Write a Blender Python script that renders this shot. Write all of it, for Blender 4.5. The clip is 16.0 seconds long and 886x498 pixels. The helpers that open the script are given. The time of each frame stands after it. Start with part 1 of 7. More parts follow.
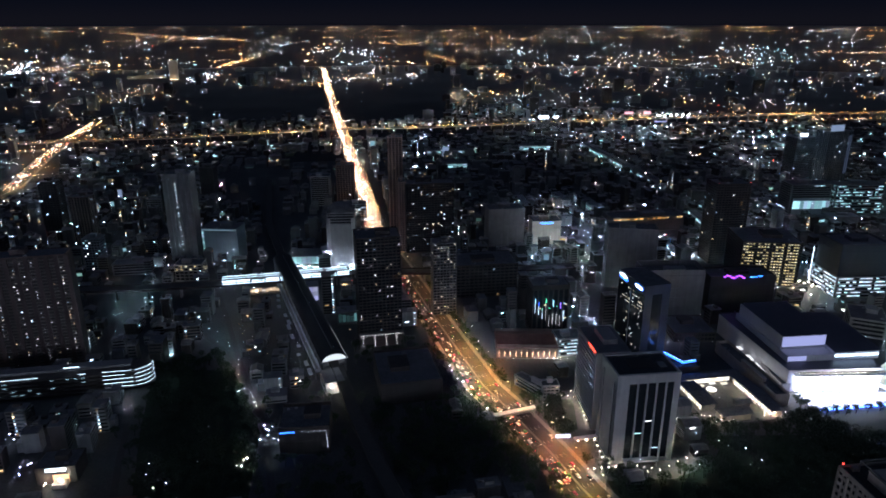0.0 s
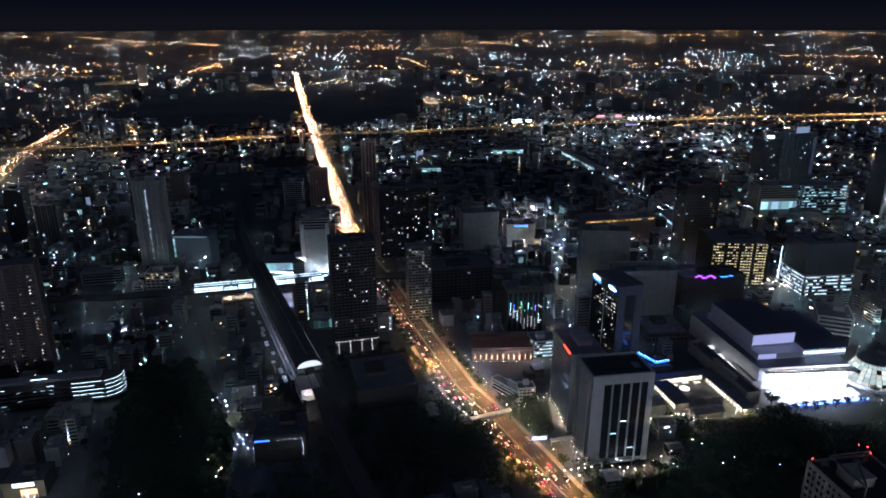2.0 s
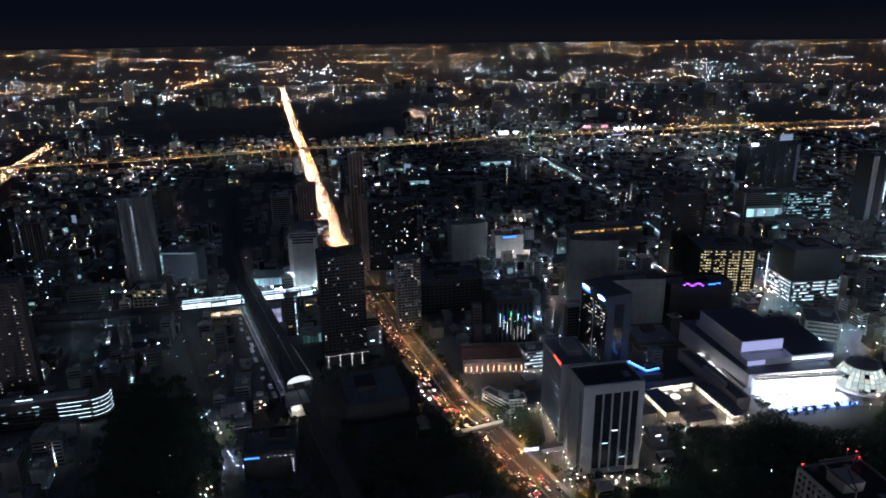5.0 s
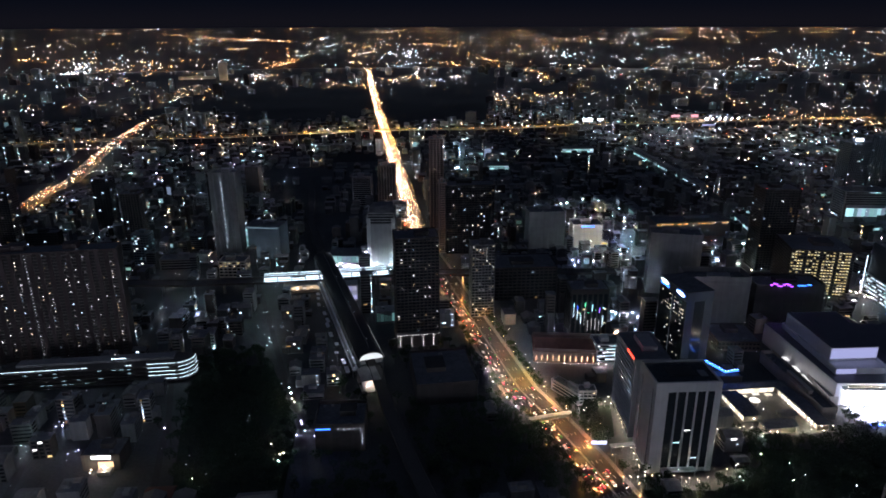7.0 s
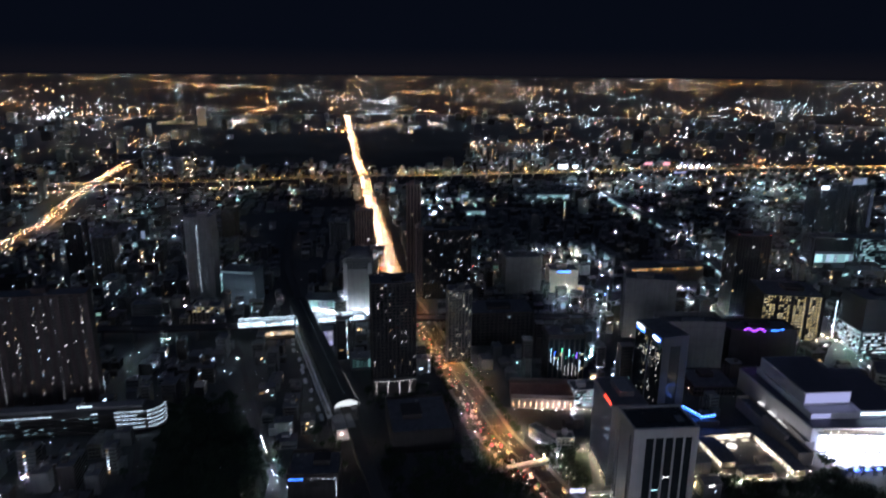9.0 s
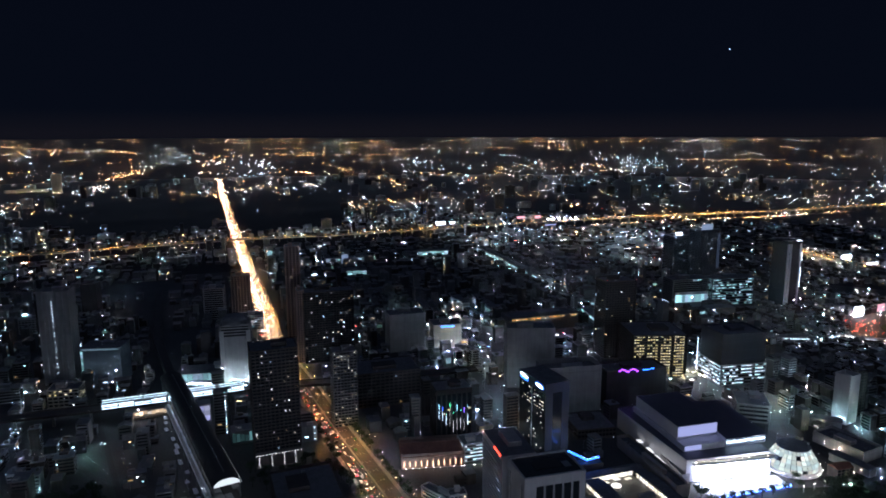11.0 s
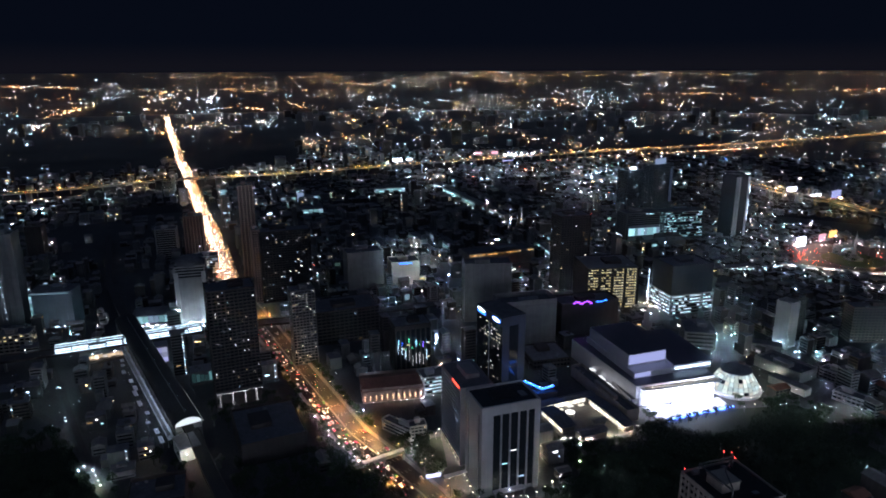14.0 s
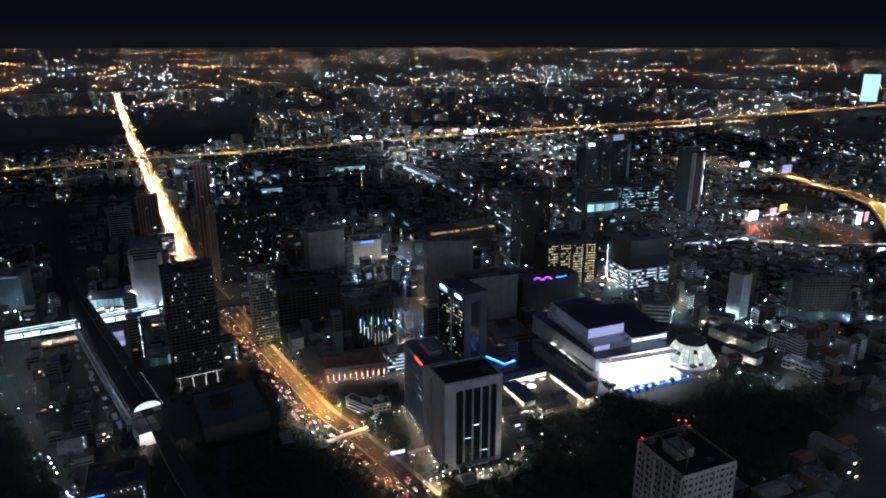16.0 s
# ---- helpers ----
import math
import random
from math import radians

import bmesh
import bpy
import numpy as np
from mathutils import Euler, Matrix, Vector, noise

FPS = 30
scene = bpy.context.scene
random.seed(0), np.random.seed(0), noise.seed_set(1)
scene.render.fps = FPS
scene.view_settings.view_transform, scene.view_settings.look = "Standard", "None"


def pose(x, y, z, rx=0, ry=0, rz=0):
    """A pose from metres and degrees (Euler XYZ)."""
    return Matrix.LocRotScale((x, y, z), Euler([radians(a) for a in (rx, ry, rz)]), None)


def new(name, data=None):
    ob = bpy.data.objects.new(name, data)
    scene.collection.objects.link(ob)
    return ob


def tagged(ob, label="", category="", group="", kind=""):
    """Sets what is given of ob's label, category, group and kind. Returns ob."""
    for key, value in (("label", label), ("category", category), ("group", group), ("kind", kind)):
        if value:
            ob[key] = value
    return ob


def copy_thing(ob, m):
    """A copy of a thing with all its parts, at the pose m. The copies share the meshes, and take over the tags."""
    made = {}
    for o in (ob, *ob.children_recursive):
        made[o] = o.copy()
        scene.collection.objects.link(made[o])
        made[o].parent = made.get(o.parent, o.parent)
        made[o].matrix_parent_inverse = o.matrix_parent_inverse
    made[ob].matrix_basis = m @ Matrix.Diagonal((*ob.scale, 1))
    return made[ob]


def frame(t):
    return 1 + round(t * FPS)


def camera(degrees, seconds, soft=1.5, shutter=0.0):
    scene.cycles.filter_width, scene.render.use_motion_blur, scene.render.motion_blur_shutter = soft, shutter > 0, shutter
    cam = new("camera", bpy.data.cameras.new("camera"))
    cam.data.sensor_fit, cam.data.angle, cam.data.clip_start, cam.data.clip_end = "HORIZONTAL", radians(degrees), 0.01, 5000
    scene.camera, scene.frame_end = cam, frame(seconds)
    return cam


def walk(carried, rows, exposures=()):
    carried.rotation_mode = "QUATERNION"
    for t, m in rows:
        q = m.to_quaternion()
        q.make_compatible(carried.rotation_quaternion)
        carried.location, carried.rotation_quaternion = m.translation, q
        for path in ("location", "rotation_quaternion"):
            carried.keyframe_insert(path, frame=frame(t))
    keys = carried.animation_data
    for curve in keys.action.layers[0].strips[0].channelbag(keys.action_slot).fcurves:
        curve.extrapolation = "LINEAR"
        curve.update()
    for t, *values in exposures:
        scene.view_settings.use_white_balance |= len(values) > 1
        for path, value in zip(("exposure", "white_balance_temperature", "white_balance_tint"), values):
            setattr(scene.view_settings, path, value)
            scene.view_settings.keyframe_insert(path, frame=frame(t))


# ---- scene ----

# ---------------------------------------------------------------- camera
cam = camera(66.81, 16.0, soft=1.75, shutter=0.8)
TURNS = [  # seconds, yaw, pitch, roll
    (0, -0.000, -18.949, 0.043),
    (0.5, -0.584, -18.735, 0.112),
    (1, -1.133, -18.735, 0.117),
    (1.5, -1.682, -18.727, 0.096),
    (2, -2.229, -18.593, 0.081),
    (2.5, -2.785, -18.389, 0.023),
    (3, -3.325, -17.346, 0.107),
    (3.2, -3.510, -17.171, 0.009),
    (5.3, -3.130, -17.785, 1.042),
    (5.5, -0.694, -19.006, 1.322),
    (6, 2.486, -19.910, 1.051),
    (6.5, 3.538, -19.113, 0.559),
    (7, 3.664, -18.806, 0.140),
    (7.5, 3.553, -18.559, -0.129),
    (8, 3.155, -18.221, -0.293),
    (8.5, 2.523, -17.147, -0.455),
    (9, 1.857, -14.969, -0.502),
    (9.5, -1.320, -11.255, -0.536),
    (10, -5.224, -10.148, -0.579),
    (10.2, -6.528, -9.810, -0.635),
    (12.5, -9.684, -12.292, 0.358),
    (13, -10.469, -13.846, 0.361),
    (13.5, -11.281, -14.552, 0.245),
    (14, -12.241, -15.351, 0.212),
    (14.5, -13.276, -16.031, 0.193),
    (15, -14.122, -16.591, 0.130),
    (15.5, -14.840, -16.895, 0.059),
    (16, -15.577, -17.247, 0.048),
]
PATH = []
for t, yaw, pitch, roll in TURNS:
    PATH.append((t, pose(0.34 * t, 0.014 * t, 300 - 0.028 * t, 90 + pitch, roll, yaw)))
walk(cam, PATH, exposures=[(0.0, 0.41, 5650, 15), (3.2, 0.41, 5650, 15), (6.5, 0.41, 5950, 16), (8.5, 0.41, 6000, 17), (10.0, 0.41, 5650, 15), (14.5, 0.41, 5650, 15), (16.0, 0.41, 5750, 15)])

# ---------------------------------------------------------------- night sky
world = bpy.data.worlds.new("night_sky")
scene.world = world
world.use_nodes = True
wn, wl = world.node_tree.nodes, world.node_tree.links
wn.clear()
w_out = wn.new("ShaderNodeOutputWorld")
w_bg = wn.new("ShaderNodeBackground")
w_co = wn.new("ShaderNodeTexCoord")
w_se = wn.new("ShaderNodeSeparateXYZ")
w_rp = wn.new("ShaderNodeValToRGB")
wl.new(w_co.outputs["Generated"], w_se.inputs[0])
wl.new(w_se.outputs["Z"], w_rp.inputs[0])
wl.new(w_rp.outputs[0], w_bg.inputs[0])
wl.new(w_bg.outputs[0], w_out.inputs[0])
w_rp.color_ramp.elements[0].position, w_rp.color_ramp.elements[0].color = 0.0, (0.0056, 0.0054, 0.0078, 1)
w_rp.color_ramp.elements[1].position, w_rp.color_ramp.elements[1].color = 0.8, (0.018, 0.025, 0.040, 1)
mid = w_rp.color_ramp.elements.new(0.03)
mid.color = (0.0021, 0.0031, 0.0062, 1)
low = w_rp.color_ramp.elements.new(0.25)
low.color = (0.0019, 0.0028, 0.0058, 1)
high = w_rp.color_ramp.elements.new(0.36)
high.color = (0.0040, 0.0056, 0.0100, 1)
w_bg.inputs[1].default_value = 0.82

# ---------------------------------------------------------------- materials


def nodes_of(name):
    m = bpy.data.materials.new(name)
    m.use_nodes = True
    m.node_tree.nodes.clear()
    return m, m.node_tree.nodes, m.node_tree.links


def surface(name, color, rough=0.8, metal=0.0, spread=0.35, scale=0.15, bump=0.3, grain=2.0):
    """A worn surface: broad stains, fine grain and a slight relief."""
    m, n, l = nodes_of(name)
    out, bs = n.new("ShaderNodeOutputMaterial"), n.new("ShaderNodeBsdfPrincipled")
    co, big, fine = n.new("ShaderNodeTexCoord"), n.new("ShaderNodeTexNoise"), n.new("ShaderNodeTexNoise")
    info, ad, mu, mix = n.new("ShaderNodeObjectInfo"), n.new("ShaderNodeMath"), n.new("ShaderNodeMath"), n.new("ShaderNodeMix")
    bp = n.new("ShaderNodeBump")
    l.new(co.outputs["Object"], big.inputs["Vector"])
    l.new(co.outputs["Object"], fine.inputs["Vector"])
    big.inputs["Scale"].default_value, fine.inputs["Scale"].default_value = scale, grain
    big.inputs["Detail"].default_value, fine.inputs["Detail"].default_value = 6, 4
    ad.operation, mu.operation = "ADD", "MULTIPLY_ADD"
    l.new(big.outputs["Fac"], mu.inputs[0])
    mu.inputs[1].default_value = 0.7
    l.new(fine.outputs["Fac"], ad.inputs[0])
    l.new(info.outputs["Random"], ad.inputs[1])
    sc = n.new("ShaderNodeMath")
    sc.operation = "MULTIPLY"
    sc.inputs[1].default_value = 0.3
    l.new(ad.outputs[0], sc.inputs[0])
    l.new(sc.outputs[0], mu.inputs[2])
    mix.data_type = "RGBA"
    # rain streaks: noise drawn out along the height
    tall, streak, add = n.new("ShaderNodeMapping"), n.new("ShaderNodeTexNoise"), n.new("ShaderNodeMath")
    tall.inputs["Scale"].default_value = (1.0, 1.0, 0.06)
    l.new(co.outputs["Object"], tall.inputs["Vector"])
    l.new(tall.outputs[0], streak.inputs["Vector"])
    streak.inputs["Scale"].default_value, streak.inputs["Detail"].default_value = 0.5, 5
    add.operation = "MULTIPLY_ADD"
    add.inputs[1].default_value = 0.9
    l.new(streak.outputs["Fac"], add.inputs[0])
    shift = n.new("ShaderNodeMath")
    shift.operation = "SUBTRACT"
    shift.inputs[1].default_value = 0.45
    l.new(mu.outputs[0], shift.inputs[0])
    l.new(shift.outputs[0], add.inputs[2])
    add.use_clamp = True
    l.new(add.outputs[0], mix.inputs[0])
    lo = [c * (1 - spread) for c in color]
    hi = [min(0.9, c * (1 + spread)) for c in color]
    mix.inputs[6].default_value, mix.inputs[7].default_value = (*lo, 1), (*hi, 1)
    l.new(mix.outputs[2], bs.inputs["Base Color"])
    l.new(fine.outputs["Fac"], bp.inputs["Height"])
    bp.inputs["Strength"].default_value, bp.inputs["Distance"].default_value = bump, 0.1
    l.new(bp.outputs[0], bs.inputs["Normal"])
    bs.inputs["Roughness"].default_value, bs.inputs["Metallic"].default_value = rough, metal
    l.new(bs.outputs[0], out.inputs[0])
    return m


def glow(name, colors, low, high, sampled=False, per_object=False, power=2.5):
    """Things that give off light; each island or object takes one of the colours and a strength between low and high."""
    m, n, l = nodes_of(name)
    out, em = n.new("ShaderNodeOutputMaterial"), n.new("ShaderNodeEmission")
    if per_object:
        rnd = n.new("ShaderNodeObjectInfo").outputs["Random"]
    else:
        rnd = n.new("ShaderNodeNewGeometry").outputs["Random Per Island"]
    if len(colors) > 1:
        rp = n.new("ShaderNodeValToRGB")
        rp.color_ramp.interpolation = "CONSTANT"
        total, run = sum(c[3] for c in colors), 0
        for i, c in enumerate(colors):
            e = rp.color_ramp.elements[0] if i == 0 else rp.color_ramp.elements.new(run / total) if i > 1 else rp.color_ramp.elements[1]
            e.position, e.color = run / total, (*c[:3], 1)
            run += c[3]
        l.new(rnd, rp.inputs[0])
        l.new(rp.outputs[0], em.inputs[0])
    else:
        em.inputs[0].default_value = (*colors[0][:3], 1)
    if high > low:
        a, b, p, s = (n.new("ShaderNodeMath") for _ in range(4))
        a.operation, b.operation, p.operation, s.operation = "MULTIPLY", "FRACT", "POWER", "MULTIPLY_ADD"
        a.inputs[1].default_value, p.inputs[1].default_value = 37.7, power
        l.new(rnd, a.inputs[0])
        l.new(a.outputs[0], b.inputs[0])
        l.new(b.outputs[0], p.inputs[0])
        l.new(p.outputs[0], s.inputs[0])
        s.inputs[1].default_value, s.inputs[2].default_value = high - low, low
        l.new(s.outputs[0], em.inputs[1])
    else:
        em.inputs[1].default_value = low
    l.new(em.outputs[0], out.inputs[0])
    m.cycles.emission_sampling = "AUTO" if sampled else "NONE"
    return m


WHITE, COOL, TEAL = (1.0, 0.95, 0.9), (0.62, 0.83, 1.0), (0.48, 0.9, 0.93)
WARM, SODIUM, RED = (1.0, 0.62, 0.25), (1.0, 0.385, 0.075), (1.0, 0.08, 0.04)
BLUE = (0.12, 0.3, 1.0)
concrete = surface("grey_concrete", (0.32, 0.31, 0.31))
pale = surface("pale_painted_render", (0.55, 0.54, 0.53), spread=0.2)
cream = surface("cream_render", (0.5, 0.44, 0.37), spread=0.25)
rosy = surface("pinkish_render", (0.42, 0.3, 0.26), spread=0.25)
tan_dark = surface("dark_brown_render", (0.16, 0.14, 0.13))
dark_render = surface("near_black_render", (0.06, 0.055, 0.052))
steel_blue = surface("blue_grey_cladding", (0.2, 0.24, 0.28), rough=0.5, spread=0.2)
steel_dark = surface("dark_blue_cladding", (0.07, 0.08, 0.1), rough=0.45, spread=0.2)
white_clad = surface("white_metal_cladding", (0.72, 0.72, 0.76), rough=0.45, spread=0.1)
weathered = surface("weathered_concrete", (0.15, 0.15, 0.15), spread=0.5)
umber = surface("umber_render", (0.13, 0.1, 0.095), spread=0.45)
deep_brown = surface("deep_brown_render", (0.09, 0.08, 0.075), spread=0.5)
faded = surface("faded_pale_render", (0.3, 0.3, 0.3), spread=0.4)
roofing = surface("bitumen_roof", (0.16, 0.16, 0.17), spread=0.6)
black_metal = surface("near_black_metal_roof", (0.035, 0.035, 0.037), rough=0.7, spread=0.4)
tin = surface("corrugated_tin_roof", (0.2, 0.19, 0.18), rough=0.5, spread=0.5, scale=0.4)
tile_red = surface("clay_tile_roof", (0.22, 0.1, 0.07), spread=0.4)
asphalt = surface("asphalt", (0.075, 0.07, 0.068), rough=0.75, spread=0.35, scale=0.08)
paving = surface("pavement_slabs", (0.2, 0.19, 0.18), scale=0.2)
metal_roof = surface("dark_metal_roof", (0.1, 0.1, 0.14), rough=0.5, spread=0.25)
ground_mat = surface("city_ground", (0.08, 0.08, 0.08), scale=0.02, spread=0.6, grain=0.3)
far_mat = surface("far_city_painted_haze", (0.02, 0.018, 0.017), scale=0.004, spread=0.5)
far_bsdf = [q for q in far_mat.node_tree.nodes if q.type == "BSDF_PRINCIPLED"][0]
# haze over the distance is painted as a faint even emission
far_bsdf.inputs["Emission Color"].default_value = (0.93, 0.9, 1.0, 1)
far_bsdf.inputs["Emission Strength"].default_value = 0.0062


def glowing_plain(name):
    """The far plain with haze painted in: a faint bluish emission, patchy, that sets in with the distance from the
    city's middle.
    """
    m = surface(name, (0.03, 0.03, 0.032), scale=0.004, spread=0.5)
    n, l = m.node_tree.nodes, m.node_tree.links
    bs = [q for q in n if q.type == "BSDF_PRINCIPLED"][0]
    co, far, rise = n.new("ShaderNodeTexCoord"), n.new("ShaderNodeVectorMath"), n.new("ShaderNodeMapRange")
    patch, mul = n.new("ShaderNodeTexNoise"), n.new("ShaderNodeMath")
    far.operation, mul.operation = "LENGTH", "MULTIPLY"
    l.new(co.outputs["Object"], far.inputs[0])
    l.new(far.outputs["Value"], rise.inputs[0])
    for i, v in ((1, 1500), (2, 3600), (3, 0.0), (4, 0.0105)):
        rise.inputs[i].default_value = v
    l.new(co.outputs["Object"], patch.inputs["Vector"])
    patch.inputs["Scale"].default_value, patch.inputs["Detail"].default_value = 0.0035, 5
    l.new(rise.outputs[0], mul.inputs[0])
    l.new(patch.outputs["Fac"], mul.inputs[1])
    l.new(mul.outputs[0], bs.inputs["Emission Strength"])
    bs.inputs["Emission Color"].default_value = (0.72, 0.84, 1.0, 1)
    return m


plain_mat = glowing_plain("far_plain_painted_haze")
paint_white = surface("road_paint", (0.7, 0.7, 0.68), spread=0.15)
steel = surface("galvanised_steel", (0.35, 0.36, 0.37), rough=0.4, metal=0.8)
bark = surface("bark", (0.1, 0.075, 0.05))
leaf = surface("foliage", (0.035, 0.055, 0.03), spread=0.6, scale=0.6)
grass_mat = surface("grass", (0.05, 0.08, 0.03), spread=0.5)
rubber = surface("tyre_rubber", (0.025, 0.025, 0.025))
car_paints = [surface("car_paint_" + k, c, rough=0.3, spread=0.08, bump=0.0) for k, c in
              (("white", (0.75, 0.75, 0.75)), ("silver", (0.4, 0.41, 0.42)), ("black", (0.03, 0.03, 0.035)), ("pink", (0.6, 0.12, 0.3)), ("green", (0.08, 0.3, 0.1)))]
glass_dark = surface("dark_glazing", (0.03, 0.035, 0.04), rough=0.12, spread=0.3, bump=0.02)

win_mix = glow("lit_window", [(*WARM, 5), (*WHITE, 5), (*COOL, 5), (1.0, 0.8, 0.45, 3)], 0.2, 4.2, per_object=True)
win_cool = glow("cool_lit_window", [(*COOL, 5), (*TEAL, 2), (*WHITE, 2)], 0.5, 3.6, per_object=True)
win_flat = glow("curtained_window", [(1.0, 0.7, 0.4, 3), (1.0, 0.93, 0.9, 8), (*COOL, 3), (1.0, 0.85, 0.6, 2)], 0.3, 3.6, per_object=True)
win_bright = glow("bright_office_window", [(0.7, 0.9, 1.0, 4), (0.85, 0.95, 1.0, 3), (0.6, 0.95, 0.95, 2)], 0.6, 1.7, per_object=True)
win_teal = glow("teal_lit_wall_bay", [(0.5, 0.9, 0.9, 3), (0.62, 0.85, 1.0, 2), (0.45, 0.85, 0.8, 2)], 0.22, 1.1, per_object=True)
win_yellow = glow("yellow_lit_window", [(1.0, 0.78, 0.34, 3), (1.0, 0.85, 0.5, 2)], 0.5, 1.1, per_object=True)
win_pale = glow("pale_yellow_window", [(1.0, 0.88, 0.6, 3), (1.0, 0.93, 0.8, 2), (0.85, 0.9, 0.8, 1)], 0.25, 1.9, per_object=True)
win_stuff = glow("small_lit_window", [(*COOL, 5), (*WHITE, 4), (*WARM, 3), (*TEAL, 3)], 0.2, 6.5)
lamp_sodium = glow("sodium_lamp", [(1.0, 0.315, 0.045, 1)], 10000, 10000, sampled=True)
dot_sodium = glow("sodium_top_dot", [(1.0, 0.6, 0.22, 1)], 22, 22)
dot_warm = glow("warm_top_dot", [(1.0, 0.85, 0.6, 1)], 14, 14)
# fill light: bands of unseen towers behind the deck that brighten facades
fill_glow = glow("fill_glow_band", [(0.80, 0.86, 1.0, 1)], 3.0, 3.0, sampled=True)
lamp_express = glow("expressway_lamp", [(1.0, 0.44, 0.09, 1)], 36000, 36000, sampled=True)
lamp_cool = glow("fluorescent_lamp", [(*COOL, 5), (*TEAL, 3), (*WHITE, 2), (*WARM, 1.4)], 200, 2600, sampled=True)
lamp_warm = glow("warm_garden_lamp", [(1.0, 0.8, 0.55, 1)], 350, 350, sampled=True)
far_glow = glow("far_city_lamp", [(*WARM, 6), (1.0, 0.5, 0.15, 5), (*WHITE, 7), (*COOL, 8), (*TEAL, 4), (*RED, 1.2), (*BLUE, 0.4)], 0.5, 54, power=3.4)
rim_glow = glow("horizon_lamp", [(*WARM, 7), (1.0, 0.5, 0.15, 7), (*WHITE, 5), (*COOL, 5), (*TEAL, 1.5), (*RED, 0.7)], 0.6, 58, power=3.2)
amber_glow = glow("amber_lamp", [(1.0, 0.42, 0.11, 3), (1.0, 0.52, 0.2, 3), (1.0, 0.66, 0.4, 2)], 1.2, 54, power=3.0)
cool_glow = glow("cool_far_lamp", [(*COOL, 4), (1.0, 0.88, 0.78, 5), (*TEAL, 3)], 0.5, 52, power=3.4)
express_glow = glow("expressway_lamp_head", [(1.0, 0.4, 0.08, 4), (1.0, 0.5, 0.16, 2), (1.0, 0.62, 0.3, 1)], 3, 26)
city_glow = glow("city_lamp", [(*COOL, 8), (*WHITE, 4), (*TEAL, 5), (*WARM, 2.5), (1.0, 0.85, 0.74, 4), (*RED, 0.5), (*BLUE, 0.5)], 0.4, 62, power=2.8)
traffic_glow = glow("headlamp_stream", [(1.0, 0.84, 0.64, 4), (1.0, 0.6, 0.3, 5), (1.0, 0.45, 0.14, 3), (*RED, 1.0)], 3, 30)
head_glow = glow("headlamp", [(1.0, 0.84, 0.74, 1)], 7, 25, per_object=True)
tail_glow = glow("tail_lamp", [(1.0, 0.09, 0.06, 1)], 7, 20, per_object=True)
red_beacon = glow("red_beacon", [(1.0, 0.03, 0.02, 1)], 14, 14)
sign_red = glow("red_sign_light", [(1.0, 0.06, 0.03, 1)], 4, 4, sampled=True)
sign_blue = glow("blue_sign_light", [(0.05, 0.2, 1.0, 1)], 3.2, 3.2, sampled=True)
sign_white = glow("white_sign_light", [(0.85, 0.93, 1.0, 1)], 4, 4, sampled=True)
sign_violet = glow("violet_sign_light", [(0.42, 0.08, 1.0, 1)], 2.5, 2.5)
screen_white = glow("white_lit_front", [(0.93, 0.93, 1.0, 2), (1.0, 0.95, 0.88, 1), (0.82, 0.88, 1.0, 1)], 9, 26, sampled=True, per_object=True)
tube_white = glow("fluorescent_tube", [(0.72, 0.92, 1.0, 1)], 4, 4, sampled=True)
tube_dim = glow("dim_tube", [(0.72, 0.92, 1.0, 1)], 2.2, 2.2, sampled=True)
strip_amber = glow("amber_strip_light", [(1.0, 0.5, 0.13, 1)], 1.6, 1.6, sampled=True)
bar_colours = glow("coloured_facade_tube", [(0.05, 0.15, 1.0, 3), (0.3, 0.15, 1.0, 1), (0.4, 0.85, 1.0, 3), (0.15, 0.9, 0.4, 2)], 2.6, 2.6, per_object=True)
dome_glow = glow("lit_dome_glass", [(0.85, 0.93, 0.76, 3), (0.8, 0.95, 0.85, 2), (0.95, 0.9, 0.7, 1)], 0.5, 1.0, sampled=True)
terrace_glow = glow("terrace_lamp", [(1.0, 0.84, 0.66, 1)], 60, 60, sampled=True)
flood_beige = glow("beige_floodlight", [(1.0, 0.72, 0.4, 1)], 220, 220, sampled=True)
walk_lamp = glow("side_walk_lamp", [(0.85, 0.94, 1.0, 1)], 1500, 1500, sampled=True)
lane_canopy = glow("lane_canopy_glow", [(1.0, 0.96, 0.86, 1)], 0.9, 0.9, sampled=True)
lamp_dot_cool = glow("small_wall_lamp", [(0.85, 0.92, 1.0, 1)], 5, 5)
lilac_glow = glow("lilac_panel_glow", [(0.6, 0.62, 1.0, 1)], 0.5, 0.5, sampled=True)

# ---------------------------------------------------------------- shapes


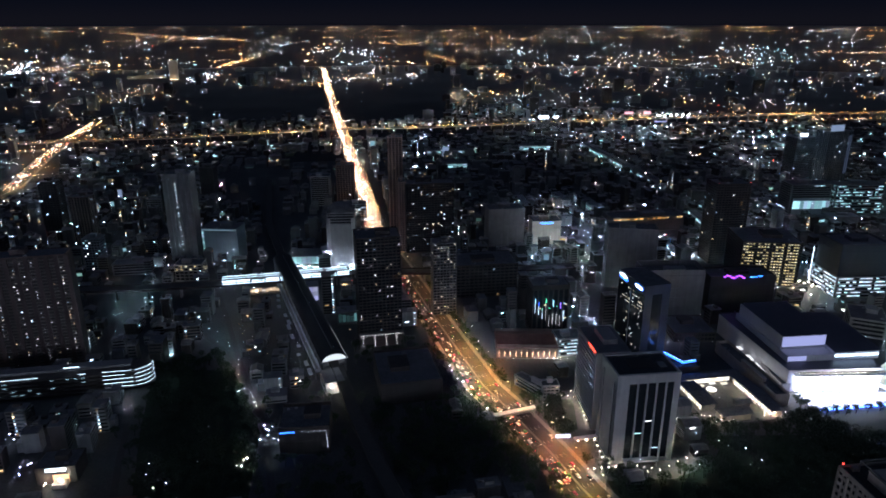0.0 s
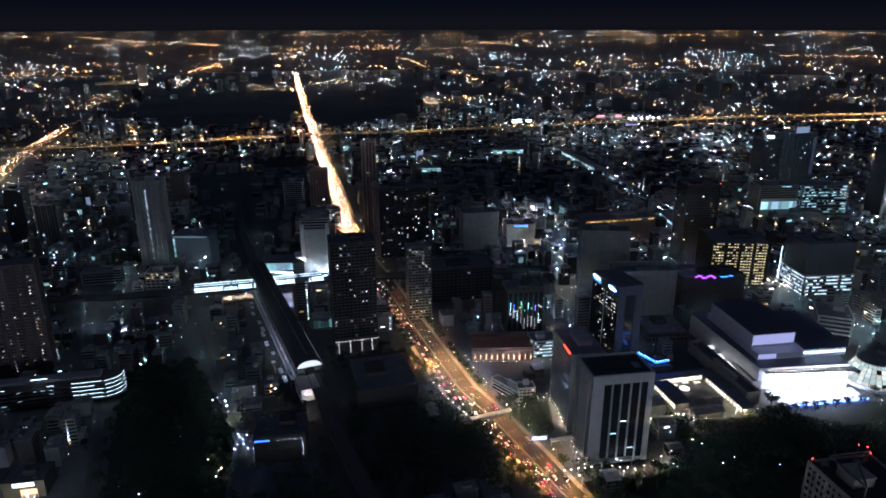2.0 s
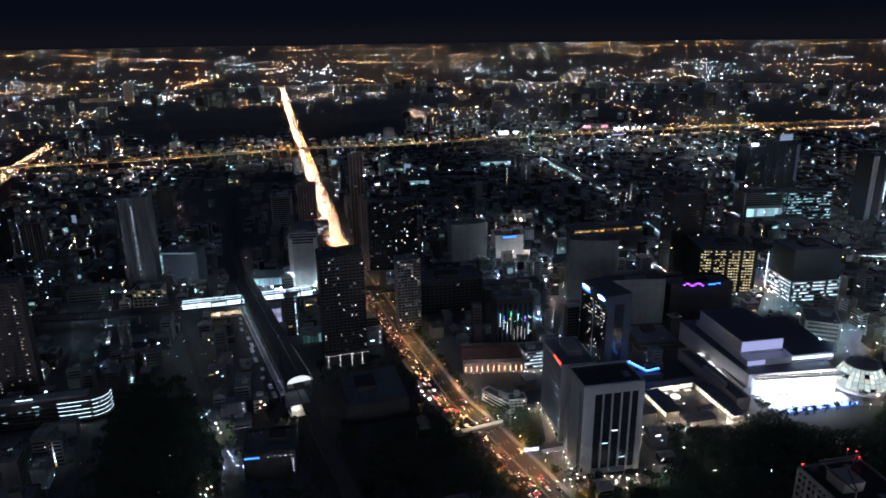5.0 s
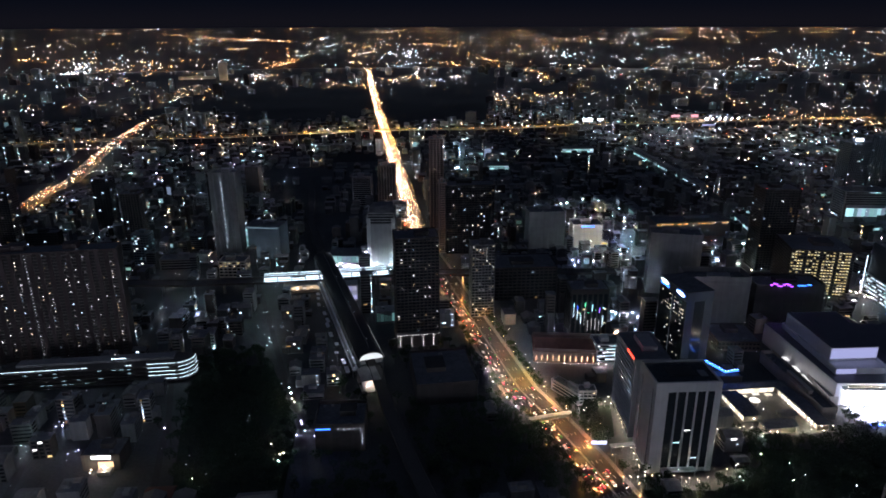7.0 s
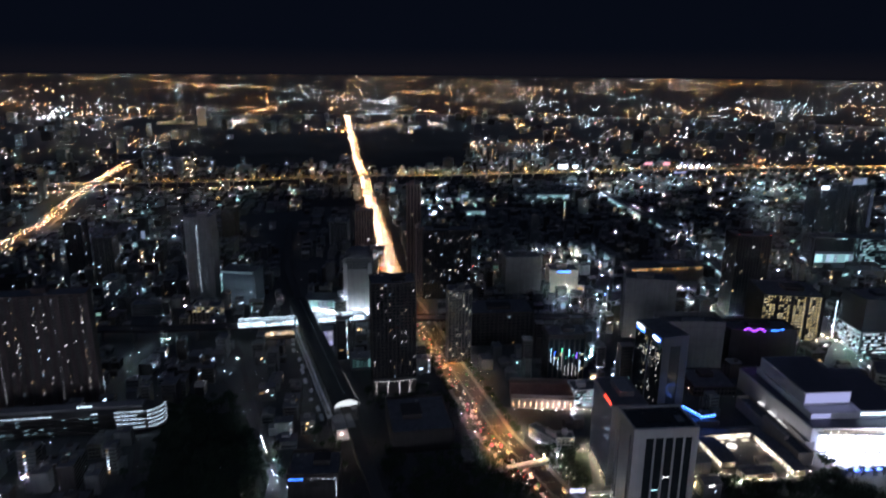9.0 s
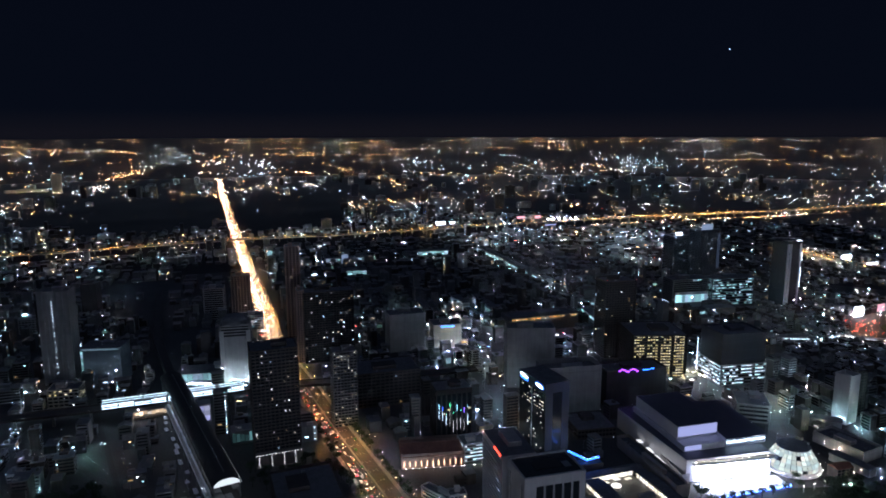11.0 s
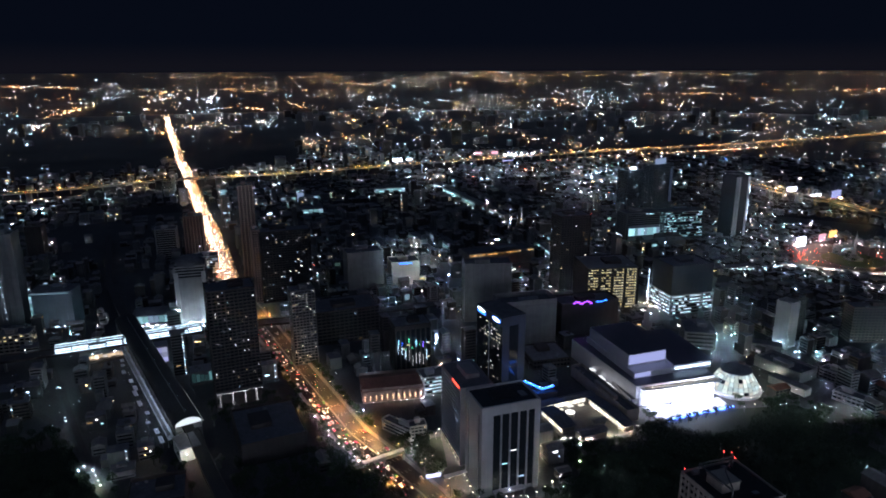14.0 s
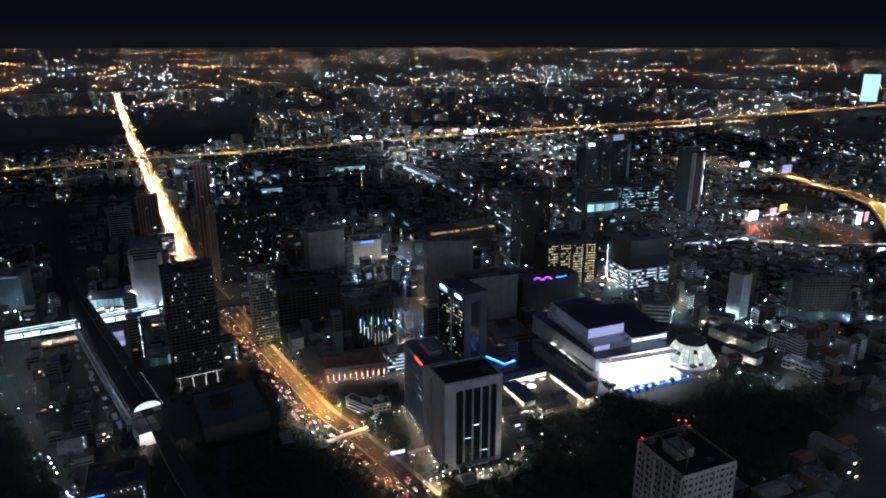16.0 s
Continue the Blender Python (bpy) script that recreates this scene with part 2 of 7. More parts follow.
class Solid:
    """Collects boxes, prisms and lathed forms for one mesh."""

    def __init__(self):
        self.v, self.f = [], []

    def box(self, x0, x1, y0, y1, z0, z1):
        k = len(self.v)
        self.v += [(x0, y0, z0), (x1, y0, z0), (x1, y1, z0), (x0, y1, z0), (x0, y0, z1), (x1, y0, z1), (x1, y1, z1), (x0, y1, z1)]
        self.f += [(k, k + 3, k + 2, k + 1), (k + 4, k + 5, k + 6, k + 7), (k, k + 1, k + 5, k + 4), (k + 1, k + 2, k + 6, k + 5), (k + 2, k + 3, k + 7, k + 6), (k + 3, k, k + 4, k + 7)]
        return self

    def prism(self, poly, z0, z1):
        k, n = len(self.v), len(poly)
        self.v += [(x, y, z0) for x, y in poly] + [(x, y, z1) for x, y in poly]
        self.f += [tuple(range(k + n - 1, k - 1, -1)), tuple(range(k + n, k + 2 * n))]
        self.f += [(k + i, k + (i + 1) % n, k + n + (i + 1) % n, k + n + i) for i in range(n)]
        return self

    def lathe(self, cx, cy, rings, n=16):
        """rings: (radius, z) from below to above."""
        k = len(self.v)
        for r, z in rings:
            self.v += [(cx + r * math.cos(6.2832 * i / n), cy + r * math.sin(6.2832 * i / n), z) for i in range(n)]
        for j in range(len(rings) - 1):
            for i in range(n):
                a, b = k + j * n + i, k + j * n + (i + 1) % n
                self.f.append((a, b, b + n, a + n))
        self.f += [tuple(range(k + n - 1, k - 1, -1)), tuple(range(k + (len(rings) - 1) * n, k + len(rings) * n))]
        return self

    def gem(self, x, y, z, r, rz=None):
        rz = rz or r
        k = len(self.v)
        self.v += [(x + r, y, z), (x, y + r, z), (x - r, y, z), (x, y - r, z), (x, y, z + rz), (x, y, z - rz)]
        self.f += [(k + i, k + (i + 1) % 4, k + 4) for i in range(4)] + [(k + (i + 1) % 4, k + i, k + 5) for i in range(4)]
        return self

    def gable(self, x0, x1, y0, y1, z0, z1, over=0.5):
        x0, x1, y0, y1 = x0 - over, x1 + over, y0 - over, y1 + over
        ym, k = (y0 + y1) / 2, len(self.v)
        self.v += [(x0, y0, z0), (x1, y0, z0), (x1, y1, z0), (x0, y1, z0), (x0, ym, z1), (x1, ym, z1)]
        self.f += [(k, k + 3, k + 2, k + 1), (k, k + 1, k + 5, k + 4), (k + 2, k + 3, k + 4, k + 5), (k + 3, k, k + 4), (k + 1, k + 2, k + 5)]
        return self

    def ribbon(self, path, w0, w1, z0, z1):
        """A band along a polyline, from w0 to w1 sideways of it (positive: to the right)."""
        n, k = len(path), len(self.v)
        for i, (x, y) in enumerate(path):
            a, b = path[max(0, i - 1)], path[min(n - 1, i + 1)]
            dx, dy = b[0] - a[0], b[1] - a[1]
            s = math.hypot(dx, dy)
            rx, ry = dy / s, -dx / s
            self.v += [(x + rx * w0, y + ry * w0, z0), (x + rx * w1, y + ry * w1, z0), (x + rx * w1, y + ry * w1, z1), (x + rx * w0, y + ry * w0, z1)]
        for i in range(n - 1):
            a, b = k + 4 * i, k + 4 * i + 4
            for j in range(4):
                self.f.append((a + j, b + j, b + (j + 1) % 4, a + (j + 1) % 4))
        self.f += [(k, k + 1, k + 2, k + 3), (k + 4 * n - 1, k + 4 * n - 2, k + 4 * n - 3, k + 4 * n - 4)]
        return self

    def mesh(self, name, material):
        me = bpy.data.meshes.new(name)
        me.from_pydata(self.v, [], self.f)
        bm = bmesh.new()
        bm.from_mesh(me)
        bmesh.ops.recalc_face_normals(bm, faces=bm.faces)
        bm.to_mesh(me)
        bm.free()
        me.materials.append(material)
        return me


def part(name, solid, material, parent, label=""):
    me = solid.mesh(name, material) if isinstance(solid, Solid) else solid
    ob = new(name, me)
    ob.parent = parent
    return tagged(ob, label)


def thing(name, x, y, z, rot, label, category, group="", kind=""):
    ob = new(name)
    ob.empty_display_size = 1
    ob.matrix_basis = pose(x, y, z, 0, 0, rot)
    return tagged(ob, label, category, group, kind)


def single(name, solid, material, label, category, kind="", group=""):
    return tagged(new(name, solid.mesh(name, material)), label, category, group, kind)


def put_box(s, m, x0, x1, y0, y1, z0, z1):
    k = len(s.v)
    s.box(x0, x1, y0, y1, z0, z1)
    s.v[k:] = [tuple(m @ Vector(v)) for v in s.v[k:]]


def along(path, step, start=0.0):
    """Points each step metres along a polyline, with the direction there."""
    out, run = [], start
    for (x0, y0), (x1, y1) in zip(path, path[1:]):
        s = math.hypot(x1 - x0, y1 - y0)
        while run < s:
            out.append((x0 + (x1 - x0) * run / s, y0 + (y1 - y0) * run / s, (x1 - x0) / s, (y1 - y0) / s))
            run += step
        run -= s
    return out


def near_path(path, x, y):
    best = 1e9
    for (x0, y0), (x1, y1) in zip(path, path[1:]):
        dx, dy = x1 - x0, y1 - y0
        u = max(0, min(1, ((x - x0) * dx + (y - y0) * dy) / (dx * dx + dy * dy)))
        best = min(best, math.hypot(x - x0 - u * dx, y - y0 - u * dy))
    return best

# ---------------------------------------------------------------- ground, roads, backdrop
AVENUE = [(210, 150), (170, 215), (140, 272), (116, 328), (94, 375), (79, 414), (56, 467), (35, 509), (9, 592), (-16, 672), (-42, 762), (-96, 930), (-142, 1180), (-225, 1590), (-368, 2311), (-633, 3709), (-757, 4400)]
EXPRESS = [(-2600, 1180), (-1500, 1490), (-1191, 1573), (-919, 1670), (-677, 1717), (-471, 1792), (-250, 1862), (-29, 1888), (238, 1962), (577, 2045), (1040, 2142), (1524, 2197), (1829, 2271), (2153, 2335), (2816, 2486), (3900, 2700)]
EXPRESS_2 = [(1075, 1500), (1093, 1427), (1102, 1305), (1128, 1192), (1124, 1090), (1118, 1019), (1090, 940), (1044, 878), (960, 780)]
SIDE_ROAD = [(-760, 1000), (-805, 1144), (-812, 1248), (-898, 1485), (-982, 1756), (-1060, 2050)]
VIADUCT = [(-620, 668), (-398, 696), (-339, 699), (-251, 713), (-190, 726), (-169, 733), (-110, 747), (-49, 752), (20, 752), (160, 770)]
RAIL = [(-20, 330), (-45, 390), (-70, 455), (-90, 517), (-200, 795), (-260, 960), (-330, 1250)]
CIRCLE = (852, 858)
FRONTAGE = []
ALLEYS = [[(-330, 410), (-322, 380), (-310, 345)], [(-392, 826), (-361, 700), (-329, 598)], [(-274, 515), (-243, 441), (-232, 405), (-215, 357)], [(-271, 741), (-227, 645), (-185, 546), (-160, 493), (-138, 448), (-112, 363)], [(344, 1678), (409, 1429), (405, 1275), (407, 1079), (399, 972)], [(118, 470), (180, 540), (260, 620)], [(424, 583), (433, 543), (446, 520), (460, 496)], [(496, 604), (503, 588), (508, 577)], [(380, 650), (415, 690), (436, 720)], [(430, 560), (470, 640), (540, 700)], [(450, 470), (520, 520), (620, 560)],
          [(-427, 770), (-450, 840), (-467, 900), (-490, 990)], [(-353, 668), (-338, 617), (-330, 590)], [(-241, 612), (-205, 570), (-166, 500)], [(452, 545), (447, 497), (462, 440)], [(438, 606), (484, 597), (510, 560)], [(552, 535), (613, 540), (660, 530)], [(150, 641), (173, 674), (195, 720)], [(190, 1046), (213, 973), (190, 830)]]

g = Solid()
g.prism([(4720 * math.cos(i * math.pi / 36), 4720 * math.sin(i * math.pi / 36)) for i in range(72)], -2.0, 0.0)
single("ground", g, ground_mat, "dark city ground of asphalt, soil and yards", "ground", "structure")

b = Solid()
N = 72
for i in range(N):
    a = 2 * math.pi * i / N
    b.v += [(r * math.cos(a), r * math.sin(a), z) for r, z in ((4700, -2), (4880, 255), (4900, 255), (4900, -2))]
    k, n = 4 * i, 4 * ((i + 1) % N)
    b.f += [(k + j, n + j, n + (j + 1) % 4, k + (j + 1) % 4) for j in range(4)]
single("backdrop", b, far_mat, "dark distant plain of the city up to the horizon, haze painted as glow", "backdrop", "structure")


# sheet whose painted glow stands in for haze in the air
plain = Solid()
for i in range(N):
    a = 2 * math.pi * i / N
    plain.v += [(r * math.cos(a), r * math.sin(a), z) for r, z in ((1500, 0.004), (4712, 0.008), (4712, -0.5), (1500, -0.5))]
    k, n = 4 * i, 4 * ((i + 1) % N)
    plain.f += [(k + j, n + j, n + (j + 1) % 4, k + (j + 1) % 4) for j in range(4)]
single("backdrop_plain", plain, plain_mat, "far plain of the city, haze painted on as glow", "backdrop", "structure")


def road(name, path, half, z, label, walk_w=3.5):
    ob = single(name, Solid().ribbon(path, -half, half, 0.02, z), asphalt, label, "road", "structure")
    for sgn in (-1, 1):
        a, c = sorted((sgn * half, sgn * (half + walk_w)))
        part("pavement", Solid().ribbon(path, a, c, 0.02, z + 0.15), paving, ob, "raised grey pavement with a kerb")
    return ob


avenue = road("road_avenue", AVENUE[:12], 13, 0.12, "wide asphalt avenue under orange street lamps")
single("road_avenue_far", Solid().ribbon(AVENUE[11:], -15, 15, 0.02, 0.14), asphalt, "straight far avenue crowded with headlights", "road", "structure")
road("road_side", SIDE_ROAD, 12, 0.12, "busy side road under orange lamps")
med = Solid().ribbon(AVENUE[2:12], -0.8, 0.8, 0.1, 0.4)
part("median", med, paving, avenue, "low concrete median kerb")
marks = Solid()
for off in (-9, -5.7, -2.4, 2.4, 5.7, 9):
    for x, y, dx, dy in along(AVENUE[3:11], 18):
        put_box(marks, pose(x + dy * off, y - dx * off, 0.126, 0, 0, math.degrees(math.atan2(-dx, dy))), -0.1, 0.1, -2, 2, 0, 0.006)
tagged(part("lane_marks", marks, paint_white, avenue, "white dashed lane marks"), kind="stuff")


def deck(name, path, half, z, label, step=35, edge=None):
    ob = single(name, Solid().ribbon(path, -half, half, z - 1.6, z), asphalt, label, "viaduct", "structure")
    for sgn in (-1, 1):
        a, c = sorted((sgn * half, sgn * (half + 0.4)))
        part("parapet", Solid().ribbon(path, a, c, z - 1.6, z + 1.0), edge or concrete, ob, "concrete parapet")
    pm = Solid().box(-half * 0.7, half * 0.7, -1, 1, z - 3, z - 1.6).box(-1.4, 1.4, -1, 1, 0, z - 3).mesh("pier", concrete)
    for x, y, dx, dy in along(path, step, 10):
        if math.hypot(x, y) < 3200:
            p = part("pier", pm, concrete, ob, "concrete hammerhead pier")
            p.matrix_basis = pose(x, y, 0, 0, 0, math.degrees(math.atan2(-dx, dy)))
    return ob


for name, lo, hi, off, words in (("road_frontage", -1500, -470, 46, "lit frontage road under the expressway"), ("road_frontage", 700, 1900, 42, "busy frontage road under the expressway")):
    path = [(x + dy * off, y - dx * off) for x, y, dx, dy in along(EXPRESS, 60) if lo < x < hi]
    road(name, path, 9, 0.12, words)
    FRONTAGE.append(path)
deck("expressway", EXPRESS, 13, 13, "elevated expressway lit orange by rows of lamps")
deck("expressway_branch", EXPRESS_2, 14, 12, "curving elevated expressway lit orange")
deck("elevated_road", VIADUCT, 8, 14, "dark elevated road on concrete piers", 35, deep_brown)
deck("rail_viaduct", RAIL, 5, 11, "elevated railway on concrete piers", 30, deep_brown)

for path in ALLEYS:
    single("lane", Solid().ribbon(path, -2.4, 2.4, 0.012, 0.05), asphalt, "narrow paved lane between low houses", "lane", "structure")

# dark sheets laid over the ground so spilled lamp light shows less
ground_sheet_mat = surface("dark_ground_sheet", (0.022, 0.034, 0.018), spread=0.5, scale=0.3)
for poly, words in (([(120, 340), (112, 384), (160, 386), (190, 402), (216, 436), (284, 438), (290, 466), (378, 477), (436, 470), (446, 380), (330, 320), (200, 290)], "wide dark garden in front of the mall"),
                    ([(80, 486), (108, 489), (104, 446), (94, 440), (82, 452)], "small dark lawn beside the office towers"),
                    ([(-262, 540), (-186, 536), (-140, 440), (-128, 360), (-200, 350), (-232, 440)], "dark overgrown garden plot")):
    single("lawn", Solid().prism(poly, 0.004, 0.03), ground_sheet_mat, words, "lawn", "structure")

# street lamps: pole, arm, hooded glowing head and a dot added on top
def lamp_kit(name, height, arm, head_r, mat, label, group, lens):
    e = thing(name, 0, 0, -900, 0, label, "street lamp", group)
    part("pole", Solid().lathe(0, 0, [(0.14, 0), (0.12, height * 0.5), (0.07, height)], 8), steel, e)
    if arm:
        part("arm", Solid().box(0, arm, -0.05, 0.05, height - 0.15, height), steel, e)
    hood = Solid().box(arm - head_r, arm + head_r, -head_r * 0.5, head_r * 0.5, height - 0.02, height + 0.12)
    for x0, x1, y0, y1 in ((-1.0, -0.92, -0.5, 0.5), (0.92, 1.0, -0.5, 0.5), (-0.92, 0.92, -0.5, -0.44), (-0.92, 0.92, 0.44, 0.5)):
        hood.box(arm + x0 * head_r, arm + x1 * head_r, y0 * head_r, y1 * head_r, height - (0.3 if x1 - x0 > 1 or name == "mast_lamp" else 0.3 + 0.75 * head_r), height - 0.02)
    hd = part("lamp_housing", hood, steel, e)
    part("lamp", Solid().box(arm - head_r * 0.9, arm + head_r * 0.9, -head_r * 0.42, head_r * 0.42, height - 0.16, height - 0.1), mat, hd, "glowing lamp panel")
    # dot added for the view from above, where the hood hides the lamp
    part("lens", Solid().gem(arm, 0, height + 0.16, head_r * 0.5), lens, hd, "glowing dot added so the hooded lamp shows from above")
    return e


kit_sodium = lamp_kit("street_lamp", 12, 2.6, 0.55, lamp_sodium, "tall steel street lamp with an orange sodium head", "avenue street lamps", dot_sodium)
kit_express = lamp_kit("street_lamp", 24, 0, 1.0, lamp_express, "tall expressway lamp with an amber head", "expressway lamps", dot_sodium)
kit_garden = lamp_kit("post_lamp", 5, 0, 0.62, lamp_warm, "short post lamp with a warm white globe", "post lamps", dot_warm)


def put(kit, x, y, rot=0, z=0.0):
    return copy_thing(kit, pose(x, y, z, 0, 0, rot))


for sgn in (-1, 1):
    for x, y, dx, dy in along(AVENUE[2:15], 33, 8 if sgn > 0 else 20):
        put(kit_sodium, x + dy * sgn * 13.6, y - dx * sgn * 13.6, math.degrees(math.atan2(-dx, dy)) + (180 if sgn > 0 else 0), 0.27)
for path, lo, hi, gap in ((EXPRESS, -1300, 2600, 85), (EXPRESS_2, 800, 1700, 78)):
    for x, y, dx, dy in along(path, gap):
        if lo < x < hi:
            put(kit_express, x, y, math.degrees(math.atan2(-dx, dy)))
for path in FRONTAGE:
    for x, y, dx, dy in along(path, 130):
        put(kit_sodium, x + dy * 10, y - dx * 10, math.degrees(math.atan2(-dx, dy)) + 180, 0.27)
for x, y, dx, dy in along(SIDE_ROAD, 40):
    put(kit_sodium, x + dy * 13, y - dx * 13, math.degrees(math.atan2(-dx, dy)) + 180, 0.27)

# ---------------------------------------------------------------- buildings
FOOT = []  # centre x, y, radius of what stands on the ground


def corner(x, y, rot, w, d):
    """The centre of a footprint from its front left corner."""
    a = math.radians(rot)
    return x + math.cos(a) * w / 2 - math.sin(a) * d / 2, y + math.sin(a) * w / 2 + math.cos(a) * d / 2


def sides(w, d):
    """Each facade: its length, and the pose of a frame whose x runs along it and whose -y looks out."""
    return [(w, pose(0, -d / 2, 0)), (d, pose(w / 2, 0, 0, 0, 0, 90)), (w, pose(0, d / 2, 0, 0, 0, 180)), (d, pose(-w / 2, 0, 0, 0, 0, -90))]


def roof_kit(e, rnd, w, d, h, wall):
    r = Solid().box(-w / 2, w / 2, -d / 2, d / 2, h, h + 0.35)
    part("roof", r, roofing, e, "dark flat roof")
    p = Solid()
    for x0, x1, y0, y1 in ((-w / 2 - 0.35, w / 2 + 0.35, -d / 2 - 0.35, -d / 2 + 0.1), (-w / 2 - 0.35, w / 2 + 0.35, d / 2 - 0.1, d / 2 + 0.35),
                           (-w / 2 - 0.35, -w / 2 + 0.1, -d / 2 + 0.1, d / 2 - 0.1), (w / 2 - 0.1, w / 2 + 0.35, -d / 2 + 0.1, d / 2 - 0.1)):
        p.box(x0, x1, y0, y1, h - 0.6, h + 1.3)
    part("parapet", p, wall, e)
    u = rnd.uniform
    cx, cy = u(-0.15, 0.15) * w, u(-0.1, 0.2) * d
    part("lift_housing", Solid().box(cx - w * 0.16, cx + w * 0.16, cy - d * 0.17, cy + d * 0.17, h + 0.35, h + 4.2).box(cx - w * 0.17, cx + w * 0.17, cy - d * 0.18, cy + d * 0.18, h + 4.2, h + 4.5), wall, e)
    for i in range(3):
        x, y = u(-0.4, 0.4) * w, (u(-0.42, -0.3) if i % 2 else u(0.3, 0.42)) * d
        s = u(0.8, 1.5)
        part("rooftop_unit", Solid().box(x - s, x + s, y - s * 0.7, y + s * 0.7, h + 0.6, h + 0.6 + s).lathe(x, y, [(s * 0.5, h + 0.6 + s), (s * 0.5, h + 0.75 + s)], 10), steel, e)


def building(name, label, x, y, rot, w, d, h, wall=concrete, style="grid", fh=3.4, bay=4.0, lit=0.08, mat=None, beacon=False, group="", seed=0, limit=60, base=0.0, faces=(0, 1, 3), pane=0.46, gap=0):
    """A block with its front left corner at x, y: glazed core, proud floor bands and piers, roof, parapet, lit panes."""
    rnd = random.Random(hash((round(x), round(y))) % 9999 + seed)
    mat = mat or win_mix
    cx, cy = corner(x, y, rot, w, d)
    FOOT.append((cx, cy, math.hypot(w, d) * 0.5))
    e = thing(name, cx, cy, base, rot, label, "building", group)
    part("glazing", Solid().box(-w / 2, w / 2, -d / 2, d / 2, 0.05, h), glass_dark if style != "blank" else wall, e, "dark window glass" if style != "blank" else "")
    s, panes = Solid(), []
    floors = max(1, int(h / fh))
    fh = h / floors
    for si, (ln, m) in enumerate(sides(w, d)):
        n = max(2, int(ln / bay))
        bw = ln / n
        if style == "blank":
            for j in range(0, floors, 3):
                put_box(s, m, -ln / 2, ln / 2, -0.12, 0, j * fh + 0.1, j * fh + fh * 2.85)
            continue
        piers = n if style in ("grid", "ribs") else 2 if style == "ribbon" else n
        if style != "piers":
            for j in range(floors):
                put_box(s, m, -ln / 2, ln / 2, -0.3, 0, j * fh - 0.0 if j else 0.05, j * fh + fh * 0.42)
        else:
            for j in (0, floors - 1):
                put_box(s, m, -ln / 2, ln / 2, -0.5, 0, j * fh if j else 0.05, (j + 1) * fh)
        if style == "ribbon":
            for q in (-ln / 2, ln / 2 - bw * 0.4):
                put_box(s, m, q, q + bw * 0.4, -0.34, 0, 0.05, h - 0.02)
        else:
            pw = 0.22 if style == "grid" else 0.3
            for i in range(n + 1):
                q = -ln / 2 + i * bw
                deep = 0.9 if style == "ribs" and i % 2 == 0 else 0.36
                put_box(s, m, max(-ln / 2, q - bw * pw / 2), min(ln / 2, q + bw * pw / 2), -deep, 0, 0.05, h - 0.02)
        if si in faces:
            for j in range(floors):
                on = rnd.random() < lit
                for i in range(n):
                    if style != "ribbon" or rnd.random() < 0.16:
                        on = rnd.random() < lit
                    if on and not (gap and i % gap == gap - 1):
                        panes.append(m @ pose(-ln / 2 + (i + 0.5) * bw, -0.08, j * fh + fh * 0.7))
    tagged(part("facade_grid", s, wall, e), kind="stuff")
    if panes:
        rnd.shuffle(panes)
        bw = w / max(2, int(w / bay))
        pm = Solid().box(-bw * pane / 2, bw * pane / 2, -0.05, 0.05, -fh * 0.17, fh * 0.17).mesh("window", mat)
        for m in panes[:limit]:
            part("window", pm, mat, e).matrix_basis = m
    roof_kit(e, rnd, w, d, h, wall)
    if beacon:
        for px, py in ((-w / 2 + 0.5, -d / 2 + 0.5), (w / 2 - 0.5, -d / 2 + 0.5)):
            part("beacon_post", Solid().box(px - 0.06, px + 0.06, py - 0.06, py + 0.06, h + 0.4, h + 1.9), steel, e)
            part("beacon", Solid().gem(px, py, h + 2.2, 0.4), red_beacon, e, "red aircraft warning light")
    return e


landing_glow = glow("stair_landing_light", [(0.95, 0.95, 1.0, 1)], 0.5, 1.8, per_object=True)


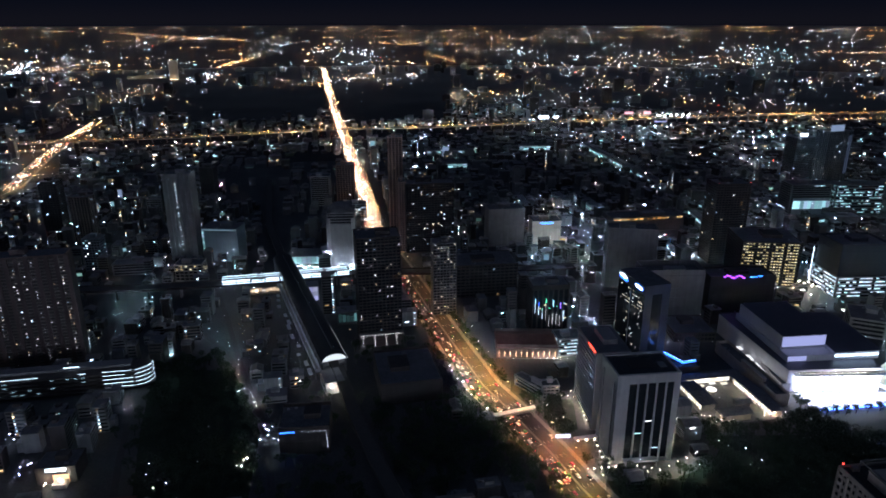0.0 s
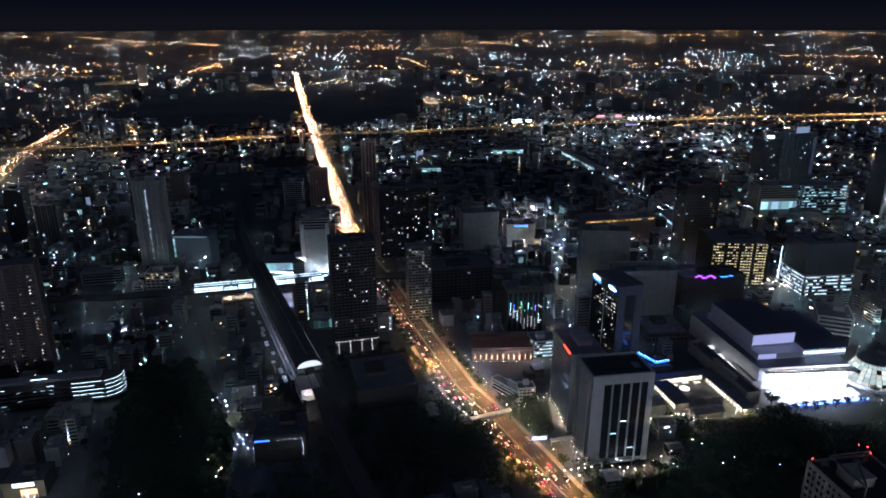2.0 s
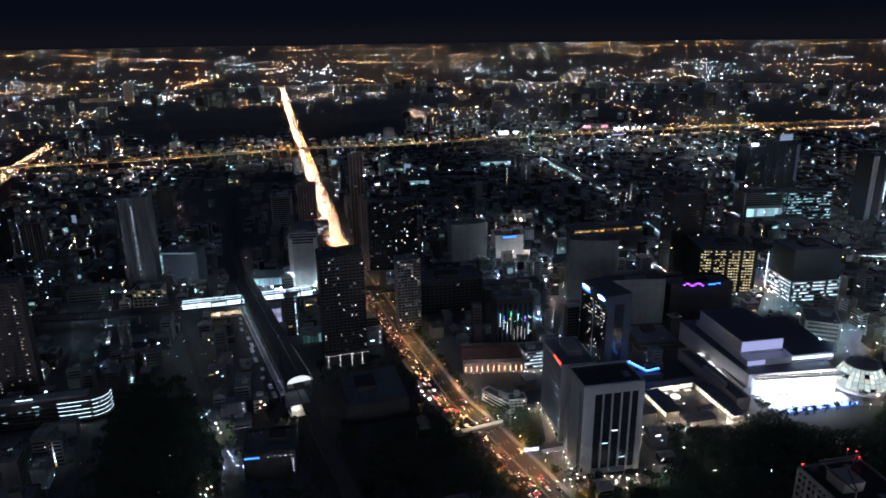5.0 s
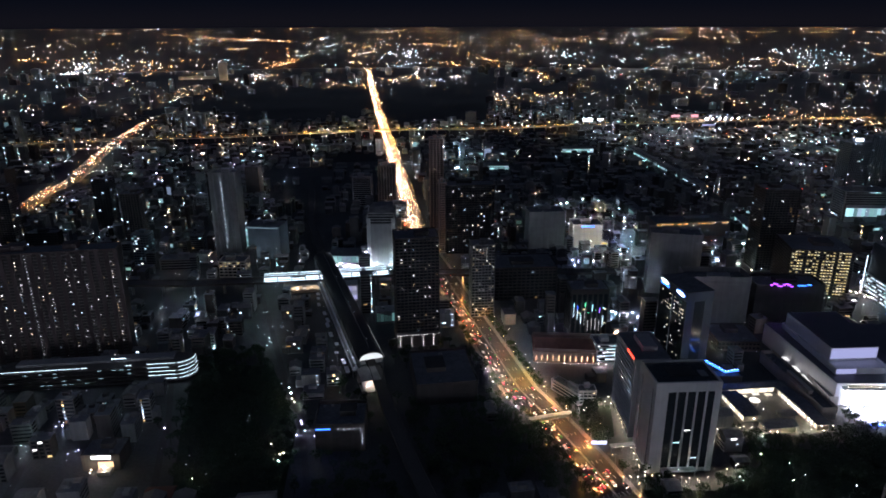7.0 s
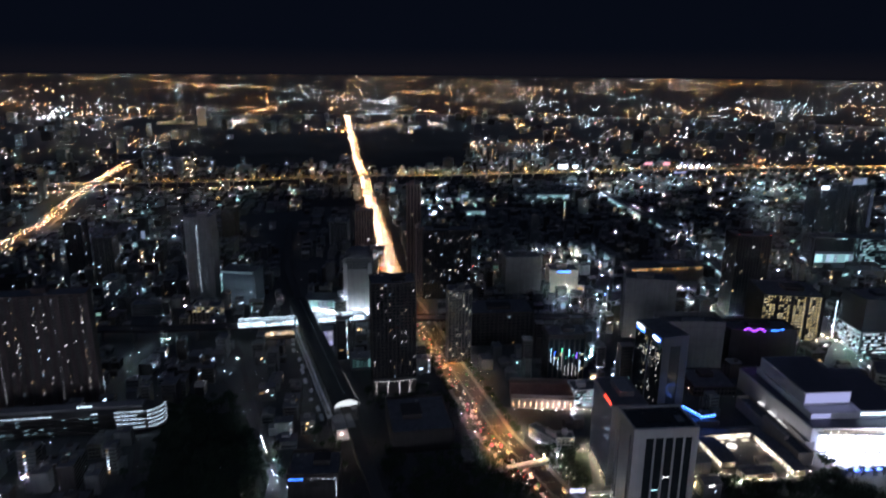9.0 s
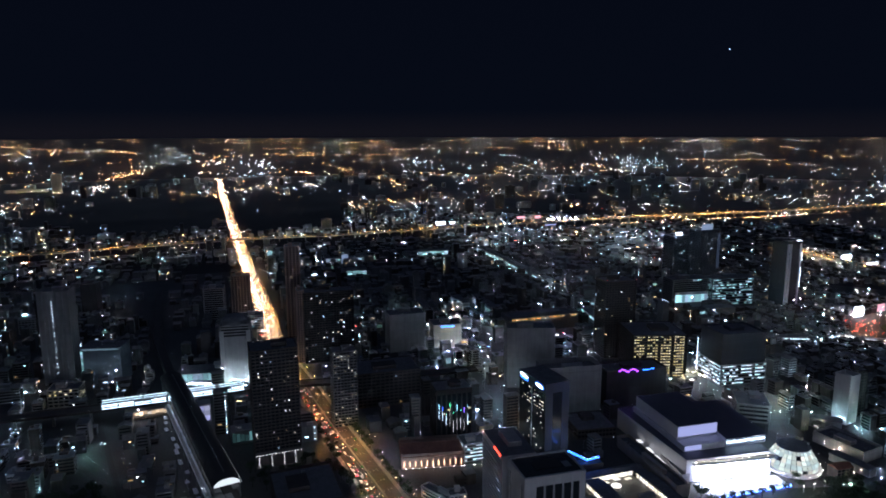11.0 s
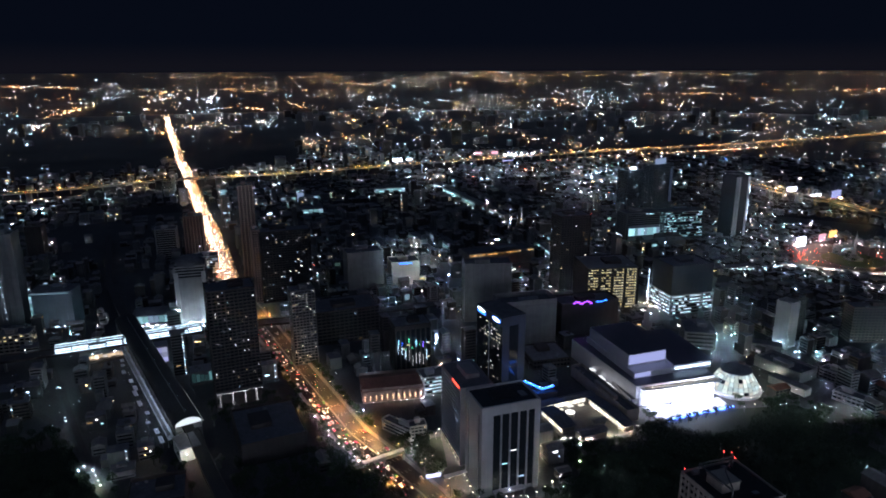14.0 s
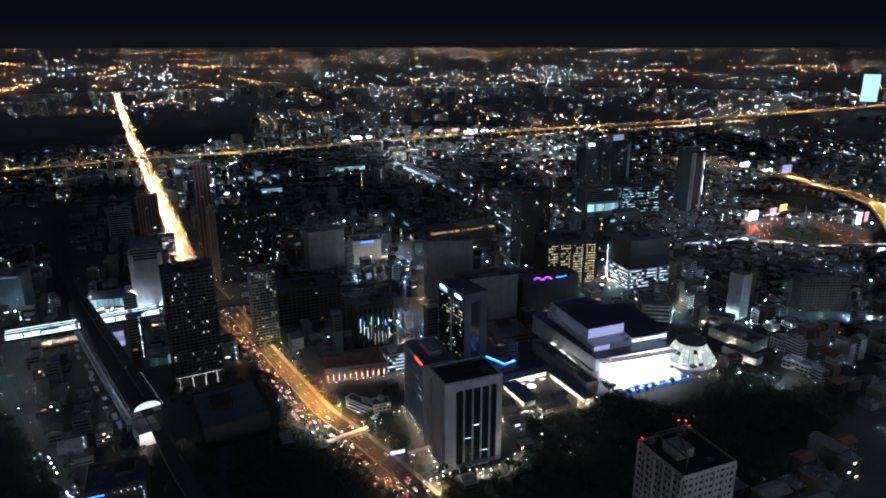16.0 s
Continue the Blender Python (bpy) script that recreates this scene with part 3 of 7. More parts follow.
# near slab of flats on the west side, with its car park
def slab_flats(x, y, rot, w, d, h):
    """Long slab of flats: rosy piers between dark balcony stacks, with small lit windows stack by stack."""
    cx, cy = corner(x, y, rot, w, d)
    for q in range(-90, 100, 20):
        FOOT.append((cx + q * math.cos(math.radians(rot)), cy + q * math.sin(math.radians(rot)), 16))
    e = thing("apartment_block", cx, cy, 0, rot, "long brownish apartment slab with vertical piers and scattered lit windows", "building")
    part("core", Solid().box(-w / 2, w / 2, -d / 2 + 1.6, d / 2, 0.05, h), deep_brown, e, "recessed dark walls")
    rnd, n = random.Random(44), 26
    bw, fh = w / n, 3.0
    pier = Solid().box(-bw * 0.22, bw * 0.22, 0, 1.7, 0.05, h - 0.3).mesh("pier", umber)
    pane = Solid().box(-0.36, 0.36, -0.05, 0.05, -0.42, 0.42).mesh("window", win_flat)
    landing = Solid().box(-0.3, 0.3, -0.05, 0.05, -0.25, 0.25).mesh("landing_light", landing_glow)
    for i in range(n + 1):
        part("pier", pier, umber, e).matrix_basis = pose(-w / 2 + i * bw, -d / 2, 0)
        if i == n:
            break
        stack = Solid()
        for j in range(int(h / fh)):
            stack.box(-bw * 0.27, bw * 0.27, 0.3, 1.6, j * fh + 0.1, j * fh + 1.15)
        tagged(part("balustrade", stack, tan_dark, e), kind="stuff").matrix_basis = pose(-w / 2 + (i + 0.5) * bw, -d / 2, 0)
        if i in (3, 16, 22):
            for j in range(2, int(h / fh)):
                if rnd.random() < (0.9 if i == 16 else 0.45):
                    part("landing_light", landing, landing_glow, e).matrix_basis = pose(-w / 2 + (i + 0.5) * bw, -d / 2 + 0.22, j * fh + 2.2)
            continue
        busy = rnd.choice([0.06, 0.1, 0.14, 0.22, 0.4])
        side = rnd.choice([-1, 1])
        for j in range(4, int(h / fh)):
            if rnd.random() < busy * 1.15:
                part("window", pane, win_flat, e).matrix_basis = pose(-w / 2 + (i + 0.5) * bw + side * bw * rnd.choice([0.12, 0.12, -0.1]), -d / 2 + 0.22, j * fh + 2.0)
    roof_kit(e, rnd, w, d, h, umber)
    for q in (-70, -30, 20, 64):
        part("stair_housing", Solid().box(q - 6, q + 6, -3, 6, h + 0.35, h + 5.5), umber, e)
    return e


slab_flats(-530, 503, 13, 207, 20, 106)
building("apartment_tower", "dark residential tower with a few lit windows", -80, 585, 12, 41, 30, 108, dark_render, "grid", 3.1, 3.6, 0.09, win_flat, limit=90, pane=0.2)
glow_tower = building("office_tower", "grey office tower with its foot lit white", -143, 791, 4, 34, 30, 74, concrete, "ribbon", 3.4, 4, 0.05, win_cool)
uplight = glow("cool_uplight", [(0.8, 0.94, 1.0, 1)], 420, 420, sampled=True)
for q in (-15.2, 15.2):
    part("edge_pier", Solid().box(q - 2.4, q + 2.4, -16.4, -15.2, 0.05, 68), pale, glow_tower, "pale corner pier lit from below")
    for z in (3, 24):
        part("uplight", Solid().gem(q, -19, z, 0.34), uplight, glow_tower, "cool white uplight")
        part("uplight_arm", Solid().box(q - 0.1, q + 0.1, -18.9, -16.4, z - 0.9, z - 0.7), steel, glow_tower)
part("middle_panel", Solid().box(-12.6, 12.6, -15.9, -15.31, 4, 60), concrete, glow_tower, "plain grey wall panel")
part("uplight", Solid().gem(0, -22, 3, 0.3), uplight, glow_tower, "cool white uplight")
part("crown", Solid().lathe(0, 0, [(16.5, 74.4), (15.5, 79), (11, 83), (4, 85)], 24), roofing, glow_tower, "dark rounded crown")
grey = building("grey_tower", "tall plain grey apartment tower", -355, 829, 4, 34, 28, 112, concrete, "blank")
for q in (-16, -11, -6, 4, 10, 16):
    part("rib", Solid().box(q - 0.6, q + 0.6, -14.9, -14.2, 0.05, 112), faded, grey, "shallow vertical rib")
for k in range(24):
    if k % 5 not in (1, 4) or k > 17:
        part("stair_light", Solid().box(-1.5, -1.1, -14.7, -14.3, 14 + k * 3.8, 15.2 + k * 3.8), tube_dim, grey, "lit stair window")
dark_office = building("dark_office", "dark office block with a lit stair edge", -311, 826, -4, 46, 30, 44, steel_blue, "blank")
for q in (-17, 0, 15):
    part("uplight", Solid().gem(q, -24, 5, 0.22), uplight, dark_office, "cool white uplight")
    part("uplight_post", Solid().box(q - 0.1, q + 0.1, -23.9, -23.7, 0.05, 4.9), steel, dark_office)
concourse = thing("station_concourse", -171, 806, 0, 2, "low dark-roofed hall with a pale bluish lit front", "station hall")
part("hall", Solid().box(-27, 27, 0, 30, 0.05, 13), dark_render, concourse)
part("roof", Solid().box(-28, 28, -1.5, 31, 13, 13.8), roofing, concourse, "dark flat roof")
for k in range(9):
    part("lit_bay", Solid().box(-26.6 + k * 5.9, -21.2 + k * 5.9, -0.3, -0.02, 4, 12.4), win_teal, concourse, "bluish white glowing bay")
for q, r in ((22, 0.3), (27, 0.36), (-22, 0.2)):
    part("roof_lamp", Solid().gem(q, 6, 17, r), uplight, concourse, "cool white lamp on a roof post")
    part("lamp_post", Solid().box(q - 0.08, q + 0.08, 6.4, 6.6, 13.8, 17), steel, concourse)
part("plant_room", Solid().gable(14, 27, 12, 24, 18, 21).box(15, 26, 13, 23, 13.8, 18), pale, concourse, "pale rooftop plant room")
FOOT.append((-171, 820, 26))
part("eaves_light", Solid().box(-22, 20, -15.5, -15.2, 42.4, 43.6), glow("dim_teal_eaves", [(0.5, 0.75, 0.85, 1)], 0.22, 0.22), dark_office, "dim bluish lit roof edge")
for k in range(9):
    part("stair_light", Solid().box(-23.2, -20.8, -15.6, -15.3, 2 + k * 4.4, 5.2 + k * 4.4), win_teal, dark_office, "lit stair window")
building("teal_block", "small block with bluish lit walls", -482, 1057, 4, 27, 20, 22, pale, "grid", 3.5, 4, 0.05, win_cool)
building("low_offices", "low office block beside the elevated road", -406, 772, 9, 42, 20, 14, concrete, "ribbon", 3.5, 4, 0.05)
building("market_hall", "low market building with a green and yellow lit front", -322, 754, 4, 32, 22, 20, cream, "grid", 4, 5, 0.3, win_yellow)
building("flats", "small block of flats with cool lit windows", -448, 790, 4, 21, 18, 41, steel_blue, "grid", 3.2, 3.5, 0.2, win_cool)
building("flats", "dark residential tower among low houses", -672, 846, 4, 26, 22, 87, tan_dark, "grid", 3.2, 3.6, 0.06)
building("beige_tower", "beige apartment tower beside the avenue", -172, 1064, 4, 27, 24, 76, rosy, "ribs", 3.2, 4, 0.02)
building("teal_office", "pale office block near the avenue", -222, 1097, 4, 32, 24, 50, pale, "ribbon", 3.4, 4, 0.03, win_cool)
building("lit_lowrise", "low white building with lit floors beside the avenue", -150, 1010, 5, 30, 22, 26, pale, "grid", 3.5, 4, 0.5, win_cool)
building("thin_tower", "slender tall apartment tower beside the avenue", -78, 953, 6, 19, 22, 139, rosy, "ribs", 3.2, 4, 0.02)
building("condominium", "broad dark condominium tower with scattered lit windows", -49, 858, 7, 64, 26, 94, dark_render, "grid", 3.1, 3.6, 0.1, win_flat, limit=90, pane=0.3)
# pinkish wall colour carries the avenue's light on this end
building("condominium_end", "narrow end tower of the condominium, avenue light painted as reddish colour", -58, 862, 7, 9, 24, 96, rosy, "ribs", 3.1, 3, 0.0)
building("slender_flats", "slim pale apartment tower with lit balconies", -10, 655, 10, 24, 18, 80, weathered, "grid", 3.1, 3.4, 0.22, win_pale, limit=80, pane=0.3)
building("pale_block", "plain pale concrete block", 63, 884, 9, 50, 30, 52, concrete, "blank")
white_block = building("lit_white_block", "white building with a floodlit front", 124, 892, 4, 40, 30, 33, cream, "blank")
part("roof_sign", Solid().box(-9, 9, -15.6, -15.2, 30.6, 32), sign_blue, white_block, "bluish white lit roof strip")
building("banded_block", "dark block with coloured light tubes on its front", 88, 608, 6, 36, 26, 52, dark_render, "piers", 3.5, 5, 0.05, win_yellow)
building("large_dark_block", "large dark commercial block", 5, 700, 8, 80, 45, 38, dark_render, "grid", 3.6, 5, 0.02)
building("grey_slab", "plain windowless grey slab", 190, 736, -8, 56, 30, 70, concrete, "blank")
building("pale_slab", "plain pale grey slab with a curved shoulder", 211, 655, 2, 64, 30, 45, concrete, "blank")
building("dark_tower", "dark residential tower with red roof lights", 342, 815, 4, 43, 32, 104, dark_render, "grid", 3.1, 3.6, 0.03, beacon=True)
building("yellow_window_tower", "dark office tower with floors of yellow lit windows", 350, 742, -6, 66, 60, 53, dark_render, "grid", 3.4, 3.3, 0.8, win_yellow, limit=260, faces=(0,), pane=0.66, gap=5)
building("sign_block", "dark block with violet neon shapes on its roof edge", 283, 661, 4, 71, 30, 39, dark_render, "blank")
building("glazed_mall", "dark office block above a lit glazed podium", 442, 703, 3, 58, 44, 60, steel_dark, "blank")
building("glazed_podium", "low glazed building with bright white floors", 441, 700, 3, 60, 48, 25, pale, "ribbon", 3.6, 3.6, 0.9, win_bright, limit=170, pane=0.98)
pale_tower = building("white_tower", "tall dark tower with pale vertical fins and a lit white edge", 750, 1026, 14, 36, 30, 106, steel_dark, "blank")
for q in (-16, -10, 13):
    part("fin", Solid().box(q - 1.9, q + 1.9, -17, -15.4, 0.05, 108), white_clad, pale_tower, "pale vertical fin")
part("edge_light", Solid().box(16.4, 17.2, -15.8, -15.2, 30, 66), tube_white, pale_tower, "white light line on the edge")
part("edge_light", Solid().box(16.4, 17.2, -15.8, -15.2, 78, 92), tube_white, pale_tower, "white light line on the edge")
part("roof_sign", Solid().box(8, 17, -13, -12, 107.5, 113), sign_white, pale_tower, "white lit roof sign")
building("hotel_tower", "dark tower with a white sign on its top", 667, 1262, 16, 50, 30, 86, steel_blue, "grid", 3.3, 4, 0.04, win_cool)
crown_tower = building("hotel_tower", "dark tower with a bluish lit crown", 716, 1246, 16, 54, 30, 100, steel_blue, "ribs", 3.3, 4, 0.03, win_cool)
part("lit_crown", Solid().box(-26, 4, -16.2, -15.4, 101.5, 113), glow("pale_blue_crown", [(0.6, 0.75, 1.0, 1)], 0.28, 0.28), crown_tower, "pale blue lit crown wall")
# bluish light on the tower's side, painted as a faintly emitting panel
part("side_light", Solid().box(20, 26.5, -15.8, -15.3, 20, 92), glow("dim_blue_side_glow", [(0.55, 0.7, 1.0, 1)], 0.05, 0.05), crown_tower, "tower side with bluish light painted as dim glow")
building("long_office", "broad office block with a lit lower front", 559, 1049, 2, 65, 36, 47, concrete, "ribbon", 3.6, 4, 0.04, win_cool, limit=40, pane=0.9)
building("long_office", "office block with bright bands of windows", 628, 1045, 2, 80, 30, 47, steel_blue, "ribbon", 4.7, 4, 0.62, win_teal, limit=150, pane=0.98)
building("pale_tower", "pale mid-rise tower with a lit foot", 510, 581, 20, 17, 16, 46, pale, "blank")
building("pale_tower", "grey mid-rise tower beside the pale one", 528, 597, 8, 18, 16, 50, dark_render, "grid", 3.2, 4, 0.04)
building("dark_flats", "dark apartment block with a few lights", 592, 582, -14, 56, 20, 40, deep_brown, "grid", 3.2, 4, 0.02)

building("grey_annex", "flat grey annex beside the mall", 405, 609, -24, 32, 38, 18, faded, "ribbon", 4.5, 5, 0.12, win_bright)
building("long_shed", "long low shed with a pale flat roof", 466, 506, 17, 27, 50, 8, faded, "blank")
building("white_house", "small white block beside a lit lane", 502, 496, 20, 15, 20, 10, pale, "grid", 3.3, 4, 0.1)
building("white_house", "long narrow white block beside trees", 487, 449, 25, 12, 28, 8, pale, "grid", 3.3, 4, 0.05)
lit_foot = thing("lit_office_front", 592, 1046, 0, 2, "long white lower front of an office block, floodlight painted as glow", "building")
part("wall", Solid().box(-30, 30, 0, 1.5, 0.05, 26), white_clad, lit_foot)
# glowing bays stand in for floodlight on the white wall
panel = Solid().box(-2.9, 2.9, -0.2, 0, 0, 13).mesh("lit_bay", win_teal)
for k in range(10):
    part("lit_bay", panel, win_teal, lit_foot, "bluish white glowing bay").matrix_basis = pose(-27 + k * 6, -0.1, 9)
building("flats", "dark narrow apartment tower with a lit stair", -560, 905, 6, 24, 22, 86, dark_render, "grid", 3.1, 3.6, 0.05, win_cool)
building("flats", "dark apartment tower among the lanes", -500, 868, 4, 26, 20, 74, tan_dark, "ribs", 3.1, 3.6, 0.04, win_cool)
building("flats", "dark apartment tower with cool windows", -425, 985, 6, 24, 20, 66, dark_render, "grid", 3.1, 3.6, 0.07, win_cool)
building("flats", "low dark apartment block in the lanes", -590, 790, 8, 40, 16, 40, dark_render, "grid", 3.1, 3.6, 0.08, win_cool)
building("department_block", "large dark windowless block beside the avenue", -50, 478, 12, 50, 60, 17, dark_render, "blank")
sb = building("sign_hall", "low dark hall with a blue lit roof sign", -118, 412, 6, 36, 32, 20, dark_render, "blank")
part("sign", Solid().box(-17, -7, -16.6, -16.2, 18.9, 19.7), sign_blue, sb, "blue lit sign strip")
for k in range(5):
    part("lamp", Solid().box(16, 16.3, -16.6, -16.3, 6 + k * 2.4, 6.3 + k * 2.4), lamp_dot_cool, sb, "small white wall lamp")
    part("lamp", Solid().box(-1 + k * 4, -0.7 + k * 4, -16.6, -16.3, 19.2, 19.5), lamp_dot_cool, sb, "small white wall lamp")
FOOT += [(-262, 364, 20), (-256, 350, 18)]
lh = building("corner_house", "small dark house with a white sign and an orange doorway", -276, 380, 8, 26, 20, 12, deep_brown, "blank")
part("eaves_light", Solid().box(-6, 7, -10.7, -10.2, 9.8, 12.2), sign_white, lh, "row of white lamps under the eaves")
part("doorway", Solid().box(-2, 8, -10.4, -10.1, 1, 7), glow("orange_doorway", [(1.0, 0.6, 0.26, 1)], 1.6, 1.6, sampled=True), lh, "orange lit doorway")
part("porch", Solid().box(-1, 8, -17, -10.4, 0.1, 3.4), cream, lh, "bright cream porch")
part("porch_lamp", Solid().gem(3.5, -14, 5.5, 0.6), lamp_warm, lh, "warm porch lamp")
sheds = thing("market_shed", 372, 326, 0, -25, "low market shed with bluish white tubes under its roof", "shed")
part("roof", Solid().gable(-8, 8, -22, 22, 5, 7), tin, sheds)
for k in range(4):
    part("post", Solid().box(-7.2, -6.8, -20 + k * 13, -19.6 + k * 13, 0.05, 5).box(6.8, 7.2, -20 + k * 13, -19.6 + k * 13, 0.05, 5), steel, sheds)
    part("light_tube", Solid().box(-10.4, -9.9, -20 + k * 11, -13 + k * 11, 4.2, 4.6), tube_white, sheds, "white tube")

# ---------------------------------------------------------------- unseen glowing towers added as fill for the bright district behind the observation deck
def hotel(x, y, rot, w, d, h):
    """Tower added as fill light: its glowing floor bands brighten the facades."""
    e = thing("hotel", x, y, 0, rot, "unseen tower added behind the deck, glowing bands as fill light", "building", "hotels behind the deck")
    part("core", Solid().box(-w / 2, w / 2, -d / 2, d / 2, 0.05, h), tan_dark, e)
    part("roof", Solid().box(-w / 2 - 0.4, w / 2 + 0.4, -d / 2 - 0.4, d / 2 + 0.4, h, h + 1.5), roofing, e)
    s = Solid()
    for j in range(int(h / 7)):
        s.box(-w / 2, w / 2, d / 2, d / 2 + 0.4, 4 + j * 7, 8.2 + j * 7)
    tagged(part("floor_bands", s, fill_glow, e, "glowing bands that add fill light"), kind="stuff")
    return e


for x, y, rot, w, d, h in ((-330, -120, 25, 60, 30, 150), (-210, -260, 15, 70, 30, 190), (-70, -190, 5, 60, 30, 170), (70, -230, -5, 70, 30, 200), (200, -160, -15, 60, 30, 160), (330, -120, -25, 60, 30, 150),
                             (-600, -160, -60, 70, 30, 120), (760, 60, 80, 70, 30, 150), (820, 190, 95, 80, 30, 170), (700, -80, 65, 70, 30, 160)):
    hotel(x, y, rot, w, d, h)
tower = thing("observation_tower", 0, -26, 0, 0, "tall stepped tower that carries the observation deck", "building")
part("shaft", Solid().box(-22, 22, -22, 18, 0.05, 240).box(-17, 17, -17, 14, 240, 285), cream, tower)
part("deck_slab", Solid().lathe(0, 0, [(19, 296.2), (20, 296.6), (20, 297.4)], 32), concrete, tower)
part("deck_core", Solid().lathe(0, 0, [(9, 285), (9, 296.2)], 20), cream, tower)



def striped_tower(x, y, rot, w, d, h):
    """Office tower: four dark glass stripes on the front, narrow slots on the sides."""
    cx, cy = corner(x, y, rot, w, d)
    FOOT.append((cx, cy, 30))
    e = thing("striped_office_tower", cx, cy, 0, rot, "light grey office tower with four tall dark glass stripes", "building")
    part("glazing", Solid().box(-w / 2 + 0.5, w / 2 - 0.5, -d / 2 + 0.5, d / 2 - 0.5, 0.05, h - 1), glass_dark, e, "dark window glass")
    s = Solid()
    for si, (ln, m) in enumerate(sides(w, d)):
        if si in (0, 2):
            cuts = [(-ln / 2, -ln / 2 + 8.7)] + [(-ln / 2 + 8.7 + i * 6.8 + 5.7, -ln / 2 + 8.7 + i * 6.8 + 6.8) for i in range(4)] + [(-ln / 2 + 40.9, ln / 2)]
        else:
            cuts = [(-ln / 2, -ln / 2 + 4.5), (-ln / 2 + 6.6, ln / 2 - 6.6), (ln / 2 - 4.5, ln / 2)]
        for a, c in cuts:
            s = Solid()
            put_box(s, m, a, c, -0.4 if si in (0, 2) else 0, 1.2, 0.05, h - 7)
            part("pier", s, pale, e)
        s = Solid()
        put_box(s, m, -ln / 2, ln / 2, -0.4 if si in (0, 2) else 0, 1.2, h - 7, h)
        part("top_band", s, pale, e)
    part("spandrel", Solid().box(-w / 2 + 9, w / 2 - 4, -d / 2 + 0.3, -d / 2 + 0.45, 0.1, 3), concrete, e)
    sp = Solid().box(-w / 2 + 9, w / 2 - 4, -0.06, 0.06, 0, 0.3).mesh("floor_band", glass_dark)
    for j in range(1, 19):
        part("floor_band", sp, glass_dark, e, "dark metal floor band").matrix_basis = pose(0, -d / 2 + 0.44, 3 + j * (h - 10) / 19)
    pm = Solid().box(-2.2, 2.2, -0.05, 0.05, -0.25, 0.25).mesh("window", win_cool)
    for i, j in ((2, 9), (1, 6), (3, 2)):
        part("window", pm, win_cool, e).matrix_basis = pose(-w / 2 + 11.5 + i * 6.8, -d / 2 + 0.4, 4.6 + j * (h - 10) / 19)
    part("roof", Solid().box(-w / 2 + 1.2, w / 2 - 1.2, -d / 2 + 1.2, d / 2 - 1.2, h - 2.5, h - 2), black_metal, e, "sunken dark roof")
    part("lift_housing", Solid().box(-9, 10, -5, 8, h - 2, h - 0.6), black_metal, e)
    part("cooling_unit", Solid().box(12, 17, -6, 2, h - 2, h - 0.8), steel, e)
    part("entrance_canopy", Solid().box(-14, 10, -d / 2 - 6, -d / 2 - 0.4, 4, 4.5).box(-13.5, -13, -d / 2 - 5.6, -d / 2 - 5.1, 0.05, 4).box(9, 9.5, -d / 2 - 5.6, -d / 2 - 5.1, 0.05, 4), concrete, e)
    return e


striped_tower(118.5, 402, 7, 45, 31, 71)


def slatted_tower(x, y, rot, w, d, h):
    """Slab with white floor bands on its long side, a blank end wall and a red sign on the roof edge."""
    cx, cy = corner(x, y, rot, w, d)
    FOOT.append((cx, cy, 28))
    e = thing("banded_office_tower", cx, cy, 0, rot, "white banded office slab with a red roof sign", "building")
    part("glazing", Solid().box(-w / 2 + 0.4, w / 2 - 0.4, -d / 2 + 0.4, d / 2 - 0.4, 0.05, h - 0.5), glass_dark, e, "dark window glass")
    bm_ = Solid().box(-1.1, 0.1, -d / 2, d / 2, 0, 1.3).mesh("floor_band", white_clad)
    for j in range(17):
        part("floor_band", bm_, white_clad, e).matrix_basis = pose(-w / 2 + 0.4, 0, 6 + j * 3.5)
    part("end_wall", Solid().box(-w / 2, w / 2, -d / 2, -d / 2 + 0.6, 0.05, h), pale, e, "blank white end wall")
    part("end_wall", Solid().box(-w / 2, w / 2, d / 2 - 0.6, d / 2, 0.05, h), pale, e)
    part("corner_pier", Solid().box(-w / 2 - 0.5, -w / 2 + 1.6, -d / 2 - 0.004, -d / 2 + 2.2, 0.05, h), pale, e)
    part("top_band", Solid().box(-w / 2 - 0.5, w / 2, -d / 2 + 0.6, d / 2 - 0.6, h - 3, h - 0.4), pale, e)
    part("roof", Solid().box(-w / 2, w / 2, -d / 2 + 0.6, d / 2 - 0.6, h - 0.4, h), roofing, e, "dark flat roof")
    part("lift_housing", Solid().box(-4, 7, -10, 12, h, h + 4), concrete, e)
    part("sign", Solid().box(-w / 2 - 0.9, -w / 2 - 0.6, -20, -5, h - 1.2, h + 0.1), sign_red, e, "glowing red sign strip")
    pm = Solid().box(-0.05, 0.05, -2.5, 2.5, -0.6, 0.6).mesh("window", win_cool)
    for k, j in ((-8, 12), (-11, 10), (-13, 10), (-14, 8)):
        part("window", pm, win_cool, e).matrix_basis = pose(-w / 2 + 0.36, k, 8.6 + j * 3.5)
    return e


slatted_tower(114, 444, 6, 26, 46, 66)


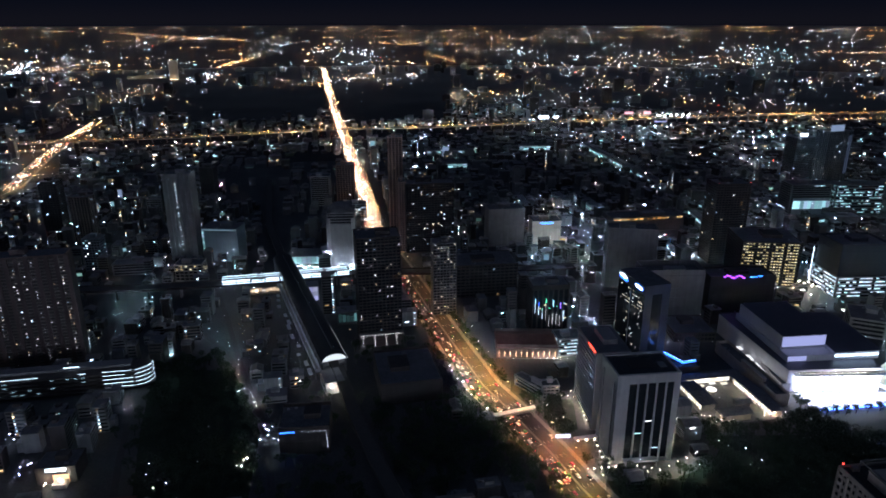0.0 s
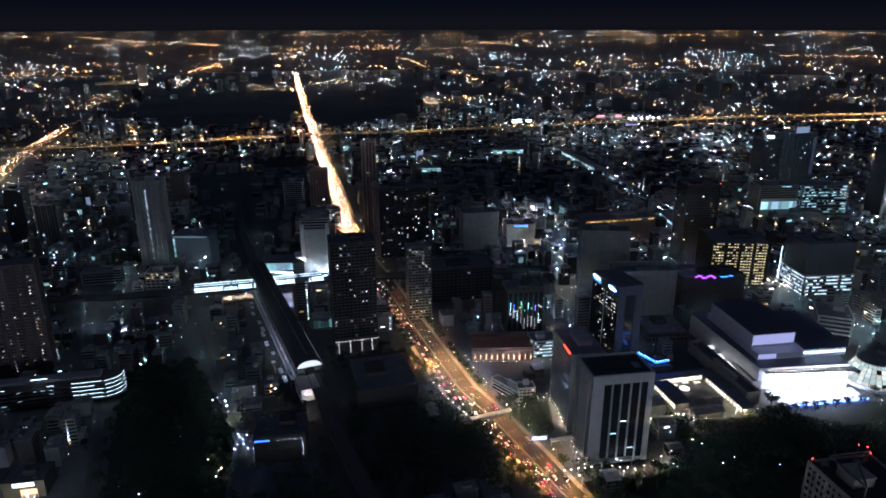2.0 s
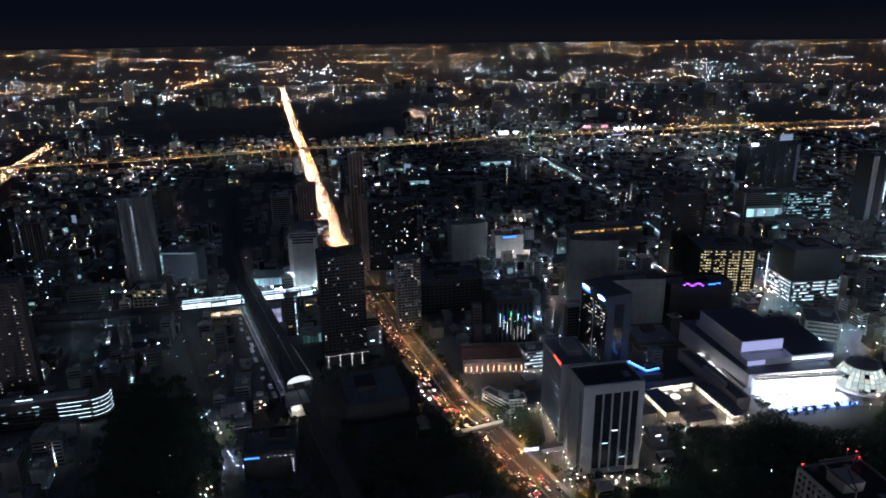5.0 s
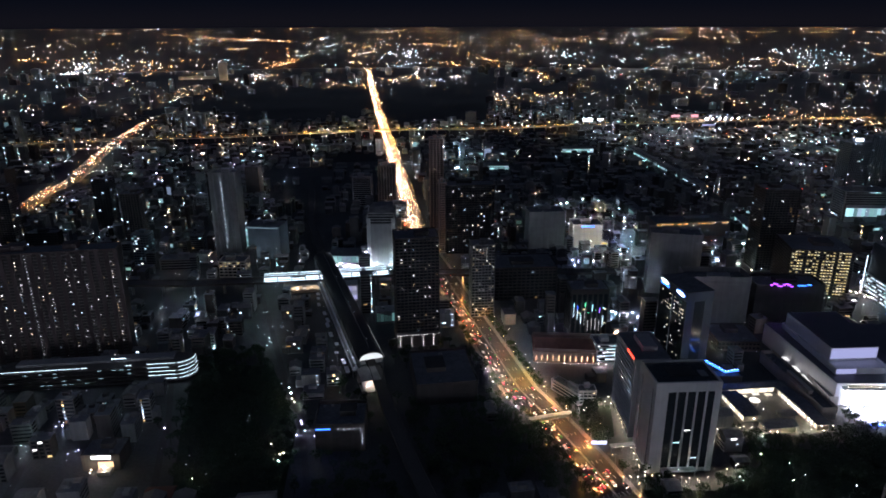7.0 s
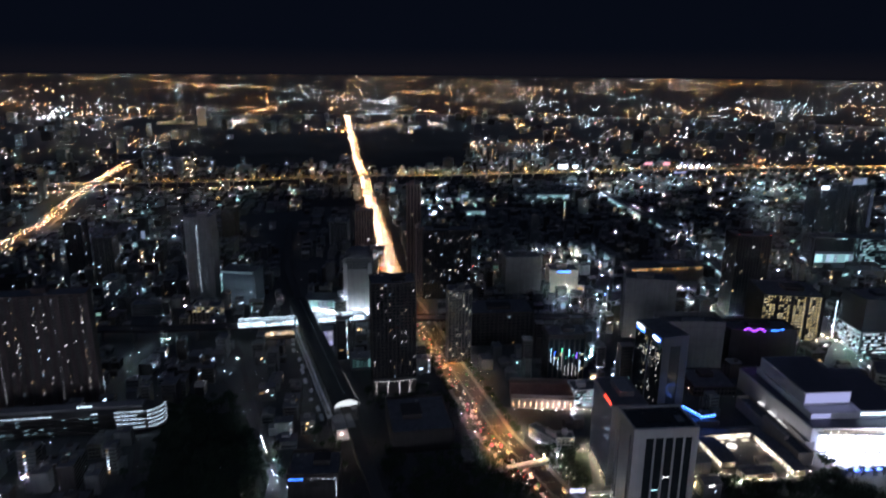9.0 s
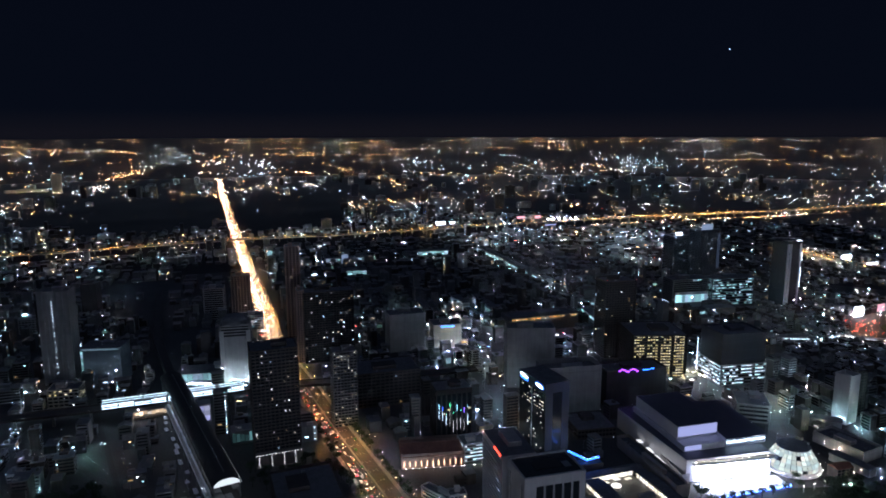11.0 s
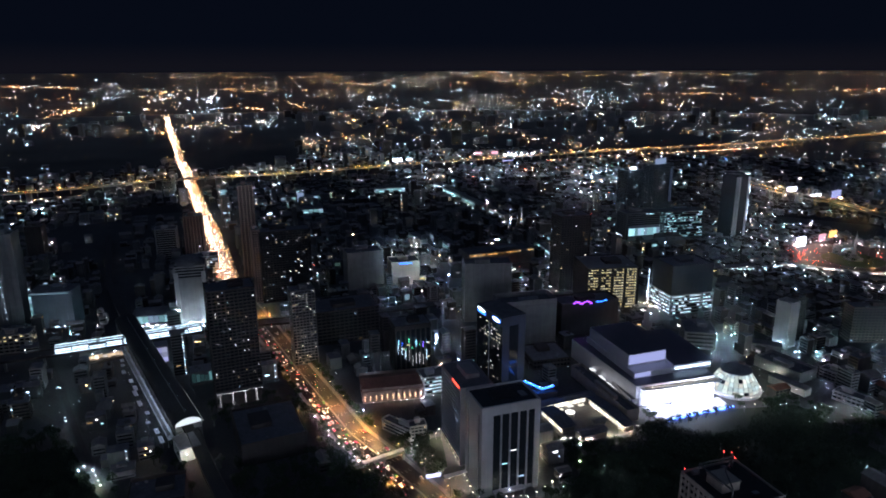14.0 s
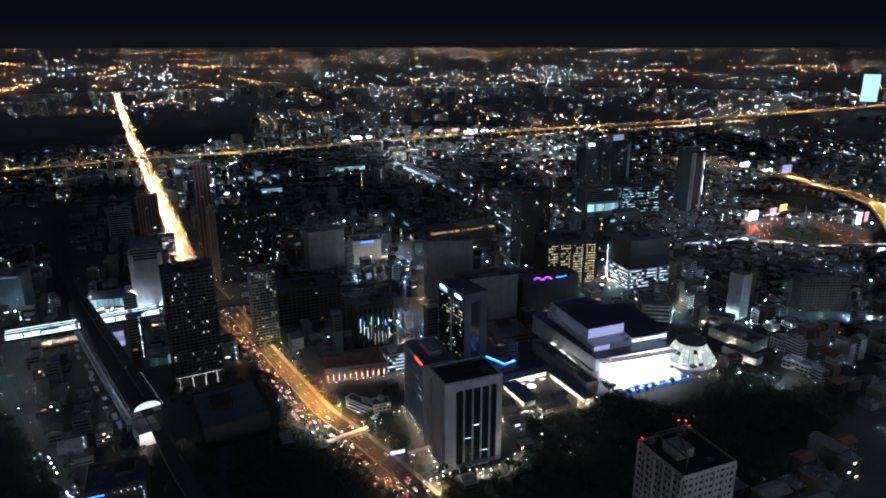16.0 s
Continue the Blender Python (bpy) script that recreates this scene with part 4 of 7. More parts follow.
def sign_tower(x, y, rot, w, d, h):
    cx, cy = corner(x, y, rot, w, d)
    FOOT.append((cx, cy, 26))
    e = thing("sign_tower", cx, cy, 0, rot, "dark tower with white and blue lit shapes at its top", "building")
    part("glazing", Solid().box(-w / 2, w / 2, -d / 2, d / 2, 0.05, h - 4), glass_dark, e, "dark window glass")
    s = Solid()
    for si, (ln, m) in enumerate(sides(w, d)):
        if si != 3:
            for a, c in ((-ln / 2, -ln * 0.2), (ln * 0.2, ln / 2)):
                s = Solid()
                put_box(s, m, a, c, -0.4, 0, 0.05, h - 9)
                part("pier", s, steel_dark, e)
        s = Solid()
        put_box(s, m, -ln / 2, ln / 2, -0.5, 0, h - 9, h)
        part("top_band", s, steel_dark, e)
    part("roof", Solid().box(-w / 2, w / 2, -d / 2, d / 2, h - 1, h - 0.5), roofing, e, "dark flat roof")
    part("mullion", Solid().box(-w / 2 - 0.3, -w / 2, -0.4, 0.4, 0.05, h - 9), steel_blue, e)
    def oval(yc, zc, ry, rz, tilt, out):
        s, c, q = Solid(), math.cos(tilt), math.sin(tilt)
        for xx in (out - 0.3, out):
            for i in range(18):
                u, v = ry * math.cos(i * math.pi / 9), rz * math.sin(i * math.pi / 9)
                s.v.append((-w / 2 - xx, yc + u * c - v * q, zc + u * q + v * c))
        s.f = [tuple(range(17, -1, -1)), tuple(range(18, 36))] + [(i, (i + 1) % 18, 18 + (i + 1) % 18, 18 + i) for i in range(18)]
        return s

    part("sign", oval(-d / 2 + 9, h - 4.2, 6.6, 2.0, 0.1, 0.9), sign_blue, e, "blue lit oval rim")
    part("sign", oval(-d / 2 + 9, h - 4.2, 5.8, 1.4, 0.1, 1.2), sign_white, e, "white lit oval sign")
    part("sign", oval(d / 2 - 9, h - 5.6, 7.5, 1.0, 0.05, 0.9), sign_blue, e, "slanted blue lit sign")
    part("sign", oval(d / 2 - 9, h - 2.8, 6.4, 1.3, 0.12, 1.2), sign_white, e, "white lit sign shape")
    rnd = random.Random(5)
    pm = Solid().box(-0.05, 0.05, -0.6, 0.6, -0.55, 0.55).mesh("window", win_pale)
    slots = [(c, r) for c in (-18, -15.5, -13, -9, -6.5, -4, 2, 4.5, 7, 11, 13.5, 16) for r in range(4, 20)]
    slots = [(c, r) for c, r in slots if rnd.random() < (0.5 if r > 14 else 0.15)]
    for c, r in slots:
        part("window", pm, win_pale, e).matrix_basis = pose(-w / 2 - 0.06, c, 4 + 3.4 * r)
    return e


sign_tower(176, 541, 16, 25, 44, 80)


def ribbed_tower(x, y, rot, w, d, h):
    e = building("ribbed_apartment_tower", "near apartment tower with white ribbed balconies and red roof lights", x, y, rot, w, d, h, cream, "ribs", 3.1, 2.6, 0.004)
    part("roof_cover", Solid().box(-w / 2 + 0.2, w / 2 - 0.2, -d / 2 + 0.2, d / 2 - 0.2, h + 0.36, h + 0.5), black_metal, e, "dark roof covering")
    for a, c in (((-w / 2 + 5.2, -d / 2 + 4.2), (-2, 2)), ((w / 2 - 4.2, d / 2 - 3.2), (-2, 2))):
        n, s = 8, Solid()
        s.ribbon([(a[0] + (c[0] - a[0]) * i / n, a[1] + (c[1] - a[1]) * i / n) for i in range(n + 1)], -0.2, 0.2, h + 5.6, h + 6.1)
        part("roof_beam", s, weathered, e, "open concrete roof beam")
    part("roof_beam", Solid().box(-w / 2 + 5, -w / 2 + 5.4, -d / 2 + 4, d / 2 - 3, h + 5, h + 5.6), weathered, e, "open concrete roof beam")
    part("roof_beam", Solid().box(-w / 2 + 5, w / 2 - 4, d / 2 - 3.4, d / 2 - 3, h + 5, h + 5.6), weathered, e)
    for px, py in ((-w / 2 + 5.2, -d / 2 + 4.2), (-w / 2 + 5.2, d / 2 - 3.2), (w / 2 - 4.2, d / 2 - 3.2)):
        part("roof_post", Solid().box(px - 0.2, px + 0.2, py - 0.2, py + 0.2, h + 0.35, h + 5), weathered, e)
    for px, py, pz in ((-w / 2 + 0.6, d / 2 - 0.6, 2.6), (4, d / 2 - 3, 8.5), (7, d / 2 - 4, 8), (w / 2 - 0.6, d / 2 - 0.6, 2.4)):
        part("beacon_post", Solid().box(px - 0.05, px + 0.05, py - 0.05, py + 0.05, h + 0.4, h + pz - 0.1), steel, e)
        part("beacon", Solid().gem(px, py, h + pz, 0.26), red_beacon, e, "red aircraft warning light")
    return e


ribbed_tower(152, 186, 7, 26, 26, 140)

# ---------------------------------------------------------------- special buildings


forecourt_blue = glow("forecourt_blue_light", [(0.1, 0.22, 1.0, 1)], 12, 12, sampled=True)


def white_mall():
    e = thing("shopping_mall", 0, 0, 0, 0, "white stepped shopping mall with a brilliantly lit front", "mall")
    FOOT.extend([(335, 555, 75), (335, 480, 46), (370, 480, 30)])
    part("podium", Solid().prism([(290, 500), (372, 505), (372, 620), (276, 614)], 0.05, 20), white_clad, e, "white podium wall")
    part("podium_roof", Solid().prism([(290.5, 500.5), (371.5, 505.5), (371.5, 619), (276.5, 613)], 20, 20.4), metal_roof, e)
    part("middle_storey", Solid().prism([(295, 514), (336, 518), (336, 606), (288, 604)], 20.4, 26), white_clad, e, "plain white middle storey")
    # floodlight on both mall wall panels is painted as lilac emission
    part("middle_panel", Solid().prism([(295.5, 513.6), (312, 515.2), (312, 515.6), (295.5, 514)], 21.5, 25.6), lilac_glow, e, "wall panel with lilac floodlight painted as glow")
    part("upper_box", Solid().prism([(295, 527), (336, 532), (336, 606), (289, 600)], 26, 38), white_clad, e, "plain white upper storey")
    part("upper_roof", Solid().prism([(295.5, 527.5), (335.5, 532.5), (335.5, 605), (289.5, 599)], 38, 38.4), metal_roof, e)
    part("lit_panel", Solid().prism([(295.6, 526.6), (335.4, 531.5), (335.4, 531.9), (295.6, 527)], 28.5, 37.6), lilac_glow, e, "wall panel with lilac floodlight painted as glow")
    part("right_wing", Solid().prism([(337, 518), (378, 522), (378, 600), (337, 600)], 20.4, 28), white_clad, e)
    part("right_wing_roof", Solid().prism([(337, 517), (380, 521), (380, 600), (337, 600)], 28, 28.5), metal_roof, e, "overhanging grey roof")
    part("clerestory", Solid().prism([(338, 517.3), (377, 521.1), (377, 521.5), (338, 517.7)], 24.0, 25.2), tube_white, e, "lit clerestory strip")
    bays = (298, 303, 310, 316, 321, 329, 334, 341, 347, 352, 360, 364, 368)
    for k, (xa, xb) in enumerate(zip(bays, bays[1:])):
        ya, yb = 499.4 + (xa - 298) * 0.037, 499.4 + (xb - 298) * 0.037
        for z0, z1 in ((1, 5.4), (5.9, 11), (11.4, 17)):
            part("shopfront_bay", Solid().prism([(xa + 0.25, ya), (xb - 0.25, yb), (xb - 0.25, yb + 0.4), (xa + 0.25, ya + 0.4)], z0, z1), screen_white, e, "brilliant white lit glass bay")
    part("canopy", Solid().prism([(294, 494), (374, 497), (374, 503), (294, 500)], 17.2, 18), white_clad, e)
    part("terrace", Solid().prism([(298, 497), (372, 500), (372, 503), (298, 500)], 18.1, 19), cream, e)
    for k in range(24):
        x = 297.5 + k * 3.1
        part("terrace_post", Solid().box(x - 0.15, x + 0.15, 497.4 + k * 0.12, 497.7 + k * 0.12, 18.9, 20.6), cream, e)
        if k % 2 == 0:
            part("terrace_lamp", Solid().gem(x, 496.6 + k * 0.12, 19.4, 0.2), terrace_glow, e, "warm lamp of the balcony")
    part("balcony_rail", Solid().prism([(297, 496.6), (373, 499.8), (373, 500.1), (297, 496.9)], 20.6, 20.9), white_clad, e)
    for i in range(7):
        x = 301 + i * 11
        part("column", Solid().lathe(x, 495.5 + i * 0.4, [(0.7, 0.05), (0.7, 17.2)], 10), white_clad, e)
    part("side_ramp", Solid().prism([(286, 500), (293.8, 500), (293.8, 620), (284, 620)], 0.05, 8), concrete, e, "side service wing")
    part("forecourt", Solid().prism([(298, 472), (376, 481), (374, 499), (297, 496)], 0.03, 0.3), white_clad, e, "pale stone forecourt flooded with light")
    part("blue_edge", Solid().prism([(305, 470.4), (376, 479.6), (376, 480.6), (305, 471.4)], 0.3, 1.4), forecourt_blue, e, "blue light line along the forecourt")
    # canopies emit by themselves in place of light falling on them
    for y, run in ((500, 19), (523, 17), (545, 10), (566, 6)):
        part("side_light", Solid().box(277.6 - (y - 500) * 0.02, 283.6 - (y - 500) * 0.02, y, y + run, 5.4, 6.0), lane_canopy, e, "white canopy over the service lane, light painted as glow")
        part("canopy_post", Solid().box(280, 280.3, y + 1, y + 1.3, 0.05, 5.4).box(280, 280.3, y + run - 1.3, y + run - 1, 0.05, 5.4), steel, e)
    return e


white_mall()


def glass_drum():
    x, y = 399, 512
    FOOT.append((x, y, 24))
    e = thing("glass_drum_pavilion", x, y, 0, 0, "round glass pavilion lit from within, dark round roof", "pavilion")
    rings = [(19, 0.05), (22, 3), (21.6, 6.5), (19.6, 10), (17.4, 13.5), (15.2, 17), (13.6, 20)]
    part("glass_wall", Solid().lathe(0, 0, [(r - 0.5, z) for r, z in rings], 28), glass_dark, e, "dark curved glass wall")
    panes = Solid()
    pick = random.Random(12)
    for (r0, z0), (r1, z1) in zip(rings, rings[1:]):
        for i in range(28):
            if pick.random() < 0.97:
                a, c = (i + 0.05) * 6.2832 / 28, (i + 0.95) * 6.2832 / 28
                k = len(panes.v)
                for q in (0.0, 0.15):
                    panes.v += [((r - q) * math.cos(t), (r - q) * math.sin(t), z) for r, z, t in ((r0, z0 + 0.2, a), (r0, z0 + 0.2, c), (r1, z1 - 0.2, c), (r1, z1 - 0.2, a))]
                panes.f += [(k, k + 1, k + 2, k + 3), (k + 7, k + 6, k + 5, k + 4)] + [(k + j, k + 4 + j, k + 4 + (j + 1) % 4, k + (j + 1) % 4) for j in range(4)]
    tagged(part("lit_panes", panes, dome_glow, e, "greenish white lit glass panes"), kind="stuff")
    mm = Solid()
    mm.box(20.9, 21.9, -0.09, 0.09, 1.5, 6.5)
    me = mm.mesh("mullion", steel)
    for i in range(28):
        part("mullion", me, steel, e).matrix_basis = pose(0, 0, 0, 0, 0, i * 360 / 28)
    for z, r in ((3, 22.0), (6.5, 21.6), (10, 19.6), (13.5, 17.4), (17, 15.2)):
        part("ring", Solid().lathe(0, 0, [(r, z - 0.2), (r + 0.2, z), (r, z + 0.2)], 28), steel, e)
    part("skirt", Solid().lathe(0, 0, [(24.5, 0.05), (24.5, 2.2), (22.6, 2.6)], 28), white_clad, e, "pale flared skirt roof")
    for i in range(14):
        q = (i + 0.5) * 6.2832 / 14
        part("skirt_lamp", Solid().gem(24.9 * math.cos(q), 24.9 * math.sin(q), 2.6, 0.32), terrace_glow, e, "warm white lamp")
    part("roof", Solid().lathe(0, 0, [(14.2, 19.8), (14.6, 20.6), (12, 21.4), (2, 22.0)], 28), roofing, e, "dark round roof")
    return e


glass_drum()


def rail_station():
    """Long barrel roof over platforms with lit open sides."""
    x0, y0, x1, y1 = -95, 524, -200, 787
    ln = math.hypot(x1 - x0, y1 - y0)
    rot = math.degrees(math.atan2(-(x1 - x0), y1 - y0))
    e = thing("rail_station", x0, y0, 0, rot, "elevated railway station under a long dark barrel roof", "station")
    for i in range(0, 27):
        FOOT.append((x0 + (x1 - x0) * i / 26, y0 + (y1 - y0) * i / 26, 20))
    arc = [(11.5 * math.cos(math.radians(a)), 17 + 7 * math.sin(math.radians(a))) for a in range(0, 181, 15)]
    s, n = Solid(), len(arc)
    for yy in (0, ln):
        s.v += [(xa, yy, za) for xa, za in arc] + [(xa * 0.97, yy, za - 0.5) for xa, za in arc]
    for i in range(n - 1):
        s.f += [(i, i + 1, 2 * n + i + 1, 2 * n + i), (n + i + 1, n + i, 3 * n + i, 3 * n + i + 1), (i + 1, i, n + i, n + i + 1), (2 * n + i, 2 * n + i + 1, 3 * n + i + 1, 3 * n + i)]
    s.f += [(0, 2 * n, 3 * n, n), (n - 1, 2 * n - 1, 4 * n - 1, 3 * n - 1)]
    part("roof", s, black_metal, e, "long dark barrel roof")
    part("concourse", Solid().box(-10, 10, 2, ln - 2, 6, 8.6), concrete, e)
    part("platform", Solid().box(-10, -4.5, 0, ln, 12, 13), concrete, e)
    part("platform", Solid().box(4.5, 10, 0, ln, 12, 13), concrete, e)
    cm = Solid().box(-0.5, 0.5, -0.5, 0.5, 0.05, 17).mesh("column", concrete)
    for i in range(0, 23):
        for sx in (-10.6, 10.6):
            part("column", cm, concrete, e).matrix_basis = pose(sx, 4 + i * (ln - 8) / 22, 0)
    tm = Solid().box(-0.3, 0.3, -4, 4, -0.15, 0.15).mesh("light_tube", tube_white)
    for i in range(16):
        for sx in (-9.6, 9.6):
            if sx < 0 or i * 5 % 7 in (0, 1, 2, 4, 6):
                continue
            part("light_tube", tm, tube_dim, e, "white fluorescent tube").matrix_basis = pose(sx, 8 + i * (ln - 16) / 15, 16.4)
    moon, arch = Solid(), [(10.3 * math.cos(a * math.pi / 14), 17.2 + 5.6 * math.sin(a * math.pi / 14)) for a in range(15)]
    moon.v = [(xa, yy, za) for yy in (0.4, 0.8) for xa, za in arch]
    moon.f = [tuple(range(15)), tuple(range(29, 14, -1))] + [(i, (i + 1) % 15, 15 + (i + 1) % 15, 15 + i) for i in range(15)]
    part("end_wall", moon, screen_dim, e, "half-round lit gable end")
    side = random.Random(23)
    for i in range(10):
        y0, run = 4 + i * 22 + side.uniform(-3, 3), side.uniform(6, 15)
        x0 = -15.6 + side.uniform(-0.6, 0.6)
        part("side_canopy", Solid().box(x0, x0 + 2.9, y0, y0 + run, 11.4, 11.7), white_clad, e, "pale canopy beside the platform")
        part("canopy_post", Solid().box(x0 + 1.3, x0 + 1.6, y0 + 1, y0 + 1.3, 0.05, 11.4), concrete, e)
        part("canopy_lamp", Solid().gem(x0 + 0.4, y0 + run / 2, 14.4, 0.07), walk_lamp, e, "cool white lamp")
        part("lamp_post", Solid().box(x0 + 0.35, x0 + 0.45, y0 + run / 2 + 0.2, y0 + run / 2 + 0.3, 11.7, 14.4), steel, e)
    part("edge_light", Solid().box(11.7, 11.9, 1, 70, 16.8, 17.1), screen_dim, e, "lit edge under the roof")
    part("forebuilding", Solid().box(-14, 2, -26, -3, 0.05, 11), pale, e, "pale station annex")
    for q in (-10, -4):
        part("annex_lamp", Solid().gem(q, -28, 8, 0.3), annex_glow, e, "white lamp in front of the annex")
    part("annex_roof", Solid().box(-14.4, 2.4, -26.4, -2.6, 11, 11.5), concrete, e)
    part("roof_ridge", Solid().box(-0.2, 0.2, 10, ln - 10, 24.1, 24.3), steel, e)
    dm = Solid().gem(0, 0, 0, 0.11).mesh("roof_lamp", lamp_dot)
    for i in range(14):
        part("roof_lamp", dm, lamp_dot, e, "small white roof lamp").matrix_basis = pose(1.5, 12 + i * 15, 24.4)
    return e


screen_dim = glow("lit_gable", [(0.9, 0.95, 0.9, 1)], 0.75, 0.75, sampled=True)
annex_glow = glow("annex_lamp", [(1.0, 0.85, 0.68, 1)], 420, 420, sampled=True)
lamp_dot = glow("small_white_lamp", [(*COOL, 1)], 9, 9)
rail_station()


def lit_deck(path, z, label, half):
    """A covered elevated stop on the viaduct, with rows of white tubes along both edges."""
    e = single("elevated_stop", Solid().ribbon(path, -half, half, z + 5, z + 5.5), concrete, label, "station")
    for sgn in (-1, 1):
        for zz, tall in ((z + 4.4, 0.4), (z + 2.9, 0.3), (z + 0.4, 0.9)):
            a, c = sorted((sgn * half, sgn * (half - 0.5)))
            if sgn > 0:
                for p0, p1 in zip(path, path[1:]):
                    ln = math.hypot(p1[0] - p0[0], p1[1] - p0[1])
                    n = max(1, int(ln / 13))
                    for k in range(n):
                        if (k * 3 + int(zz)) % 8:
                            q0, q1 = ([p0[m] + (p1[m] - p0[m]) * u / n for m in (0, 1)] for u in (k + 0.04, k + 0.96))
                            part("light_tube", Solid().ribbon([q0, q1], a, c, zz, zz + tall), tube_white if tall < 0.5 else tube_dim, e, "row of white tubes")
            else:
                part("light_tube", Solid().ribbon(path, a, c, zz, zz + 0.3), tube_dim, e, "continuous row of white tubes")
    pm = Solid().box(-0.3, 0.3, -0.3, 0.3, z, z + 5).mesh("post", steel)
    for x, y, dx, dy in along(path, 12, 3):
        for sgn in (-1, 1):
            part("post", pm, steel, e).matrix_basis = pose(x + dy * sgn * (half - 1), y - dx * sgn * (half - 1), 0)
    return e


stop_deck = lit_deck([(-252, 713), (-190, 726), (-169, 733), (-112, 747)], 14.1, "elevated stop with long rows of white tubes", 7)
for p, q in (((-252, 713), (-214, 721)), ((-212, 721.4), (-190, 726)), ((-168, 733.3), (-142, 739.6)), ((-138, 740.6), (-114, 746.5))):
    part("canopy_light", Solid().ribbon([p, q], -5.6, -5.1, 19.65, 20.1), tube_dim, stop_deck, "long white tube along the canopy")
    part("canopy_light", Solid().ribbon([p, q], 1.0, 1.4, 19.65, 19.95), tube_dim, stop_deck, "long white tube along the canopy")
for x, y in ((-236, 712), (-216, 716), (-196, 720), (-158, 731), (-130, 738)):
    part("underdeck_lamp", Solid().gem(x, y - 6, 10, 0.2), uplight, stop_deck, "white lamp under the deck edge")
    part("lamp_arm", Solid().box(x - 0.08, x + 0.08, y - 6.1, y + 1, 10.3, 10.5), steel, stop_deck)

# parking decks under the long slab
def car_park():
    e = thing("car_park", -327, 499, 0, 11, "low car park with white lit deck edges and a rounded end", "car park")
    for q in range(-80, 90, 20):
        FOOT.append((-335 + q, 498 + q * 0.2, 14))
    out = [(-80, -9), (66, -9), (74, -6), (78, 0), (78, 8), (70, 14), (-80, 14)]
    for j in range(5):
        part("deck", Solid().prism(out, 2.5 + j * 3.6, 3.0 + j * 3.6), weathered, e, "concrete parking deck")
        part("deck_edge", Solid().prism([(x * 1.002, y - 0.25) for x, y in out], 3.0 + j * 3.6, 3.9 + j * 3.6), deep_brown, e)
    part("core", Solid().box(-70, 60, 2, 12, 0.05, 20.4), concrete, e)
    tm = Solid().box(-2.6, 2.6, -0.12, 0.12, -0.13, 0.13).mesh("light_tube", tube_dim)
    faint = Solid().box(-1.6, 1.6, -0.1, 0.1, -0.1, 0.1).mesh("light_tube", glow("faint_teal_tube", [(0.55, 0.88, 0.95, 1)], 0.8, 0.8))
    rnd = random.Random(3)
    for j in range(5):
        z = 5.5 + j * 3.6
        for x in range(-77, 66, 6):
            odds = 0.95 if x > 42 else 0.95 if j == 4 and x < -8 else 0.5 if -36 < x < -8 or 2 < x < 30 and j > 2 else 0.1
            if rnd.random() < odds:
                part("light_tube", tm if x > 42 or j == 4 else faint, tube_dim, e).matrix_basis = pose(x, -8.9, z)
        for x, y, turn in ((68.5, -8.1, 22), (73.4, -5.3, 42), (76.4, -1.2, 65), (77.8, 4.4, 90)):
            part("light_tube", tm, tube_dim, e).matrix_basis = pose(x, y, z, 0, 0, turn)
    part("roof_light", Solid().box(10, 22, -4, -3.6, 24.2, 24.8), tube_dim, e, "long white tube over the roof deck")
    part("roof_light_post", Solid().box(11, 11.3, -3.9, -3.7, 20.4, 24.2).box(20.7, 21, -3.9, -3.7, 20.4, 24.2), steel, e)
    return e


car_park()

bar_white = glow("thin_white_tube", [(1.0, 0.95, 0.9, 1)], 0.5, 1.4, per_object=True)
# light tubes of the banded block
tubes = thing("facade_light_tubes", 98, 607, 0, 6, "vertical blue, white and green light tubes on a dark front", "lights")
rnd = random.Random(8)
for i in range(9):
    hgt = rnd.uniform(3, 9) if i in (0, 1, 3, 5, 7) else 1.2
    z0 = rnd.uniform(18, 26)
    part("tube", Solid().box(-8 + i * 3.6, -7.6 + i * 3.6, -1.4, -1.1, z0 + 10, z0 + 10 + hgt), bar_colours, tubes)
    part("tube", Solid().box(-8 + i * 3.6, -7.75 + i * 3.6, -1.4, -1.1, z0 + (0 if i < 3 else -9), z0 + 9.4 - (0 if i < 4 else 7)), tube_dim if i in (0, 1, 2, 8) else bar_white, tubes, "white light tube")

# long low building with warm wall lights, beside the avenue
def warm_hall():
    e = building("low_hall", "long low building with warm wall-washer lights", 50, 560, -1, 56, 34, 10, rosy, "blank")
    part("gable_roof", Solid().gable(-28, 28, -17, 17, 11.4, 17, 1.0), tile_red, e, "dark clay-tiled pitched roof")
    # glowing bars paint the uplighters' warm streaks onto the wall
    wm = Solid().box(-0.5, 0.5, -0.1, 0.1, 0, 5).mesh("wall_light", glow("warm_streak_glow", [(1.0, 0.6, 0.32, 1)], 3, 3, sampled=True))
    for i in range(11):
        part("wall_light", wm, lamp_warm, e, "upright glowing bar, uplight streak painted on the wall").matrix_basis = pose(-26 + i * 5.2, -17.5, 2.2, 0, 0, 0) @ Matrix.Diagonal((0.35, 1, 1, 1))
    for i in range(13):
        part("ground_lamp", Solid().gem(-25 + i * 6.2, -23, 3.2, 0.2), terrace_glow, e, "warm white lamp on a short post")
        part("lamp_post", Solid().box(-25.05 + i * 6.2, -24.95 + i * 6.2, -23.05, -22.95, 0.05, 3.1), steel, e)
    return e


warm_hall()
building("white_window_annex", "low annex with rows of white lit windows", 107, 563, 8, 24, 20, 17, pale, "ribbon", 3.4, 3, 0.85, win_bright, limit=60, pane=0.9)
building("roadside_block", "small white roadside block with open galleries", 82, 488, 4, 14, 10, 12, pale, "grid", 3, 3.5, 0.05)
